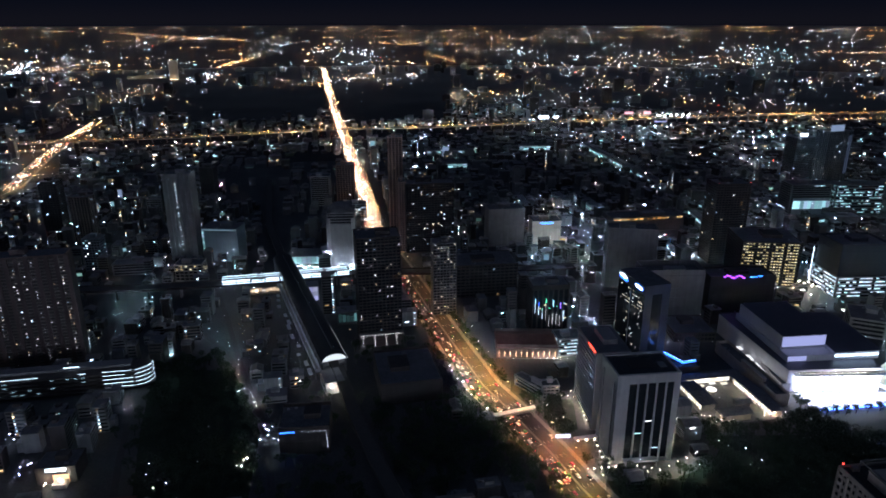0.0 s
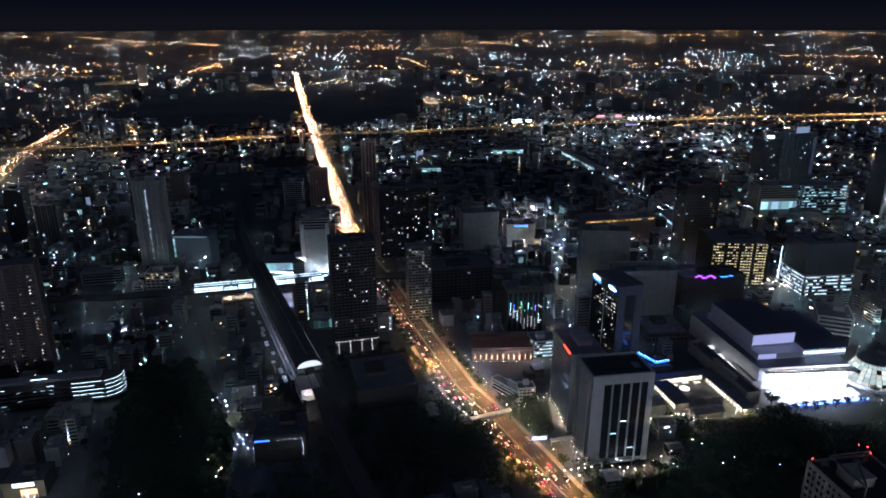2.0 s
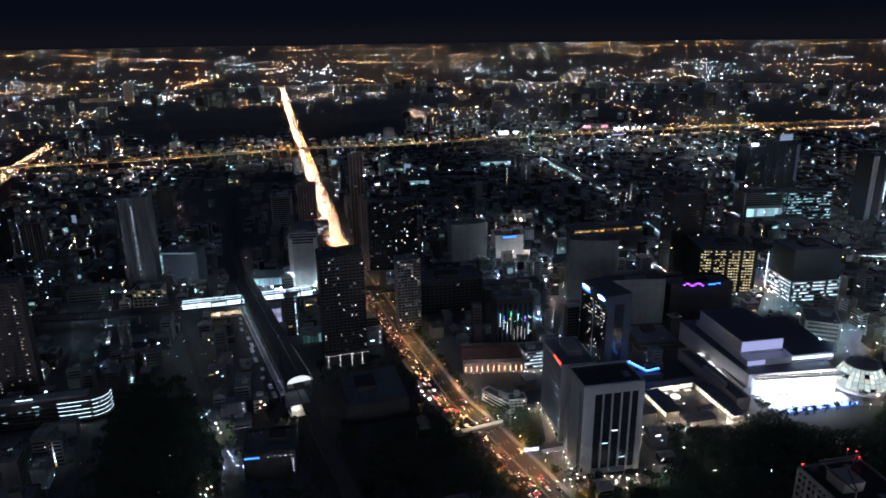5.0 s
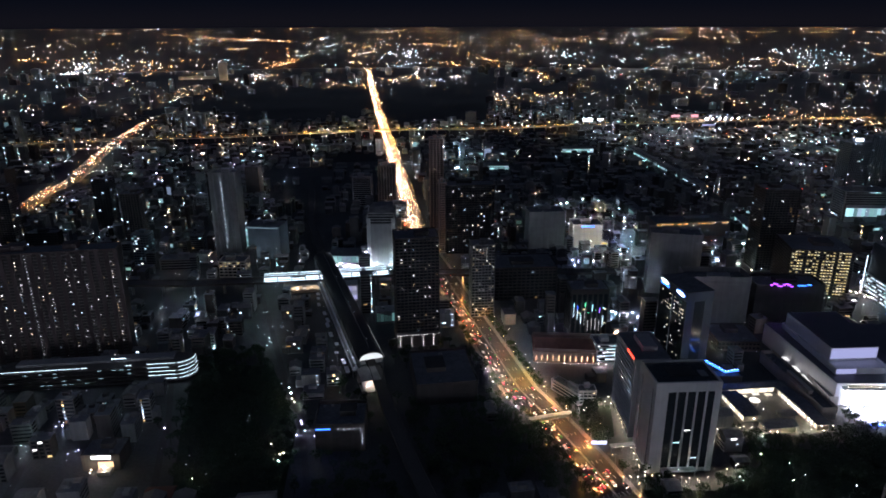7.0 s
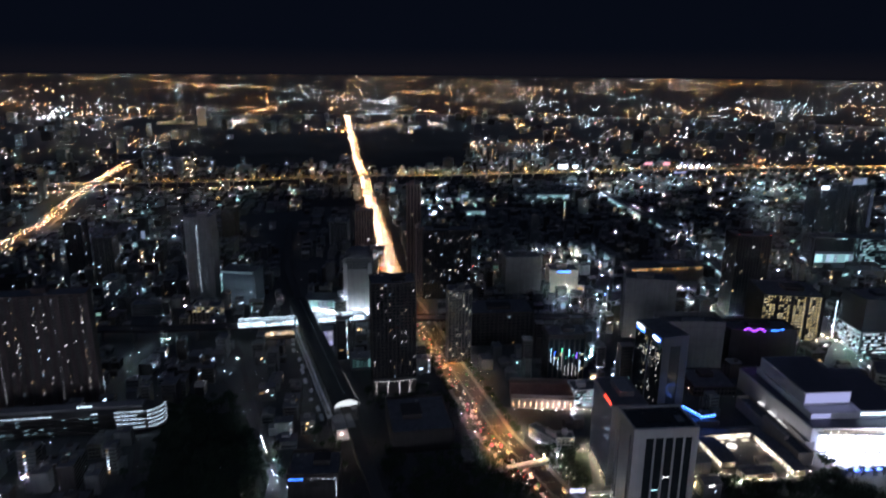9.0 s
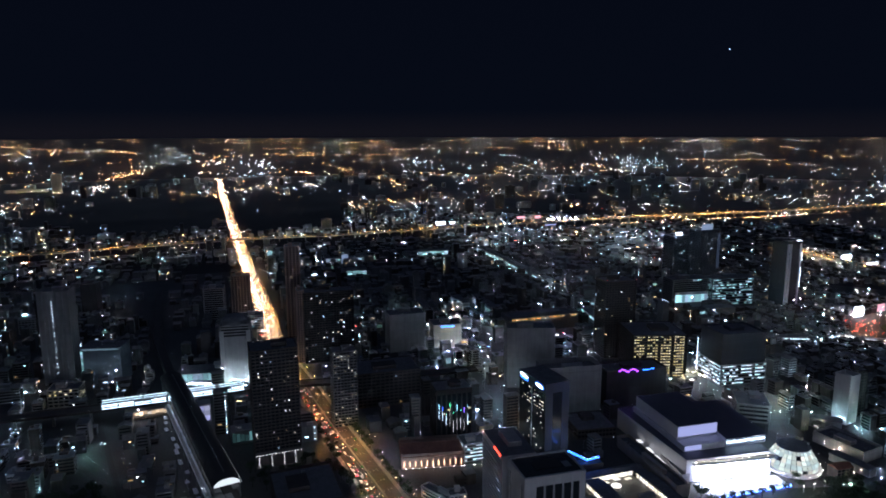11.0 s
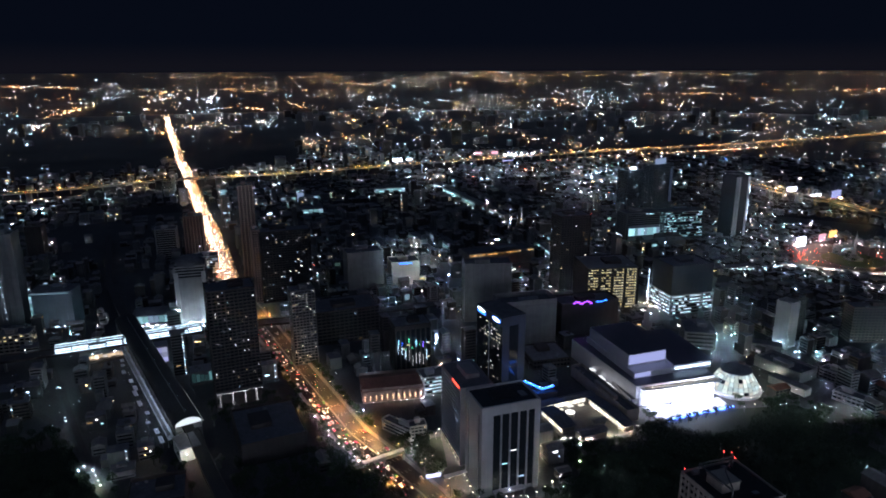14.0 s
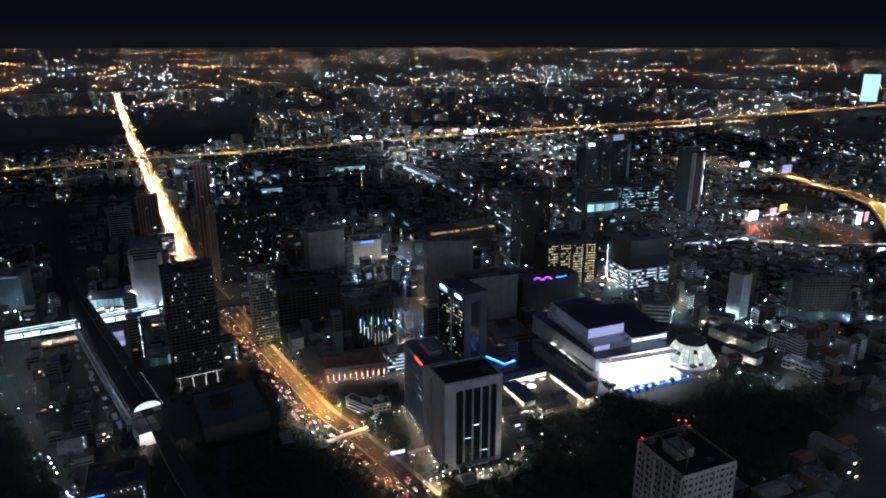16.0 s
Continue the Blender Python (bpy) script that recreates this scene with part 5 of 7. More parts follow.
building("roadside_block", "long low white roadside block", 62, 512, -52, 32, 8, 9, pale, "ribbon", 3, 4, 0.05)

# food court with lit courtyards east of the towers
def food_court():
    e = thing("food_court", 232, 490, 0, 10, "low dark-roofed food court around a warm lit yard", "restaurant")
    FOOT.append((234, 486, 44))
    part("floor", Solid().box(-30, 36, -36, 34, 0.03, 0.2), paving, e)
    for x0, x1, y0, y1 in ((-26, 32, 23, 33), (22, 33, -34, 22), (-28, -14, -16, 21), (-20, 6, -34, -22)):
        part("pavilion_roof", Solid().gable(x0, x1, y0, y1, 6, 8), roofing, e, "dark pitched roof")
        part("pavilion_wall", Solid().box(x0 + 1, x1 - 1, y0 + 1, y1 - 1, 0.2, 6), cream, e, "warm cream wall")
    wm = Solid().box(-1.45, 1.45, -0.1, 0.1, -1.8, 1.8).mesh("window", court_glow)
    for i in range(13):
        part("window", wm, court_glow, e).matrix_basis = pose(-17 + i * 3.1, 23.9, 3)
    for i in range(12):
        part("window", wm, court_glow, e).matrix_basis = pose(22.9, -30 + i * 4.3, 3, 0, 0, 90)
    for i in range(8):
        part("window", wm, court_glow, e).matrix_basis = pose(-27.1, -13 + i * 4.2, 3, 0, 0, 90)
    for x, y, r in ((-4, 9, 3.4),):
        part("kiosk_hall", Solid().gable(4, 17, -17, -8, 4, 5.6).box(5, 16, -16, -9, 0.2, 4), roofing, e, "dark-roofed hall in the yard")
        part("kiosk", Solid().lathe(x, y, [(r, 0.2), (r, 3.2), (r * 0.9, 3.4)], 14), cream, e, "round white kiosk")
        part("kiosk_awning", Solid().lathe(x, y, [(r * 1.25, 3.4), (r * 1.25, 3.7), (r * 0.3, 5.0)], 14), kiosk_glow, e, "glowing round awning")
    sk = Solid().box(-3, 3, -1.6, 1.6, 0, 0.3).mesh("awning", court_glow)
    for x, y in ((-10, 16), (2, 18), (12, 16)):
        part("awning", sk, court_glow, e, "glowing awning").matrix_basis = pose(x, y, 3.4)
        part("awning_post", Solid().box(x - 0.1, x + 0.1, y - 0.1, y + 0.1, 0.2, 3.4), steel, e)
    return e


court_glow = glow("court_shop_window", [(1.0, 0.86, 0.58, 3), (1.0, 0.92, 0.72, 2)], 1.0, 2.4, sampled=True, per_object=True)
kiosk_glow = glow("kiosk_awning_light", [(1.0, 0.92, 0.78, 1)], 1.6, 1.6, sampled=True)
food_court()
building("market_hall", "long low dark-roofed market hall with cream walls", 270, 477, 7, 12, 96, 8, cream, "blank", beacon=False)
building("dark_annex", "low dark annex with a few warm windows", 226, 592, 2, 40, 40, 9, deep_brown, "grid", 3.4, 3.6, 0.12, win_yellow, limit=24)
building("blue_lit_annex", "low dark annex with a blue lit roof edge", 190, 520, 4, 34, 22, 11, dark_render, "blank")
single("blue_roof_sign", Solid().ribbon([(197, 538), (208, 519), (220, 523)], -0.9, 0.9, 17.0, 18.0), sign_blue, "bright blue light band on a roof edge", "sign")
squiggle = Solid()
for k in range(9):
    squiggle.box(296 + k * 2.5, 298.4 + k * 2.5, 660, 660.6, 41.4 + 1.4 * math.sin(k * 1.3), 42.6 + 1.4 * math.sin(k * 1.3))
dots = Solid()
for k in range(7):
    dots.gem(198 + k * 1.7, 536.5 - k * 2.8, 18.3, 0.3)
for k in range(4):
    dots.gem(211 + k * 2.9, 520.2 + k * 1.0, 18.3, 0.3)
single("roof_sign_lamps", dots, lamp_dot, "small white lamps along the blue roof edge", "lights", "stuff")
single("violet_roof_neon", squiggle, sign_violet, "violet neon shape on a roof edge", "sign")
single("blue_roof_neon", Solid().box(324, 332, 661, 661.6, 41, 42).box(333, 337, 661, 661.6, 42, 43), sign_blue, "blue neon shape on a roof edge", "sign")
single("white_roof_sign", Solid().box(672, 685, 1262.2, 1263, 90, 95), sign_white, "white lit sign box on a tower roof", "sign")
edge = Solid()
rnd = random.Random(31)
for x, y, dx, dy in along([(251, 943), (303, 952), (356, 962)], 3.1):
    if rnd.random() < 0.8:
        edge.box(x - 1.3, x + 1.3, y - 0.6, y, 20.0, 20.0 + rnd.uniform(0.3, 1.5))
single("amber_roof_edge", edge, glow("amber_eaves_lamp", [(1.0, 0.5, 0.13, 3), (1.0, 0.65, 0.3, 1)], 0.25, 2.6), "row of amber lamps along a long roof", "lights", "stuff")
building("long_hall", "long low hall under an amber lit roof edge", 250, 946, 10, 112, 40, 19, concrete, "blank")
single("lit_screen", Solid().prism([(2630, 2458), (2674, 2412), (2675, 2414), (2631, 2460)], 38, 155), glow("pale_screen", [(0.6, 0.95, 1.0, 1)], 0.8, 0.8), "tall pale blue lit screen", "screen")

# roundabout with its monument yard
ring = [(CIRCLE[0] + 62 * math.cos(a * math.pi / 18), CIRCLE[1] + 62 * math.sin(a * math.pi / 18)) for a in range(37)]
single("roundabout", Solid().ribbon(ring, -14, 14, 0.02, 0.12), asphalt, "circular road with slow red tail-lights", "road", "structure")
single("roundabout_green", Solid().lathe(CIRCLE[0], CIRCLE[1], [(44, 0.02), (44, 0.6), (30, 1.0)], 32), grass_mat, "round lawn inside the roundabout", "lawn", "structure")
mo = thing("monument", CIRCLE[0], CIRCLE[1], 1, 0, "stone obelisk monument on a stepped base", "monument")
part("base", Solid().lathe(0, 0, [(14, 0), (14, 2), (9, 2.2), (9, 5), (5, 5.2), (5, 9)], 12), concrete, mo)
part("obelisk", Solid().lathe(0, 0, [(2.2, 9), (1.6, 30), (0.2, 45)], 5), pale, mo)
kit_mast = lamp_kit("mast_lamp", 16, 0, 0.5, glow("dim_sodium_lamp", [(1.0, 0.36, 0.14, 1)], 8000, 8000, sampled=True), "tall mast lamp with an orange head", "roundabout lamps", dot_sodium)
for a in range(0, 360, 40):
    put(kit_mast, CIRCLE[0] + 46 * math.cos(math.radians(a + 20)), CIRCLE[1] + 46 * math.sin(math.radians(a + 20)))
    put(kit_mast, CIRCLE[0] + 80 * math.cos(math.radians(a)), CIRCLE[1] + 80 * math.sin(math.radians(a)))
wk = [(705, 837), (732, 813), (762, 799), (782, 775), (818, 764), (863, 754), (899, 750)]
sw = single("skywalk", Solid().ribbon(wk, -2.5, 2.5, 6, 7), deep_brown, "covered skywalk curving past the circle, lit in patches", "bridge")
part("canopy", Solid().ribbon(wk, -2.8, 2.8, 10.4, 10.7), concrete, sw, "pale flat canopy")
pick = random.Random(9)
walk_glow = glow("skywalk_light", [(1.0, 0.92, 0.78, 3), (0.85, 0.95, 1.0, 2)], 0.4, 3.5, sampled=True, per_object=True)
for x, y, dx, dy in along(wk, 8, 3):
    if pick.random() < 0.75:
        s = Solid()
        put_box(s, pose(x, y, 0, 0, 0, math.degrees(math.atan2(dy, dx))), -3.4, 3.4, -2.7, -2.5, 8.2, 9.6)
        part("light_panel", s, walk_glow, sw, "lit glass panel")
pink_board = glow("pink_board_light", [(1.0, 0.45, 0.5, 1)], 0.9, 0.9, sampled=True)
BOARDS = [(822, 938, 3, 20, 16, sign_white), (874, 951, 6, 16, 12, pink_board), (911, 969, 6, 18, 12, strip_amber), (969, 863, 4, 12, 16, sign_white), (990, 868, 3, 10, 20, pink_board), (1132, 1346, 8, 30, 12, sign_white),
          (1178, 1262, 8, 30, 18, lilac_glow), (1144, 1284, 4, 34, 10, sign_white), (303, 2039, 14, 30, 9, sign_white), (345, 2070, 12, 16, 6, sign_white), (585, 2139, 14, 28, 8, pink_board), (640, 2130, 16, 22, 8, pink_board),
          (1030, 800, 5, 30, 10, lilac_glow), (637, 1980, 12, 40, 4, lilac_glow)]
for x, y, z0, w, hh, c in BOARDS:
    bb = thing("billboard", x, y, 0, 12, "large lit billboard on steel posts", "billboard", "billboards")
    part("panel", Solid().box(-w / 2, w / 2, -0.4, 0.4, z0, z0 + hh), c, bb, "glowing blank panel")
    for sx in (-w * 0.35, w * 0.35):
        part("post", Solid().box(sx - 0.3, sx + 0.3, 0.4, 1.0, 0, z0 + hh * 0.8), steel, bb)
for x0, y0, x1, y1 in ((1012, 944, 1032, 912), (863, 742, 899, 738)):
    hall = single("station_canopy", Solid().ribbon([(x0, y0), (x1, y1)], -7, 7, 9, 10), white_clad, "white canopy of an elevated station, lit from below", "canopy")
    part("light_strip", Solid().ribbon([(x0, y0), (x1, y1)], 6.2, 7.0, 5, 8.6), sign_white, hall, "white lit side")
    for q in (0.1, 0.5, 0.9):
        cx, cy = x0 + (x1 - x0) * q, y0 + (y1 - y0) * q
        part("column", Solid().box(cx - 0.6, cx + 0.6, cy - 0.6, cy + 0.6, 0.05, 9), concrete, hall)
crowd = Solid()
for _ in range(60):
    q = random.Random(len(crowd.v) + 5)
    u = q.random()
    crowd.gem(800 + 180 * u + q.gauss(0, 10), 965 - 60 * u + q.gauss(0, 14), q.uniform(3, 9), q.uniform(0.3, 0.6))
single("shop_lamps", crowd, glow("shop_lamp", [(1.0, 0.9, 0.85, 3), (1.0, 0.5, 0.4, 2), (0.8, 0.9, 1.0, 2)], 40, 160, sampled=True), "bright shop lamps round the circle", "lights", "stuff")
wide = [(583, 850), (644, 832), (668, 832), (705, 837)]
sk = single("skywalk", Solid().ribbon(wide, -3, 3, 6, 7), concrete, "straight lit skywalk towards the circle", "bridge")
part("light_tube", Solid().ribbon(wide, 2.8, 3.2, 7.4, 7.9), tube_dim, sk)
for x, y, _dx, _dy in along(wide, 24, 5):
    part("column", Solid().box(x - 0.5, x + 0.5, y - 0.5, y + 0.5, 0.05, 6), concrete, sk)
for x, y, _dx, _dy in along(wk, 24, 5):
    part("column", Solid().box(x - 0.5, x + 0.5, y - 0.5, y + 0.5, 0.05, 6), concrete, sw)

lamp_small = glow("dim_white_lamp", [(*WHITE, 1)], 2.5, 2.5)
# lit fronts round the elevated stop
fr = thing("shop_front", -205, 712, 0, 13, "low shop with a wide warm lit fascia", "shop")
part("body", Solid().box(-24, 24, 0, 12, 0.05, 9), cream, fr)
fascia_glow = glow("warm_fascia", [(1.0, 0.72, 0.42, 3), (1.0, 0.85, 0.65, 1)], 0.35, 2.2, sampled=True, per_object=True, power=1.2)
for k in range(11):
    part("fascia", Solid().box(-22 + k * 4, -18.4 + k * 4, -0.5, 0, 4 + (k * 5) % 3 * 0.5, 8.4 - (k * 7) % 4 * 0.4), fascia_glow, fr, "warm lit shop board")
part("awning", Solid().box(-24, 24, -3, -0.5, 3.2, 3.5), tin, fr)
fr = thing("shop_front", -150, 690, 0, 14, "block with a pale violet lit screen wall", "shop")
part("body", Solid().box(-12, 12, 0, 14, 0.05, 20), concrete, fr)
violet_glow = glow("pale_violet_screen", [(0.62, 0.6, 0.95, 2), (0.75, 0.75, 0.95, 1)], 0.08, 0.7, sampled=True, per_object=True, power=1.3)
for k in range(4):
    for j in range(3):
        part("screen", Solid().box(-11 + k * 5.5, -5.8 + k * 5.5, -0.5, 0, 2 + j * 5.4, 7.1 + j * 5.4), violet_glow, fr, "pale violet lit screen panel")
fr = thing("shop_front", -96, 634, 0, 12, "small block with a greenish lit wall", "shop")
part("body", Solid().box(-13, 13, 0, 16, 0.05, 14), concrete, fr)
green_glow = glow("dim_green_wall", [(0.35, 0.75, 0.7, 2), (0.5, 0.85, 0.8, 1)], 0.015, 0.22, per_object=True, power=1.6)
for k in range(6):
    part("screen", Solid().box(-12 + k * 4, -8.6 + k * 4, -0.4, 0, 3, 12 - (k * 5) % 4), green_glow, fr, "dim greenish lit bay")
# white lamps at the foot of the office tower
ft = Solid()
for i in range(16):
    ft.gem(-188 + i * 5.2, 786 + (i % 3), 5 + (i * 7) % 5, 0.4)
for i in range(7):
    ft.gem(126 + i * 6.2, 884 + i * 0.4, 2.5, 0.35)
single("forecourt_lamps", ft, glow("white_forecourt_lamp", [(0.85, 0.95, 1.0, 1)], 420, 420, sampled=True), "strong white lamps at the foot of an office tower", "lights", "stuff")
# podium of the dark tower with lines of small white lamps
pd = thing("tower_podium", -60, 590, 0, 12, "low podium with rows of small white lamps", "building")
part("body", Solid().box(-21, 21, -6, 0, 0.05, 13), tan_dark, pd)
pl = Solid().box(-0.25, 0.25, -0.15, 0.15, -0.18, 0.18).mesh("lamp", lamp_small)
for ax in (-18, -7, 4, 14):
    for j in range(7):
        part("lamp", pl, lamp_small, pd).matrix_basis = pose(ax, -6.2, 1.5 + j * 1.8)
for j in range(15):
    part("lamp", pl, lamp_small, pd).matrix_basis = pose(-20 + j * 2.8, -6.2, 12.6)
# upright tubes beside the glazed podium
for q in (0, 5):
    single("facade_tube", Solid().box(437 + q, 437.6 + q, 748.6 + q * 0.23, 749 + q * 0.23, 4, 46), tube_dim, "tall upright white light tube on a facade", "lights")

# platforms' lit side walks at the station
walks = thing("station_side_walk", -91, 525, 0, 21.8, "pale lit walkway along the station", "walkway")
part("deck", Solid().box(-21, -16, 0, 230, 8.6, 9.2), white_clad, walks)
part("roof", Solid().box(-21.3, -18.8, 0, 230, 12.6, 12.9), tin, walks)
stair_rnd = random.Random(17)
for i in range(11):
    y0 = 6 + i * 19 + stair_rnd.uniform(-4, 4)
    x0 = -27 + stair_rnd.uniform(-3, 2)
    part("stair_canopy", Solid().box(x0, x0 + 3.4, y0, y0 + stair_rnd.uniform(4, 12), 4.4, 4.7), white_clad, walks, "pale canopy over a stair")
    part("stair_post", Solid().box(x0 + 1.6, x0 + 1.8, y0 + 1, y0 + 1.2, 0.05, 4.4), steel, walks)
    part("stair_lamp", Solid().gem(x0 + 1.5, y0 + 3, 7.2, 0.07), walk_lamp, walks, "cool white lamp over a stair")
    part("lamp_post", Solid().box(x0 + 1.45, x0 + 1.55, y0 + 3.2, y0 + 3.3, 4.7, 7.2), steel, walks)
pm = Solid().box(-0.2, 0.2, -0.2, 0.2, 0.05, 12.6).mesh("post", concrete)
for i in range(12):
    part("post", pm, concrete, walks).matrix_basis = pose(-20.5, 4 + i * 20, 0)

# footbridge over the avenue
fb = thing("footbridge", 56, 457, 0, 20, "covered footbridge across the avenue, lit orange", "bridge")
part("deck", Solid().box(-18, 18, -1.8, 1.8, 6, 6.5), concrete, fb)
part("canopy", Solid().gable(-17, 17, -1.6, 1.6, 9, 9.6), paint_white, fb, "pale roof of the footbridge")
# posts and lamps added only to brighten the pale canopy
bridge_fill = glow("bridge_fill_lamp", [(1.0, 0.72, 0.42, 1)], 420, 420, sampled=True)
for sx in (-14, -5, 5, 14):
    lp = part("lamp_post", Solid().box(sx - 0.05, sx + 0.05, -0.05, 0.05, 9.5, 12.4), steel, fb)
    part("lamp", Solid().gem(sx, 0, 12.6, 0.18), bridge_fill, lp, "warm lamp added above the canopy to brighten it")
for sx in (-17, 0, 17):
    part("column", Solid().box(sx - 0.4, sx + 0.4, -0.5, 0.5, 0.1, 6), concrete, fb)
for sy in (-1.75, 1.7):
    part("railing", Solid().box(-18, 18, sy, sy + 0.06, 6.5, 7.6), steel, fb)

# lit board and gate canopy in front of the office tower
gate = thing("gate_sign", 90, 432, 0, 3, "low bluish white lit board beside the avenue", "sign")
part("board", Solid().box(-5.5, 5.5, -0.3, 0.3, 1.6, 4.2), glow("bluish_board", [(0.62, 0.66, 1.0, 1)], 1.5, 1.5, sampled=True), gate, "glowing bluish board")
part("post", Solid().box(-4.5, -4.2, -0.15, 0.15, 0.05, 1.6).box(4.2, 4.5, -0.15, 0.15, 0.05, 1.6), steel, gate)
gate = thing("gate_canopy", 106, 428, 0, 12, "pale lit entrance canopy beside the office tower", "canopy")
part("roof", Solid().box(-9, 9, -2, 2, 4.4, 4.8), pale, gate)
for sx in (-8, 0, 8):
    part("post", Solid().box(sx - 0.15, sx + 0.15, -0.15, 0.15, 0.05, 4.4), steel, gate)
    part("lamp", Solid().gem(sx * 0.8, -2.3, 4.2, 0.16), lamp_warm, gate, "warm white lamp")
# warm lamps in the food court
fl = Solid()
for x, y in ((220, 482), (228, 484), (240, 478), (246, 466), (216, 470), (236, 470), (252, 456), (206, 458), (250, 505), (251, 500), (252, 494), (254, 489), (255, 484), (257, 478), (258, 472), (260, 466), (261, 461), (262, 456), (216, 453), (221, 452), (226, 452), (231, 451)):
    fl.gem(x, y, 4.2, 0.16)
single("court_lamps", fl, lamp_warm, "warm lamps in the food court yard", "lights", "stuff")

# ---------------------------------------------------------------- low-rise city, trees
rnd = random.Random(21)
DARK = [(-55, 520, 70), (-215, 520, 48), (-190, 445, 62), (-170, 380, 45), (0, 420, 45), (-60, 390, 70), (-380, 1330, 80), (-300, 1480, 70), (-235, 1000, 50), (-330, 1150, 60),
        (1010, 1060, 70), (1000, 990, 50), (960, 1110, 60), (300, 440, 30), (318, 452, 16), (395, 452, 30), (350, 446, 24), (98, 464, 15), (96, 474, 11), (250, 400, 60), (330, 400, 70), (190, 330, 70), (420, 420, 60)]


FIELDS = [[(-1000, 2880), (-590, 3240), (-395, 2150), (-800, 2010)], [(-480, 3220), (0, 3246), (10, 2124), (-310, 2040)]]


def in_poly(poly, x, y):
    inside = False
    for (x0, y0), (x1, y1) in zip(poly, poly[1:] + poly[:1]):
        if (y0 > y) != (y1 > y) and x < (x1 - x0) * (y - y0) / (y1 - y0) + x0:
            inside = not inside
    return inside


# quarters with hardly a lamp: gardens beyond the tower, the long park, flat dark halls
DIM = [[(-512, 1605), (-253, 1601), (-159, 838), (-230, 839), (-312, 937)], [(-57, 1430), (131, 1520), (308, 1590), (360, 1290), (392, 1110), (261, 1050), (126, 1150), (30, 1250)], [(10, 882), (119, 881), (92, 656), (34, 657)],
       [(-30, 1850), (300, 1920), (360, 1640), (180, 1600), (-40, 1560)], [(560, 780), (690, 780), (640, 600), (520, 600)], [(900, 1700), (1500, 1900), (1450, 1300), (1150, 1200)], [(400, 1700), (620, 1700), (600, 1200), (430, 1250)], [(50, 556), (126, 566), (118, 478), (70, 500)], [(196, 466), (500, 470), (470, 380), (190, 400)]]


def in_dim(x, y):
    return any(in_poly(p, x, y) for p in DIM) and rnd.random() < 0.88


def in_dark(x, y):
    return any(in_poly(p, x, y) for p in FIELDS) or any((x - a) ** 2 + (y - b) ** 2 < r * r for a, b, r in DARK)


def free(x, y, r):
    if any((x - a) ** 2 + (y - b) ** 2 < (r + c) ** 2 for a, b, c in FOOT):
        return False
    if near_path(AVENUE, x, y) < r + 18 or near_path(SIDE_ROAD, x, y) < r + 18 or near_path(RAIL, x, y) < r + 8:
        return False
    if r > 2 and any(near_path(p, x, y) < r + 2.5 for p in ALLEYS):
        return False
    if near_path(EXPRESS_2, x, y) < r + 19 or near_path(EXPRESS, x, y) < r + 18:
        return False
    return math.hypot(x - CIRCLE[0], y - CIRCLE[1]) > 92 + r and near_path(VIADUCT, x, y) > r + 10


def house_kit(k):
    r = random.Random(k)
    w, d, h = r.uniform(10, 26), r.uniform(9, 14), r.choice([6.5, 9.5, 12.5, 15.5])
    wall = [weathered, deep_brown, weathered, dark_render, deep_brown][k % 5]
    e = thing("shophouse", 0, 0, -900, 0, ["weathered grey concrete", "deep brown", "stained grey", "near-black rendered", "dark brown"][k % 5] + " shophouse block in a dark lane", "house", "low-rise houses")
    n = max(2, int(w / 4))
    front = []
    for i in range(n + 1):
        q = -w / 2 + i * w / n
        a, c = max(-w / 2, q - 0.2), min(w / 2, q + 0.2)
        front += [(a, -d / 2), (a, -d / 2 - 0.35), (c, -d / 2 - 0.35), (c, -d / 2)]
    s = Solid().prism(front[1:-1] + [(w / 2, d / 2), (-w / 2, d / 2)], 0.05, h)
    part("wall", s, wall, e)
    if k % 3 == 0:
        part("roof", Solid().gable(-w / 2, w / 2, -d / 2, d / 2, h, h + d * 0.22), [tin, tile_red][k % 2], e)
    else:
        part("roof", Solid().box(-w / 2 - 0.2, w / 2 + 0.2, -d / 2 - 0.2, d / 2 + 0.2, h, h + 0.3).box(-w / 2 + 1, -w / 2 + 4.5, -1.5, 2, h + 0.3, h + 2.8), roofing, e)
        part("water_tank", Solid().lathe(w / 2 - 2, 1, [(0.8, h + 0.4), (0.9, h + 0.6), (0.9, h + 2), (0.3, h + 2.4)], 10), steel, e)
    lm = Solid().box(-w / n * 0.33, w / n * 0.33, -0.06, 0.06, -0.75, 0.75).mesh("window", win_mix)
    dark = Solid()
    for j in range(int(h / 3)):
        for i in range(n):
            q = -w / 2 + (i + 0.5) * w / n
            if r.random() < 0.06:
                part("window", lm, win_mix, e, "lit window").matrix_basis = pose(q, -d / 2 - 0.04, j * 3 + 1.6)
            else:
                dark.box(q - w / n * 0.33, q + w / n * 0.33, -d / 2 - 0.1, -d / 2 + 0.02, j * 3 + 0.85, j * 3 + 2.35)
    tagged(part("glazing", dark, glass_dark, e, "dark windows"), kind="stuff")
    return e, math.hypot(w, d) / 2 * 0.85


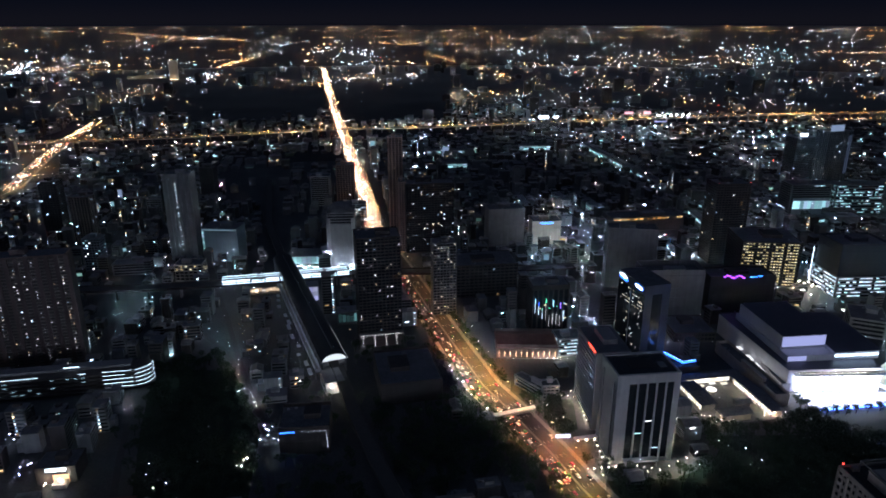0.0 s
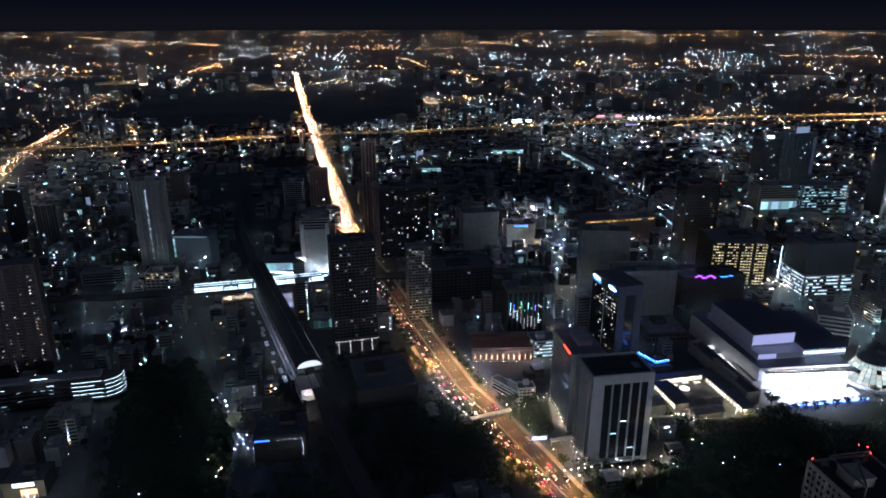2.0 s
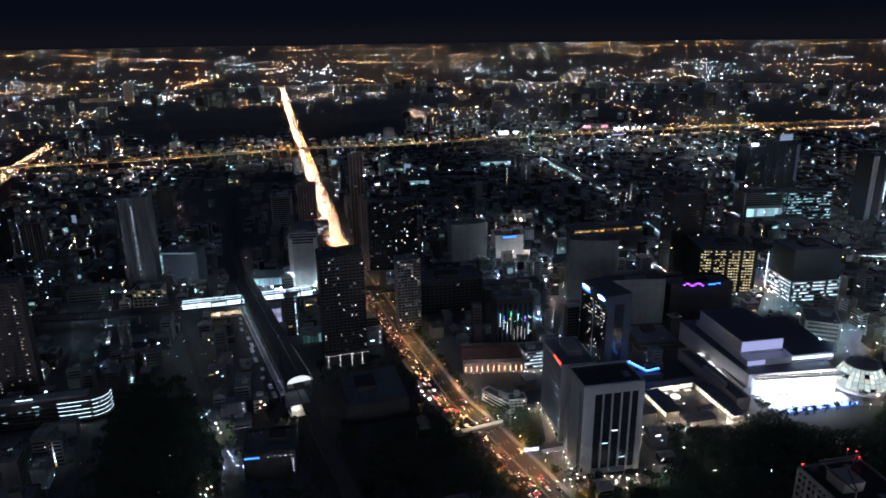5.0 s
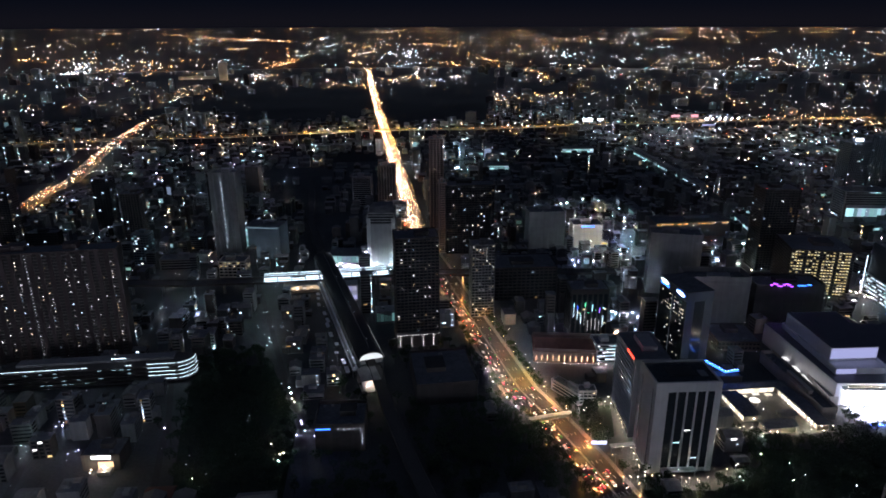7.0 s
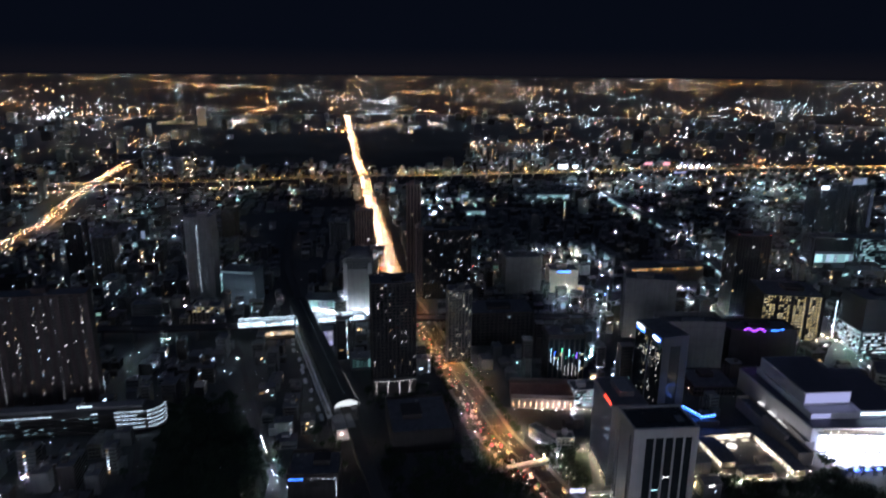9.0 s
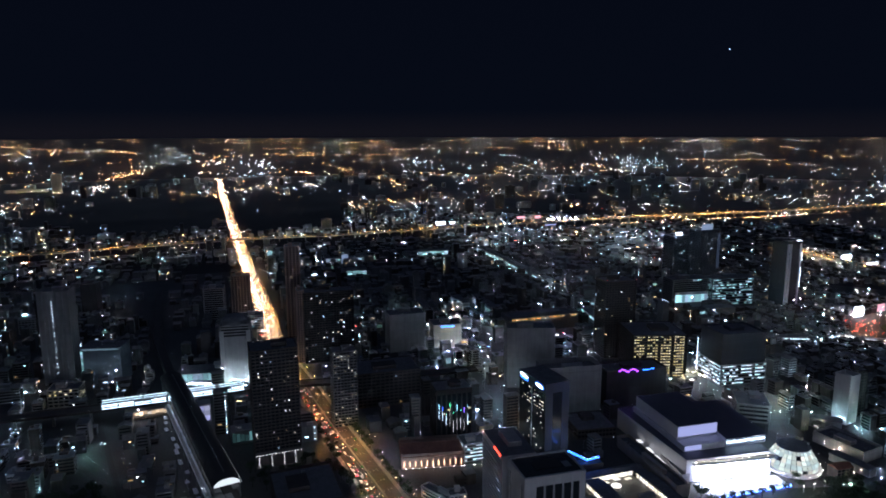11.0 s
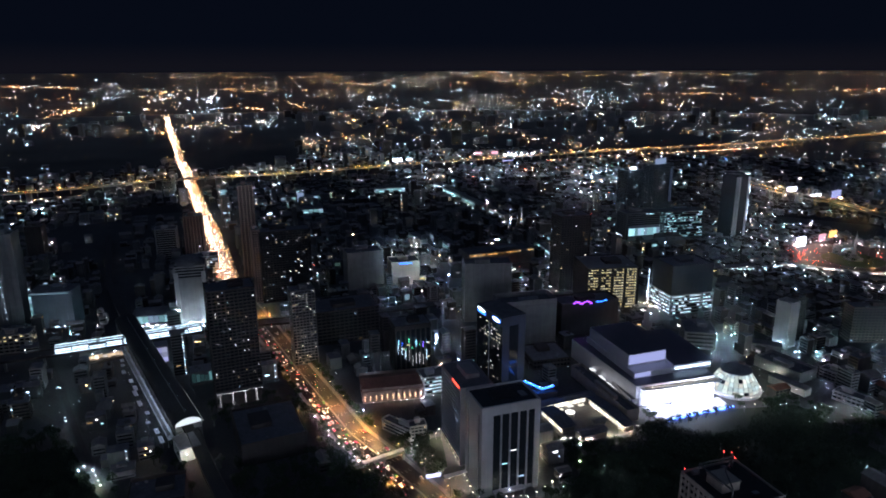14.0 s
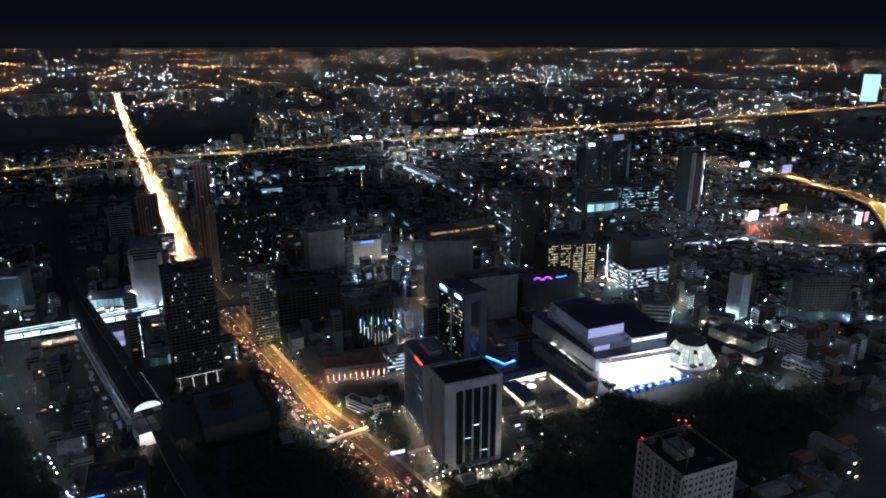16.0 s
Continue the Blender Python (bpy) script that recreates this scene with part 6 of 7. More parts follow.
kits = [house_kit(k) for k in range(10)]
placed = []
cells = [(gx, gy) for gx in range(-60, 75) for gy in range(9, 60)]
rnd.shuffle(cells)
cells.sort(key=lambda c: c[1] * 21 // 150)
things_made = 0
# galleries collects glowing panels that paint floodlight onto house walls
blocks, block_roofs, sparks, galleries = {i: Solid() for i in range(3)}, Solid(), Solid(), Solid()
gables, dark_rows = Solid(), Solid()
for gx, gy in cells:
    x0, y0 = gx * 21 + rnd.uniform(-4, 4), gy * 21 + rnd.uniform(-4, 4)
    a = math.radians(9)
    x, y = x0 * math.cos(a) - y0 * math.sin(a), x0 * math.sin(a) + y0 * math.cos(a)
    if abs(math.atan2(x, y)) > 0.92 or math.hypot(x, y) < 230 or in_dark(x, y) or rnd.random() < 0.12:
        continue
    k = rnd.randrange(10)
    e, r = kits[k]
    if not free(x, y, r * 0.8):
        continue
    rot = 9 + rnd.choice([0, 0, 90, 180, -90]) + rnd.uniform(-3, 3)
    if things_made < 172:
        copy_thing(e, pose(x, y, 0, 0, 0, rot))
        things_made += 1
    else:
        w, d, h = rnd.uniform(8, 17), rnd.uniform(7, 13), rnd.choice([6, 8, 9.5, 12, 13, 16, 22])
        if rnd.random() < 0.02:
            h = rnd.uniform(26, 48)
        if near_path(SIDE_ROAD, x, y) < 90:
            h = min(h, 8)
        if 560 < x < 1200 and 600 < y < 1250:
            h = min(h, 9.5)
        turn = pose(x, y, 0, 0, 0, 9 + rnd.choice([0, 90, 180, 270]) + rnd.uniform(-4, 4))
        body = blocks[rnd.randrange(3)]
        put_box(body, turn, -w / 2, w / 2, -d / 2, d / 2, 0.05, h)
        pick = rnd.random()
        if pick < 0.3:
            k = len(gables.v)
            gables.gable(-w / 2, w / 2, -d / 2, d / 2, h, h + d * rnd.uniform(0.15, 0.3))
            gables.v[k:] = [tuple(turn @ Vector(v)) for v in gables.v[k:]]
        else:
            put_box(block_roofs, turn, -w / 2 - 0.3, w / 2 + 0.3, -d / 2 - 0.3, d / 2 + 0.3, h, h + 0.5)
            if pick < 0.7:
                put_box(body, turn, -w / 4, w * rnd.uniform(0, 0.2), 0, d / 3, h + 0.5, h + 3)
            if pick > 0.55:
                put_box(gables, turn, w * 0.1, w * 0.42, -d * 0.4, -d * 0.05, h + 0.5, h + rnd.uniform(0.9, 2.2))
        if pick > 0.6:
            put_box(body, turn, w / 2, w / 2 + rnd.uniform(3, 7), -d / 2 + 1, d / 2 - rnd.uniform(1, 3), 0.05, h * rnd.uniform(0.35, 0.7))
        if y < 900:
            for jj in range(int(h / 3.1)):
                put_box(dark_rows, turn, -w / 2 + 0.6, w / 2 - 0.6, -d / 2 - 0.06, -d / 2 + 0.02, jj * 3.1 + 1.0, jj * 3.1 + 2.3)
                put_box(dark_rows, turn, w / 2 - 0.02, w / 2 + 0.06, -d / 2 + 1, d / 2 - 1, jj * 3.1 + 1.0, jj * 3.1 + 2.3)
        front = turn if (turn @ Vector((0, -1, 0)) - turn.translation).y < 0.2 else turn @ pose(0, 0, 0, 0, 0, 180)
        if in_dim(x, y):
            placed.append((x, y, r))
            continue
        if h > 7 and rnd.random() < (0.34 if x < 0 else 0.12):
            q = rnd.uniform(-w / 2.6, w / 2.6)
            for jj in range(int(h / 3)):
                put_box(sparks, front, q - 0.5, q + 0.5, -d / 2 - 0.15, -d / 2 - 0.02, jj * 3 + 1.6, jj * 3 + 2.5)
        if rnd.random() < 0.1:
            lo_z = rnd.choice([0.5, h * 0.5])
            put_box(galleries, front, -w * rnd.uniform(0.2, 0.46), w * rnd.uniform(0.2, 0.46), -d / 2 - 0.2, -d / 2 - 0.03, lo_z, lo_z + h * rnd.uniform(0.2, 0.45))
        for _ in range(rnd.choice([0, 0, 1, 2, 3] if x < 0 else [0, 0, 0, 1, 1, 2])):
            q, zz, ww = rnd.uniform(-w / 2.6, w / 2.6), rnd.uniform(2, h - 1), rnd.choice([0.5, 0.7, 0.9, 2.0])
            put_box(sparks, front, q - ww, q + ww, -d / 2 - 0.15, -d / 2 - 0.02, zz - 0.5, zz + 0.5)
    placed.append((x, y, r))
# the same low town farther out
for gx in range(-80, 90):
    for gy in range(40, 90):
        x, y = gx * 27 + rnd.uniform(-6, 6), gy * 27 + rnd.uniform(-6, 6)
        x, y = x * math.cos(0.157) - y * math.sin(0.157), x * math.sin(0.157) + y * math.cos(0.157)
        dist = math.hypot(x, y)
        if not 1290 < dist < 2420 or abs(math.atan2(x, y)) > 0.92 or rnd.random() < 0.1 or in_dark(x, y) or near_path(EXPRESS, x, y) < 84 or near_path(SIDE_ROAD, x, y) < 62 or not free(x, y, 9):
            continue
        dim = in_dim(x, y)
        w, d, h = rnd.uniform(9, 24), rnd.uniform(8, 15), rnd.choice([5, 6, 7, 8, 9, 12, 15]) if dim or rnd.random() < 0.94 or x > 500 else rnd.uniform(22, 45)
        turn = pose(x, y, 0, 0, 0, 9 + rnd.choice([0, 90]) + rnd.uniform(-5, 5))
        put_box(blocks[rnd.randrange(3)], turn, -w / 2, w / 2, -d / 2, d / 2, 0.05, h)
        if rnd.random() < 0.5:
            put_box(block_roofs, turn, -w / 2 - 0.3, w / 2 + 0.3, -d / 2 - 0.3, d / 2 + 0.3, h, h + 0.5)
        else:
            k = len(gables.v)
            gables.gable(-w / 2, w / 2, -d / 2, d / 2, h, h + d * rnd.uniform(0.15, 0.3))
            gables.v[k:] = [tuple(turn @ Vector(v)) for v in gables.v[k:]]
        if dim:
            continue
        front = turn if (turn @ Vector((0, -1, 0)) - turn.translation).y < -0.5 else turn @ pose(0, 0, 0, 0, 0, 180)
        if h > 20:
            q = rnd.uniform(-w / 3, w / 3)
            for j in range(int(h / 3.2)):
                if rnd.random() < 0.8:
                    put_box(sparks, front, q - 0.6, q + 0.6, -d / 2 - 0.15, -d / 2 - 0.02, j * 3.2 + 1.6, j * 3.2 + 2.5)
        if rnd.random() < 0.09:
            put_box(galleries, front, -w * rnd.uniform(0.2, 0.46), w * rnd.uniform(0.2, 0.46), -d / 2 - 0.2, -d / 2 - 0.03, 1.0, h * rnd.uniform(0.4, 0.8))
        for _ in range(rnd.choice([0, 0, 0, 1, 1, 2])):
            q, zz, ww = rnd.uniform(-w / 2.6, w / 2.6), rnd.uniform(2, h - 1), rnd.choice([0.6, 0.9, 2.5, 4])
            put_box(sparks, front, q - ww, q + ww, -d / 2 - 0.15, -d / 2 - 0.02, zz - 0.6, zz + 0.6)
for i, m in enumerate((weathered, deep_brown, faded)):
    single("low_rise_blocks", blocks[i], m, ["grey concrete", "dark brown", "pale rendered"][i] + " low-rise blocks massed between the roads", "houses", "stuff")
single("low_rise_tin_roofs", gables, tin, "rusty tin roofs and sheds of the low-rise blocks", "roofs", "stuff")
single("low_rise_windows", dark_rows, glass_dark, "dark window rows of the low-rise blocks", "windows", "stuff")
single("low_rise_roofs", block_roofs, roofing, "dark flat roofs of the low-rise blocks", "roofs", "stuff")
# wall light of the low town, painted as dim tinted emission
single("lit_galleries", galleries, glow("house_light_glow", [(0.5, 0.85, 0.9, 5), (0.6, 0.75, 1.0, 4), (1.0, 0.8, 0.55, 3), (0.5, 0.9, 0.7, 1)], 0.03, 0.5, power=2.2), "dim glowing panels that paint light on walls of the low-rise blocks", "windows", "stuff")
single("lit_house_windows", sparks, win_stuff, "small lit windows of the low-rise blocks", "windows", "stuff")

# long low buildings with lit window bands
def lit_hall(x0, y0, x1, y1, d, h, mat, label):
    w, rot = math.hypot(x1 - x0, y1 - y0), math.degrees(math.atan2(y1 - y0, x1 - x0))
    cx, cy = corner(x0, y0, rot, w, d)
    FOOT.append((cx, cy, min(w, 30) / 2))
    e = thing("lit_hall", cx, cy, 0, rot, label, "building", "lit halls")
    part("wall", Solid().box(-w / 2, w / 2, -d / 2, d / 2, 0.05, h), pale, e)
    part("roof", Solid().box(-w / 2 - 0.5, w / 2 + 0.5, -d / 2 - 0.5, d / 2 + 0.5, h, h + 0.6), roofing, e)
    n = max(3, int(w / 9))
    for j in range(max(1, int(h / 5))):
        wm = Solid().box(-w / n * 0.44, w / n * 0.44, -0.1, 0.06, -1.5, 1.5).mesh("window", mat)
        for i in range(n):
            if (i * 7 + j * 3) % 7:
                part("window", wm, mat, e).matrix_basis = pose(-w / 2 + (i + 0.5) * w / n, -d / 2 - 0.05, 2.8 + j * 4.2)
    return e


for row in ((181, 1582, 254, 1585, 16, 16), (-37, 1542, 54, 1547, 18, 12), (-9, 1380, 50, 1384, 16, 16), (30, 1221, 114, 1240, 14, 9), (188, 1138, 199, 1083, 14, 14), (227, 1140, 239, 1048, 14, 14), (124, 1123, 134, 1042, 12, 12),
            (335, 1634, 365, 1437, 14, 14), (366, 1430, 394, 1241, 14, 14), (391, 1034, 389, 946, 12, 10), (548, 975, 613, 996, 16, 12), (599, 835, 666, 838, 14, 9), (583, 862, 607, 855, 12, 8), (646, 1073, 708, 1078, 16, 16),
            (460, 595, 495, 569, 12, 9), (820, 1673, 838, 1601, 14, 12)):
    lit_hall(*row, win_teal, "long low building with bluish lit galleries")
for row in ((131, 905, 172, 893, 14, 12), (440, 517, 452, 482, 10, 7), (567, 525, 608, 537, 10, 7)):
    lit_hall(*row, win_yellow, "low building with warm lit windows")

# mid-rise towers scattered farther off
far_t, far_w, far_win = Solid(), Solid(), Solid()
for _ in range(420):
    dist, az = math.sqrt(rnd.uniform(1150 ** 2, 4500 ** 2)), rnd.uniform(-0.95, 0.95)
    x, y = dist * math.sin(az), dist * math.cos(az)
    if in_dark(x, y) or near_path(AVENUE, x, y) < 45 or near_path(EXPRESS, x, y) < 95 or near_path(EXPRESS_2, x, y) < 50 or near_path(SIDE_ROAD, x, y) < 80:
        continue
    w, d, h = rnd.uniform(16, 46), rnd.uniform(14, 24), rnd.choice([14, 16, 18, 20, 22, 25, 30, 40, 55])
    if 1500 < y < 1900 and h > 22 or 600 < x < 1400 and y < 1500:
        h = min(h, 16)
    (far_t if rnd.random() < 0.5 else far_w).box(x - w / 2, x + w / 2, y - d / 2, y + d / 2, 0.05, h).box(x - w / 6, x + w / 6, y - d / 6, y + d / 6, h, h + 3)
    for _ in range(rnd.choice([0, 1, 2, 4, 7])):
        q, zz = rnd.uniform(-w / 2.2, w / 2.2), rnd.uniform(3, h)
        far_win.box(x + q - 1.2, x + q + 1.2, y - d / 2 - 0.2, y - d / 2 - 0.03, zz - 0.7, zz + 0.7)
single("far_blocks", far_t, tan_dark, "dark distant city blocks", "houses", "stuff")
single("far_blocks", far_w, concrete, "grey distant city blocks", "houses", "stuff")
single("far_lit_windows", far_win, win_stuff, "lit windows of distant blocks", "windows", "stuff")


def tree_kit(k):
    r = random.Random(100 + k)
    e = thing("tree", 0, 0, -900, 0, "dark broad-crowned city tree", "tree", "trees")
    s = Solid().lathe(0, 0, [(0.35, 0), (0.25, 2.5), (0.12, 5)], 7)
    for i in range(3):
        a, kk = i * 2.1 + r.random(), len(s.v)
        s.v += [(0.12, 0, 2.6), (-0.1, 0.1, 2.6), (0, -0.12, 2.6), (2.0 * math.cos(a), 2.0 * math.sin(a), 5.6)]
        s.f += [(kk, kk + 1, kk + 2), (kk, kk + 3, kk + 1), (kk + 1, kk + 3, kk + 2), (kk + 2, kk + 3, kk)]
    part("trunk", s, bark, e, "brown trunk with limbs")
    c = Solid()
    for _ in range(26):
        bx, by, bz = r.gauss(0, 1.7), r.gauss(0, 1.7), r.gauss(6, 1.3)
        for _ in range(16):
            x, y, z = bx + r.gauss(0, 0.6), by + r.gauss(0, 0.6), bz + r.gauss(0, 0.45)
            p = [Vector((r.gauss(0, 0.5), r.gauss(0, 0.5), r.gauss(0, 0.3))) for _ in range(3)]
            kk = len(c.v)
            c.v += [(x + q.x, y + q.y, z + q.z) for q in p]
            c.f.append((kk, kk + 1, kk + 2))
    part("crown", c, leaf, e, "loose dark green crown")
    return e


trees = [tree_kit(k) for k in range(4)]
made = 0
for a, b, r in DARK:
    if b > 760:
        continue
    for _ in range(int(r * 0.12)):
        q, s = rnd.uniform(0, 6.283), r * math.sqrt(rnd.random())
        x, y = a + s * math.cos(q), b + s * math.sin(q)
        if free(x, y, 4):
            put(trees[made % 4], x, y, rnd.uniform(0, 360))
            made += 1
for sgn in (-1, 1):
    for x, y, dx, dy in along(AVENUE[2:11], 11, 4):
        if rnd.random() < 0.6:
            put(trees[made % 4], x + dy * sgn * 17.6, y - dx * sgn * 17.6, rnd.uniform(0, 360), 0.27)
            made += 1

for x, y in ((293, 466), (297, 460), (305, 463), (313, 465), (290, 474), (291, 482), (296, 477), (322, 465), (331, 467), (341, 468), (352, 470), (366, 472), (380, 476), (386, 488)):
    put(trees[made % 4], x, y, rnd.uniform(0, 360))
    made += 1
for x, y in ((737, 884), (729, 893), (722, 888), (733, 901), (716, 897), (845, 862), (862, 880), (838, 843), (870, 846), (850, 890)):
    put(trees[made % 4], x, y, rnd.uniform(0, 360), 0.3)
    made += 1
canopy = Solid()
for a, b, r in DARK:
    if b > 760:
        continue
    for _ in range(int(r * 3.0)):
        q, s = rnd.uniform(0, 6.283), r * math.sqrt(rnd.random())
        x, y = a + s * math.cos(q), b + s * math.sin(q)
        if not free(x, y, 3):
            continue
        size, top = rnd.uniform(2.2, 4.2), rnd.uniform(5, 9)
        canopy.lathe(x, y, [(0.3, 0), (0.2, top * 0.7)], 5)
        for _ in range(200):
            p = Vector((rnd.gauss(0, 1), rnd.gauss(0, 1), rnd.gauss(0, 0.6))).normalized() * size * rnd.uniform(0.5, 1.0)
            px, py, pz = x + p.x, y + p.y, top + p.z * 0.8
            kk = len(canopy.v)
            canopy.v += [(px + rnd.gauss(0, 0.5), py + rnd.gauss(0, 0.5), pz + rnd.gauss(0, 0.3)) for _ in range(3)]
            canopy.f.append((kk, kk + 1, kk + 2))
for off0, off1, lo, hi, n in ((-44, -20, 330, 500, 120), (20, 40, 300, 392, 60), (19, 30, 425, 480, 24)):
    stretch = [(x, y, dx, dy) for x, y, dx, dy in along(AVENUE, 2) if lo < y < hi]
    for _ in range(n):
        x, y, dx, dy = rnd.choice(stretch)
        o = rnd.uniform(off0, off1)
        x, y = x + dy * o, y - dx * o
        if any((x - a) ** 2 + (y - b) ** 2 < c * c for a, b, c in FOOT):
            continue
        size, top = rnd.uniform(2.4, 4.2), rnd.uniform(6, 9.5)
        canopy.lathe(x, y, [(0.3, 0), (0.2, top * 0.7)], 5)
        for _ in range(200):
            p = Vector((rnd.gauss(0, 1), rnd.gauss(0, 1), rnd.gauss(0, 0.6))).normalized() * size * rnd.uniform(0.5, 1.0)
            kk = len(canopy.v)
            canopy.v += [(x + p.x + rnd.gauss(0, 0.4), y + p.y + rnd.gauss(0, 0.5), top + p.z * 0.8 + rnd.gauss(0, 0.3)) for _ in range(3)]
            canopy.f.append((kk, kk + 1, kk + 2))
belt = [(196, 458), (262, 452), (300, 462), (330, 474), (392, 474), (430, 440), (400, 380), (250, 400), (196, 425)]
for _ in range(620):
    x, y = rnd.uniform(190, 440), rnd.uniform(380, 476)
    if not in_poly(belt, x, y) or any((x - a) ** 2 + (y - b) ** 2 < c * c for a, b, c in FOOT):
        continue
    size, top = rnd.uniform(2.4, 4.4), rnd.uniform(5.5, 9)
    canopy.lathe(x, y, [(0.3, 0), (0.2, top * 0.7)], 5)
    for _ in range(150):
        p = Vector((rnd.gauss(0, 1), rnd.gauss(0, 1), rnd.gauss(0, 0.6))).normalized() * size * rnd.uniform(0.5, 1.0)
        kk = len(canopy.v)
        canopy.v += [(x + p.x + rnd.gauss(0, 0.5), y + p.y + rnd.gauss(0, 0.5), top + p.z * 0.8 + rnd.gauss(0, 0.3)) for _ in range(3)]
        canopy.f.append((kk, kk + 1, kk + 2))
single("wood", canopy, leaf, "dense dark trees of the unlit gardens", "trees", "stuff")

# ---------------------------------------------------------------- traffic
def car_kit(k):
    e = thing("car", 0, 0, -900, 0, ["white", "silver", "black", "pink", "green and yellow"][k] + " car in the evening traffic", "car", "cars on the avenue")
    s = Solid()
    prof = [(-2.2, 0.35), (2.15, 0.35), (2.2, 0.7), (1.2, 0.9), (0.55, 1.42), (-1.2, 1.42), (-1.9, 0.95), (-2.2, 0.9)]
    kk = len(s.v)
    s.v += [(-0.86, y, z) for y, z in prof] + [(0.86, y, z) for y, z in prof]
    n = len(prof)
    s.f += [tuple(range(n)), tuple(range(2 * n - 1, n - 1, -1))] + [(i, (i + 1) % n, n + (i + 1) % n, n + i) for i in range(n)]
    part("body", s, car_paints[k], e)
    part("windscreen", Solid().prism([(-0.7, 0.62), (0.7, 0.62), (0.7, 1.12), (-0.7, 1.12)], 1.0, 1.3), glass_dark, e)
    wm = Solid()
    wm.v = [(xx, 0.32 * math.cos(a * 0.6283), 0.32 * math.sin(a * 0.6283)) for xx in (-0.1, 0.1) for a in range(10)]
    wm.f = [tuple(range(9, -1, -1)), tuple(range(10, 20))] + [(i, (i + 1) % 10, 10 + (i + 1) % 10, 10 + i) for i in range(10)]
    me = wm.mesh("wheel", rubber)
    for wx in (-0.82, 0.82):
        for wy in (-1.4, 1.4):
            part("wheel", me, rubber, e).matrix_basis = pose(wx, wy, 0.32)
    for wx in (-0.6, 0.6):
        part("headlight", Solid().gem(wx, 2.25, 0.72, 0.16), head_glow, e, "glowing headlight")
        part("tail_light", Solid().gem(wx, -2.25, 0.85, 0.16), tail_glow, e, "glowing red tail light")
    return e


cars = [car_kit(k) for k in range(5)]
n_cars = 0
for off, away, keep in ((-10.8, True, 0.8), (-7.4, False, 0.75), (-4.1, True, 0.75), (-1.6, False, 0.3), (4, False, 0.22), (7.3, False, 0.16), (10.6, False, 0.12)):
    for x, y, dx, dy in along(AVENUE[2:12], 12.2, rnd.uniform(0, 8)):
        if y > 800 or rnd.random() > keep:
            continue
        j = rnd.uniform(-2, 2)
        put(cars[rnd.choice([0, 0, 1, 1, 2, 2, 3, 4])], x + dy * off + dx * j, y - dx * off + dy * j, math.degrees(math.atan2(-dx, dy)) + (0 if away else 180), 0.13)
        n_cars += 1

# ---------------------------------------------------------------- lights without number
lamps, red_stream = Solid(), Solid()
for _ in range(70):
    u, v = rnd.random(), rnd.random()
    x, y = 741 + 52 * u + 34 * v + 20 * u * v, 876 + 60 * u - 23 * v + 8 * u * v
    red_stream.gem(x, y, 1.2, rnd.uniform(0.25, 0.5))
for path, step, side_w in ((FRONTAGE[0], 13, 9), (FRONTAGE[1], 11, 9), (AVENUE[11:], 7, 12), (AVENUE[11:15], 9, 12), (AVENUE[11:14], 9, 13), (SIDE_ROAD, 14, 13), (SIDE_ROAD, 22, 18), (AVENUE[11:14], 5, 13)):
    for x, y, dx, dy in along(path, step):
        dist = math.hypot(x, y)
        if rnd.random() > (1250 / dist) ** 1.0:
            continue
        for _ in range(5):
            o = rnd.gauss(-side_w * 0.3, side_w * 0.36 * min(1, (1500 / dist) ** 0.7))
            lamps.gem(x + dy * o, y - dx * o, 1.2, 0.0003 * dist * rnd.uniform(0.5, 1.4))
        if rnd.random() < 0.7:
            o = rnd.uniform(4, side_w)
            lamps.gem(x + dy * o, y - dx * o, 1.2, 0.0004 * dist)
for a in range(84):
    q, r = rnd.uniform(0, 6.283), rnd.uniform(50, 90)
    (red_stream if a % 3 else lamps).gem(CIRCLE[0] + r * math.cos(q), CIRCLE[1] + r * math.sin(q), 1.2, rnd.uniform(0.25, 0.5))
single("circling_traffic", red_stream, glow("tail_lamp_stream", [(1.0, 0.1, 0.05, 5), (1.0, 0.3, 0.15, 3)], 3, 16, sampled=True), "slow red tail-lights on the roundabout", "lights", "stuff")
single("distant_traffic", lamps, traffic_glow, "stream of headlights and tail-lights far down the avenue", "lights", "stuff")

amber, heads = Solid(), Solid()
for path, step in ((AVENUE[11:], 26), (EXPRESS, 8), (EXPRESS_2, 8)):
    for x, y, dx, dy in along(path, step):
        for sgn in (-1, 1):
            dist = math.hypot(x, y)
            if path[0][0] == -96 and rnd.random() > 1500 / dist:
                continue
            (amber if path[0][0] == -96 else heads).gem(x + dy * sgn * 13, y - dx * sgn * 13, 10 if path[0][0] == -96 else 14.4, (0.00036 if path[0][0] == -96 else 0.0002) * dist)
single("expressway_lamp_heads", heads, express_glow, "close rows of amber lamps along the expressway edges", "lights", "stuff")
single("distant_street_lamps", amber, amber_glow, "rows of amber lamps along the far avenue", "lights", "stuff")


def rim_at(a, el):
    """The place on the backdrop in the direction a (radians from ahead, to the right), el degrees under the level."""
    s = math.tan(math.radians(el))
    z = (300 - 4687 * s) / (1 + 0.7 * s)
    r = 4687 + 0.7 * z
    return r * math.sin(a), r * math.cos(a), z


TONES = ("amber", "cool", "mixed")
far_lamps = {k: Solid() for k in TONES}
rim_lamps = {k: Solid() for k in TONES}


def size_of(mid):
    return min(0.0007, 0.76 * mid * math.exp(rnd.gauss(0, 0.42)))


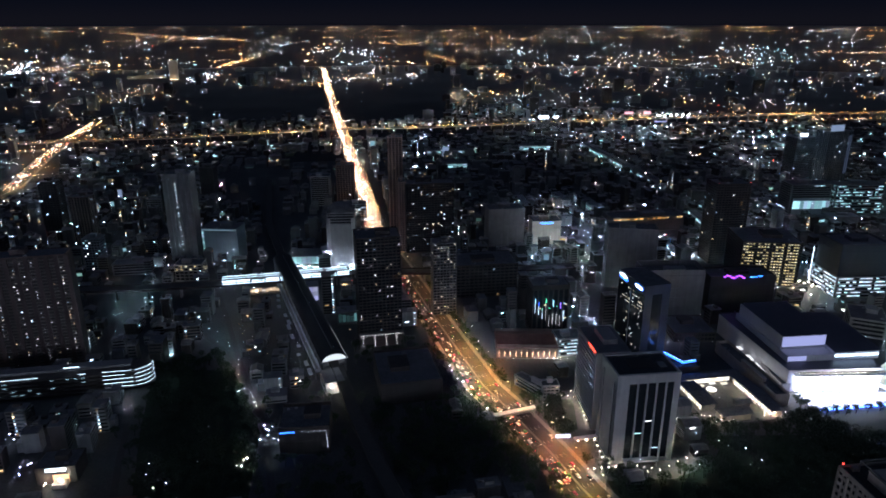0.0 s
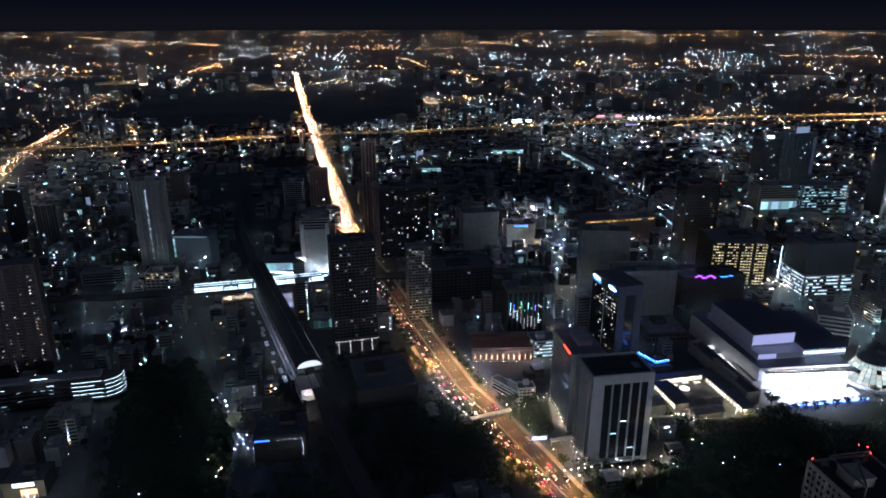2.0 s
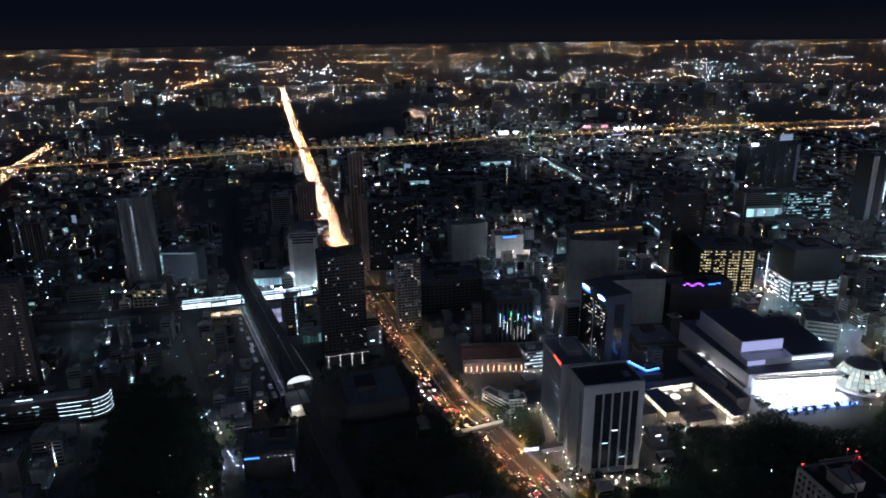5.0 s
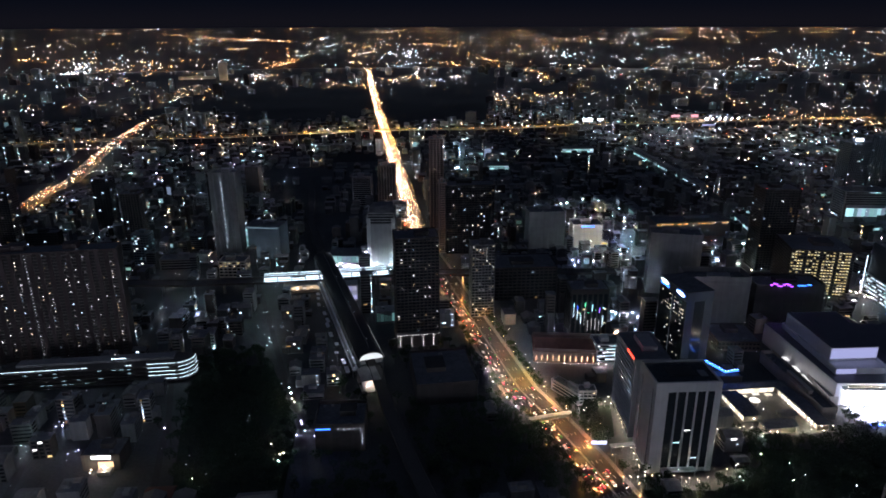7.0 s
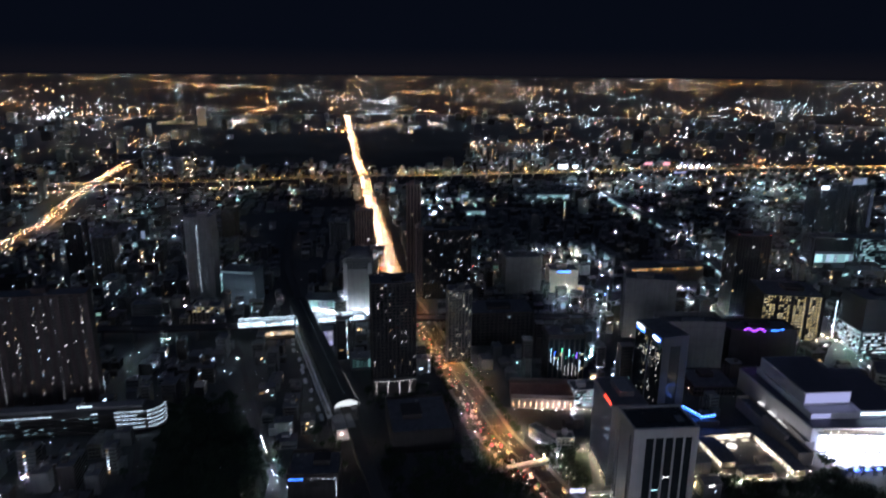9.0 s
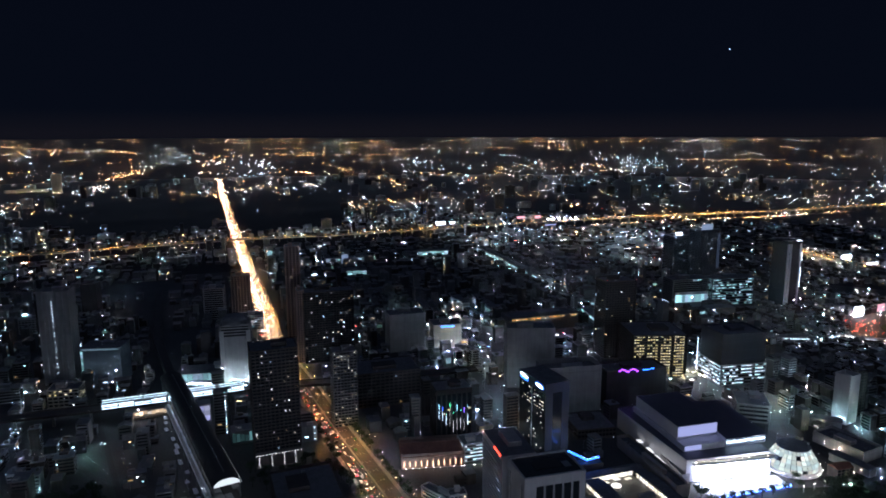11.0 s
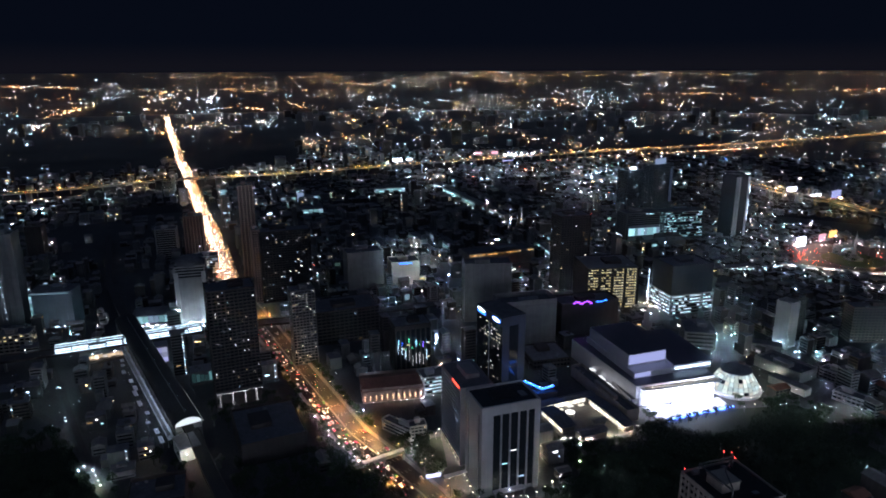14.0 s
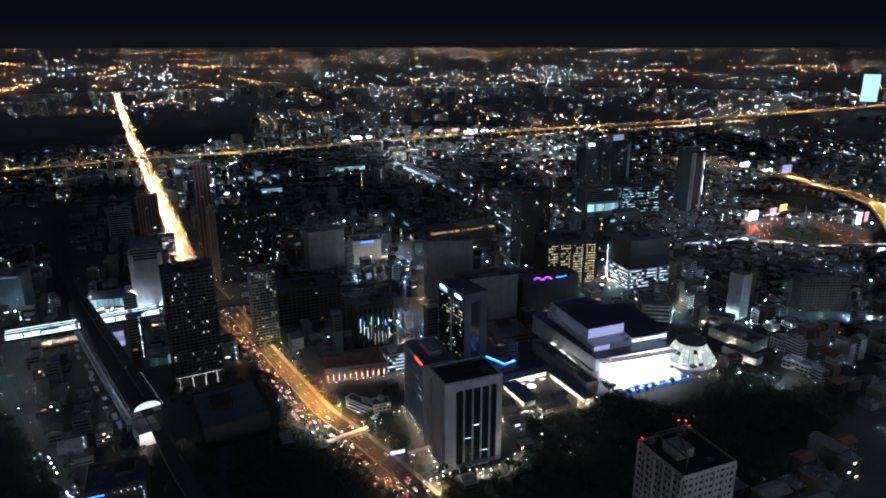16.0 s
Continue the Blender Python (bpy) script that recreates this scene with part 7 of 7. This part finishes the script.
def city_light(az, el, tone, size, sure=False):
    """One distant light az degrees to the right of ahead and el degrees under the level: on the ground, or on the backdrop beyond it."""
    if not 0.57 < el < 9.6 or abs(az) > 56:
        return
    a = math.radians(az)
    dist = 300 / math.tan(math.radians(el))
    x, y = dist * math.sin(a), dist * math.cos(a)
    if not sure:
        thick = noise.noise(Vector((az * 0.13, math.log(el) * 5.5, 3.5))) + 0.6 * noise.noise(Vector((az * 0.45, math.log(el) * 14, 8.5)))
        if rnd.random() > max(0.05, 0.46 + 1.3 * thick):
            return
    if dist < 4560:
        if near_path(EXPRESS, x, y) < 26 or in_dark(x, y) and rnd.random() < 0.93 or dist < 2300 and (in_dim(x, y) or az < -4 and rnd.random() < 0.5):
            return
        far_lamps[tone].gem(x, y, rnd.uniform(4, 16), size * dist * 1.25, size * dist * 0.85)
    else:
        small = min(1, 0.5 + 0.2 * el)
        rim_lamps[tone].gem(*rim_at(a, el), size * 4750 * small * 1.3, size * 4750 * small * 0.8)


def lamp_row(az0, el0, az1, el1, n, tone, size=0.00034, keep=1.0, wander=0.02, sure=True):
    for i in range(n):
        if rnd.random() < keep:
            u = (i + rnd.uniform(-0.25, 0.25)) / n
            city_light(az0 + (az1 - az0) * u, (el0 + (el1 - el0) * u) * (1 + rnd.gauss(0, wander)), tone, size_of(size), sure)


def far_el(bend):
    return 0.62 + 8.4 * rnd.random() ** bend


# streets that can be told apart
for row in ((-32.5, 4.8, -31.1, 5.65, 14, "mixed"), (-31.1, 5.65, -28.9, 6.7, 26, "mixed"), (-28.9, 6.7, -28.0, 7.9, 16, "amber"), (-27.6, 7.7, -24.8, 7.5, 30, "amber"), (-25.2, 5.3, -21.8, 5.5, 24, "amber"),
            (-29.6, 5.95, -25.8, 5.7, 20, "amber"), (-18.1, 3.6, -15.2, 2.9, 34, "amber"), (-18.0, 3.66, -15.4, 3.02, 30, "amber"), (-16.2, 2.1, -16.1, 3.0, 12, "amber"), (-20.3, 4.6, -17.6, 4.1, 34, "cool"),
            (-20.2, 4.72, -18.0, 4.5, 24, "mixed"), (-32.4, 3.75, -31.2, 3.4, 34, "cool"), (-32.6, 3.9, -31.4, 3.55, 26, "cool"), (-20.1, 6.9, -19.2, 6.5, 10, "cool"), (-9.2, 4.9, -1.2, 4.7, 60, "mixed"), (-8.6, 4.75, -5.5, 4.6, 20, "amber"),
            (-12.8, 5.36, -9.4, 5.05, 28, "amber"), (-10.6, 5.2, -9.5, 5.0, 18, "amber"), (-1.5, 2.65, 1.1, 3.35, 34, "amber"), (3.2, 3.9, 5.6, 4.7, 24, "amber"), (6.7, 5.0, 12.8, 7.0, 30, "amber"), (7.0, 5.2, 9.0, 5.8, 10, "amber"),
            (12.6, 4.95, 16.2, 5.55, 24, "amber"), (16.2, 5.55, 21.5, 6.55, 28, "amber"), (0.1, 6.3, 3.0, 6.15, 14, "amber"), (-25.5, 0.9, -20.9, 1.35, 60, "amber"), (-20.9, 1.35, -15.5, 1.57, 60, "amber"), (-29.8, 0.86, -27.8, 0.88, 24, "amber"),
            (-10.7, 0.89, 3.4, 0.92, 66, "amber"), (-8, 1.36, 14.6, 1.45, 90, "amber"), (-5, 1.9, 6, 2.0, 60, "amber"), (22.4, 7.05, 29.8, 6.95, 40, "amber"), (22.6, 7.3, 29.0, 7.2, 30, "mixed"), (19.8, 8.5, 23.0, 9.1, 26, "amber"),
            (20.2, 8.9, 22.8, 9.0, 12, "amber"), (22.5, 5.36, 23.5, 5.45, 4, "mixed"), (14, 0.9, 29, 0.86, 110, "amber"), (27.9, 2.3, 35.4, 2.22, 60, "amber"), (29.5, 0.8, 50, 0.82, 90, "amber"), (40.2, 3.65, 43.3, 4.2, 34, "cool"), (34.4, 6.9, 36.9, 5.9, 34, "mixed"),
            (31.0, 5.4, 34.8, 5.2, 26, "amber"), (37, 4.6, 48, 4.0, 40, "amber"), (38, 1.9, 50, 1.7, 60, "amber")):
    lamp_row(*row)
for az, el, wide, high, n, tone in ((-2.7, 4.55, 0.5, 0.12, 26, "mixed"), (-5.9, 4.3, 0.2, 0.06, 14, "cool"), (-31.5, 3.2, 1.6, 0.5, 70, "cool"), (-19.0, 4.3, 0.9, 0.15, 26, "cool"), (-26.5, 3.2, 2.2, 0.35, 44, "mixed"), (24.5, 2.6, 3.6, 0.7, 150, "cool"), (19.9, 3.35, 0.6, 0.08, 22, "cool"),
                                    (-13.0, 1.9, 1.4, 0.2, 30, "cool"), (-6.5, 2.6, 2.0, 0.35, 44, "cool"), (6.5, 2.7, 2.2, 0.4, 50, "cool"), (27.5, 7.1, 1.6, 0.12, 30, "mixed"), (-24.5, 7.9, 0.9, 0.12, 30, "mixed"), (-22.3, 8.3, 0.7, 0.1, 24, "amber"), (33, 3.9, 2.6, 0.5, 50, "cool"), (30.5, 3.0, 2, 0.4, 40, "mixed")):
    for _ in range(n):
        city_light(az + rnd.gauss(0, wide / 2), el + rnd.gauss(0, high / 2), tone, size_of(0.00042), True)
# the streets between them: level rows, thick with amber lamps towards the horizon
for _ in range(520):
    el, az = far_el(2.1), rnd.uniform(-54, 54)
    gap = rnd.uniform(0.09, 0.26)
    n = rnd.randint(4, 26)
    tone = rnd.choice(["amber", "amber", "amber", "mixed"] if el < 2 else ["amber", "amber", "mixed", "cool"] if az < 8 else ["amber", "mixed", "cool", "cool"])
    lamp_row(az, el, az + n * gap, el * (1 + rnd.gauss(0, 0.035) * n * gap), n, tone, 0.00027 if el < 2 else 0.00031, 0.85, 0.006 + 0.002 * el, False)
# streets that run away from the eye or slantwise
for _ in range(150):
    el, az = far_el(1.2), rnd.uniform(-50, 50)
    n = rnd.randint(5, 14)
    lamp_row(az, el, az + rnd.choice([-1, 1, 1]) * n * rnd.uniform(0.1, 0.25), el * (1 + n * rnd.uniform(0.01, 0.03)), n, rnd.choice(TONES), 0.00032, 0.8, 0.01, False)
# lit yards and fronts: flat knots of a few lamps
for _ in range(760):
    el, az, wide = far_el(1.45), rnd.uniform(-54, 54), rnd.choice([0.12, 0.25, 0.6, 1.2])
    tone = rnd.choice(["amber", "cool", "mixed"] if az < 8 else ["cool", "cool", "mixed"])
    for _ in range(rnd.choice([2, 3, 4, 6, 10, 16])):
        city_light(az + rnd.gauss(0, wide), el * (1 + rnd.gauss(0, 0.022)), tone, size_of(0.00034))
for _ in range(3000):
    city_light(rnd.uniform(-54, 54), far_el(1.3), rnd.choice(["cool", "mixed", "mixed"]), size_of(0.00026))
for k, m, words in (("amber", amber_glow, "amber"), ("cool", cool_glow, "cool white"), ("mixed", far_glow, "mixed")):
    single("distant_city_lamps", far_lamps[k], m, words + " lights of the distant city", "lights", "stuff")
    single("horizon_lamps", rim_lamps[k], rim_glow if k == "mixed" else m, words + " lights of the farthest districts towards the horizon", "lights", "stuff")
works = Solid()
for i in range(6):
    works.gem(656 + i * 20, 2066 + i * 4, 20, 1.5)
single("works_floodlights", works, glow("white_work_light", [(0.95, 1.0, 0.95, 1)], 260, 260, sampled=True), "row of brilliant white floodlights beside the expressway", "lights", "stuff")
for x, y, w, h, words in ((-1393, 3578, 43, 86, "pale beige floodlit tower far off"), (-1560, 3620, 190, 12, "long low beige floodlit hall far off")):
    far_hotel = building("floodlit_tower", words, x - w / 2, y, 20, w, 30, h, cream, "blank")
    for i in range(4):
        part("floodlight", Solid().gem(-w / 2 + (i + 0.5) * w / 4, -40, 6, 0.9), flood_beige, far_hotel, "warm floodlight")
single("aircraft_light", Solid().gem(2080, 3460, 724, 2.2), lamp_dot, "single white light of an aircraft in the dark sky", "light")

near = Solid()


def lane_lamp(x, y, z, size):
    if free(x, y, 1) and not in_dim(x, y) and not (in_dark(x, y) and rnd.random() < 0.9):
        near.gem(x, y, z, size * 1.15, size * 0.85)


for _ in range(4600):
    dist, az = math.sqrt(rnd.uniform(330 ** 2, 2000 ** 2)), rnd.uniform(-0.9, 0.9)
    x, y = dist * math.sin(az), dist * math.cos(az)
    if noise.noise(Vector((x / 110, y / 110, 7))) + rnd.uniform(-0.45, 0.45) < 0.04 or (az > 0.1 and dist > 1150 or az < -0.05 and dist > 900) and rnd.random() < 0.45:
        continue
    lane_lamp(x, y, rnd.uniform(4, 20), min(0.0007, 0.00021 * math.exp(rnd.gauss(0, 0.55))) * dist)
# short lanes and yard fronts, level with the street grid
for _ in range(330):
    dist, az = rnd.uniform(480, 1950), rnd.uniform(-0.85, 0.88)
    x, y = dist * math.sin(az), dist * math.cos(az)
    q = math.radians(rnd.choice([9, 9, 9, 99, 99, 120]) + rnd.uniform(-8, 8))
    gap = rnd.choice([6, 9, 14, 22])
    for i in range(rnd.randint(3, 11)):
        lane_lamp(x + math.cos(q) * i * gap + rnd.uniform(-2, 2), y + math.sin(q) * i * gap + rnd.uniform(-2, 2), rnd.uniform(4, 9), 0.00028 * dist * rnd.uniform(0.6, 1.3))
single("lane_lamps", near, city_glow, "white and bluish lamps among the low-rise lanes", "lights", "stuff")

# lamps along the lanes, and random ones added to light the ground
pools, caps = Solid(), Solid()
for path in ALLEYS:
    for x, y, dx, dy in along(path, 19, rnd.uniform(0, 9)):
        pools.gem(x + rnd.uniform(-3, 3), y + rnd.uniform(-6, 6), rnd.uniform(4.5, 7.5), (0.06 + 0.00008 * math.hypot(x, y)) * rnd.uniform(0.6, 1.25) * (0.55 if x < -100 and y < 820 or 400 < x < 560 and 480 < y < 720 else 1))
for x, y, dx, dy in along([(-272, 510), (-255, 479), (-243, 448), (-238, 425), (-228, 393), (-220, 368)], 9):
    pools.gem(x + rnd.uniform(-2, 2), y, 6, rnd.uniform(0.04, 0.085))
for _ in range(640):
    dist, az = rnd.uniform(440, 1900), rnd.uniform(-0.85, 0.85)
    x, y = dist * math.sin(az), dist * math.cos(az)
    if not in_dark(x, y) and not in_dim(x, y) and free(x, y, 1):
        z, r = rnd.uniform(6, 12), rnd.uniform(0.2, 0.42)
        if az < -0.12 and dist < 700:
            r *= 0.4
            if rnd.random() < 0.6:
                continue
        pools.gem(x, y, z, r)
        # a hood hides most added heads, so only their pool of light shows
        if rnd.random() < 0.82:
            caps.lathe(x, y, [(r * 1.9, z + r * 0.5), (r * 1.6, z + r * 1.1), (0.05, z + r * 1.4)], 8)
            caps.lathe(x, y + r * 2.2, [(0.1, 0.05), (0.07, z + r)], 5).box(x - 0.05, x + 0.05, y, y + r * 2.2, z + r * 1.0, z + r * 1.2)
# extra hooded lamps added to raise the light level on the right
for _ in range(420):
    dist, az = rnd.uniform(470, 1250), rnd.uniform(0.12, 0.85)
    x, y = dist * math.sin(az), dist * math.cos(az)
    if not in_dark(x, y) and not in_dim(x, y) and free(x, y, 1):
        z, r = rnd.uniform(6, 11), rnd.uniform(0.22, 0.42)
        pools.gem(x, y, z, r)
        caps.lathe(x, y, [(r * 1.9, z + r * 0.5), (r * 1.6, z + r * 1.1), (0.05, z + r * 1.4)], 8)
        caps.lathe(x, y + r * 2.2, [(0.1, 0.05), (0.07, z + r)], 5).box(x - 0.05, x + 0.05, y, y + r * 2.2, z + r * 1.0, z + r * 1.2)
for x, y, dx, dy in along(AVENUE, 8):
    if 445 < y < 545:
        pools.gem(x - dy * 21 + rnd.uniform(-0.6, 0.6), y + dx * 21, 7, 0.13)
    if 470 < y < 640 and rnd.random() < 0.7:
        pools.gem(x + dy * 22 + rnd.uniform(-2, 2), y - dx * 22, 6, 0.13)
# tall masts added as fill: their lamps lift the dark ground as haze would
masts, flood = Solid(), Solid()
for _ in range(260):
    dist, az = math.sqrt(rnd.uniform(700 ** 2, 2300 ** 2)), rnd.uniform(-0.9, 0.9)
    x, y = dist * math.sin(az), dist * math.cos(az)
    if free(x, y, 2) and not in_dim(x, y) and not in_dark(x, y):
        flood.gem(x, y, 26, 0.34)
        masts.lathe(x, y + 0.6, [(0.22, 0), (0.12, 26)], 6).box(x - 0.5, x + 0.5, y, y + 0.6, 26.3, 26.5)
# more fill lamps to the right, each hidden from above by a plate
for _ in range(330):
    dist, az = math.sqrt(rnd.uniform(750 ** 2, 2000 ** 2)), rnd.uniform(0.08, 0.9)
    x, y = dist * math.sin(az), dist * math.cos(az)
    if free(x, y, 2) and not in_dark(x, y) and not (dist < 1500 and in_dim(x, y)):
        flood.gem(x, y, 18, 0.3)
        masts.lathe(x, y + 0.9, [(0.2, 0), (0.12, 18.2)], 6).box(x - 1.0, x + 1.0, y - 0.9, y + 1.0, 18.6, 18.8)
single("floodlight_masts", masts, steel, "tall steel masts of the added fill lamps", "street lamps", "stuff")
single("floodlight_heads", flood, glow("cool_fill_light", [(0.6, 0.88, 1.0, 3), (0.55, 0.95, 0.95, 2), (1.0, 0.75, 0.5, 3)], 300, 1000, sampled=True), "fill lamps on tall masts, added to lift the ground", "lights", "stuff")
green = Solid()
for x, y, z in ((-157, 484, 5), (-154, 478, 4), (-160, 490, 6), (-285, 425, 6), (-150, 470, 5), (-372, 471, 6), (-130, 428, 7), (-140, 392, 6), (214, 394, 5), (232, 387, 5), (204, 424, 4), (225, 400, 5), (421, 467, 5), (412, 441, 6), (380, 342, 6), (300, 440, 5), (-317, 423, 7), (-193, 371, 5)):
    green.gem(x, y, z, 0.3)
for x, y in ((202, 497), (214, 446), (221, 419), (211, 417), (254, 445), (187, 440), (163, 426), (179, 395), (206, 385), (142, 401), (245, 413), (253, 388), (436, 452), (455, 453), (476, 442), (527, 469), (385, 398), (299, 365), (410, 367), (414, 469), (441, 491), (491, 396), (463, 355), (405, 349), (384, 345),
             (417, 457), (426, 451), (435, 452), (448, 458), (418, 435), (440, 434), (486, 421), (531, 457), (534, 446), (593, 477), (474, 445), (480, 443), (487, 442)):
    for _ in range(rnd.choice([1, 1, 2, 3])):
        green.gem(x + rnd.gauss(0, 2), y + rnd.gauss(0, 2), rnd.uniform(4, 6), rnd.uniform(0.12, 0.25))
yard = {k: Solid() for k in range(3)}
for k, places, r in ((1, ((419, 742), (424, 735), (414, 748), (430, 729)), 0.6), (0, ((480, 619), (484, 597), (502, 584), (506, 561), (605, 559), (613, 540), (644, 536), (452, 606), (697, 943), (760, 945), (658, 850), (588, 663), (571, 599), (633, 650), (759, 708), (770, 668), (518, 459), (443, 454), (424, 467)), 0.42),
                     (1, ((452, 529), (447, 497), (552, 530), (548, 517), (602, 792), (624, 759), (489, 660), (462, 440), (470, 432), (500, 398), (162, 848), (195, 839), (194, 816), (229, 604), (246, 600), (-427, 829), (54, 977)), 0.38),
                     (0, ((-289, 432), (-327, 394), (-186, 539), (-166, 500), (-241, 608), (-224, 609), (-234, 570), (-207, 572), (-368, 716), (-324, 684), (-261, 569), (-439, 808), (-579, 1081), (-488, 1098), (-357, 1028), (-205, 827), (-213, 937), (310, 832), (329, 827)), 0.26),
                     (2, ((-319, 429), (-294, 396), (-289, 386), (-135, 446), (-124, 420), (-646, 1118), (-815, 1486), (-757, 1158), (480, 480), (535, 520), (-664, 1484), (-411, 1154)), 0.3)):
    for x, y in places:
        wide = rnd.uniform(2, 7)
        for _ in range(rnd.choice([1, 2, 3] if math.hypot(x, y) < 650 else [3, 5, 7, 9])):
            yard[k].gem(x + rnd.gauss(0, wide), y + rnd.gauss(0, wide), rnd.uniform(4, 8), r * rnd.uniform(0.35, 0.9))
for k, x, y, z, r in ((0, -367, 462, 6, 0.35), (0, -331, 401, 5, 0.3), (1, -276, 389, 9, 0.45), (1, -262, 372, 4, 0.4), (2, -208, 386, 5, 0.3), (2, -182, 375, 5, 0.3), (0, -170, 396, 6, 0.3), (1, -148, 411, 7, 0.35), (1, -140, 398, 7, 0.35), (2, -135, 437, 8, 0.4),
                      (2, -132, 421, 8, 0.35), (0, -180, 448, 5, 0.25), (2, -288, 429, 6, 0.3), (2, -319, 425, 7, 0.3), (0, -167, 496, 5, 0.35), (0, -251, 559, 6, 0.35), (0, -230, 638, 6, 0.35), (1, -309, 760, 7, 0.5), (0, -341, 645, 6, 0.3), (0, -339, 729, 7, 0.4), (0, -206, 574, 6, 0.3), (2, -260, 355, 6, 0.35), (0, -110, 461, 5, 0.2)):
    for _ in range(3):
        yard[k].gem(x + rnd.gauss(0, 3.5), y + rnd.gauss(0, 3.5), z + rnd.uniform(-1, 2), r * rnd.uniform(0.35, 0.9))
for k, col, words in ((0, (0.6, 0.95, 0.9), "greenish white"), (1, (1.0, 0.8, 0.5), "warm"), (2, (0.65, 0.7, 1.0), "bluish")):
    single("yard_lamps", yard[k], glow("yard_lamp_" + words.split()[0], [(*col, 1)], 40, 300, sampled=True), words + " lamps and tubes round small yards", "lights", "stuff")
single("garden_lamps", green, glow("greenish_lamp", [(0.55, 1.0, 0.75, 3), (0.8, 0.95, 1.0, 3), (0.8, 1.0, 0.5, 1)], 50, 300, sampled=True), "greenish white lamps in yards and gardens", "lights", "stuff")
single("lane_lamp_hoods", caps, steel, "steel hoods and posts that hide the added lane lamps from above", "street lamps", "stuff")
single("lane_lamp_heads", pools, lamp_cool, "lamp heads over lanes and yards, many added as fill", "lights", "stuff")
for path, step in (([(88, 484), (103, 486), (109, 482)], 5), ([(111, 450), (110, 490)], 6), ([(84, 472), (86, 456), (91, 444), (102, 444)], 7), ([(112, 424), (113, 402), (117, 394)], 7), ([(100, 390), (119, 393), (132, 394), (152, 390)], 5), ([(132, 386), (150, 389), (181, 408)], 9), ([(176, 443), (186, 458), (204, 457)], 5), ([(91, 491), (85, 479), (90, 461), (100, 446)], 8), ([(91, 491), (107, 493)], 8), ([(200, 455), (275, 462)], 9), ([(380, 470), (430, 480), (470, 500)], 12)):
    for x, y, dx, dy in along(path, step):
        put(kit_garden, x, y)
for ob in [o for o in bpy.data.objects if o.parent is None and o.location.z < -800]:
    for c in list(ob.children_recursive):
        bpy.data.objects.remove(c)
    bpy.data.objects.remove(ob)
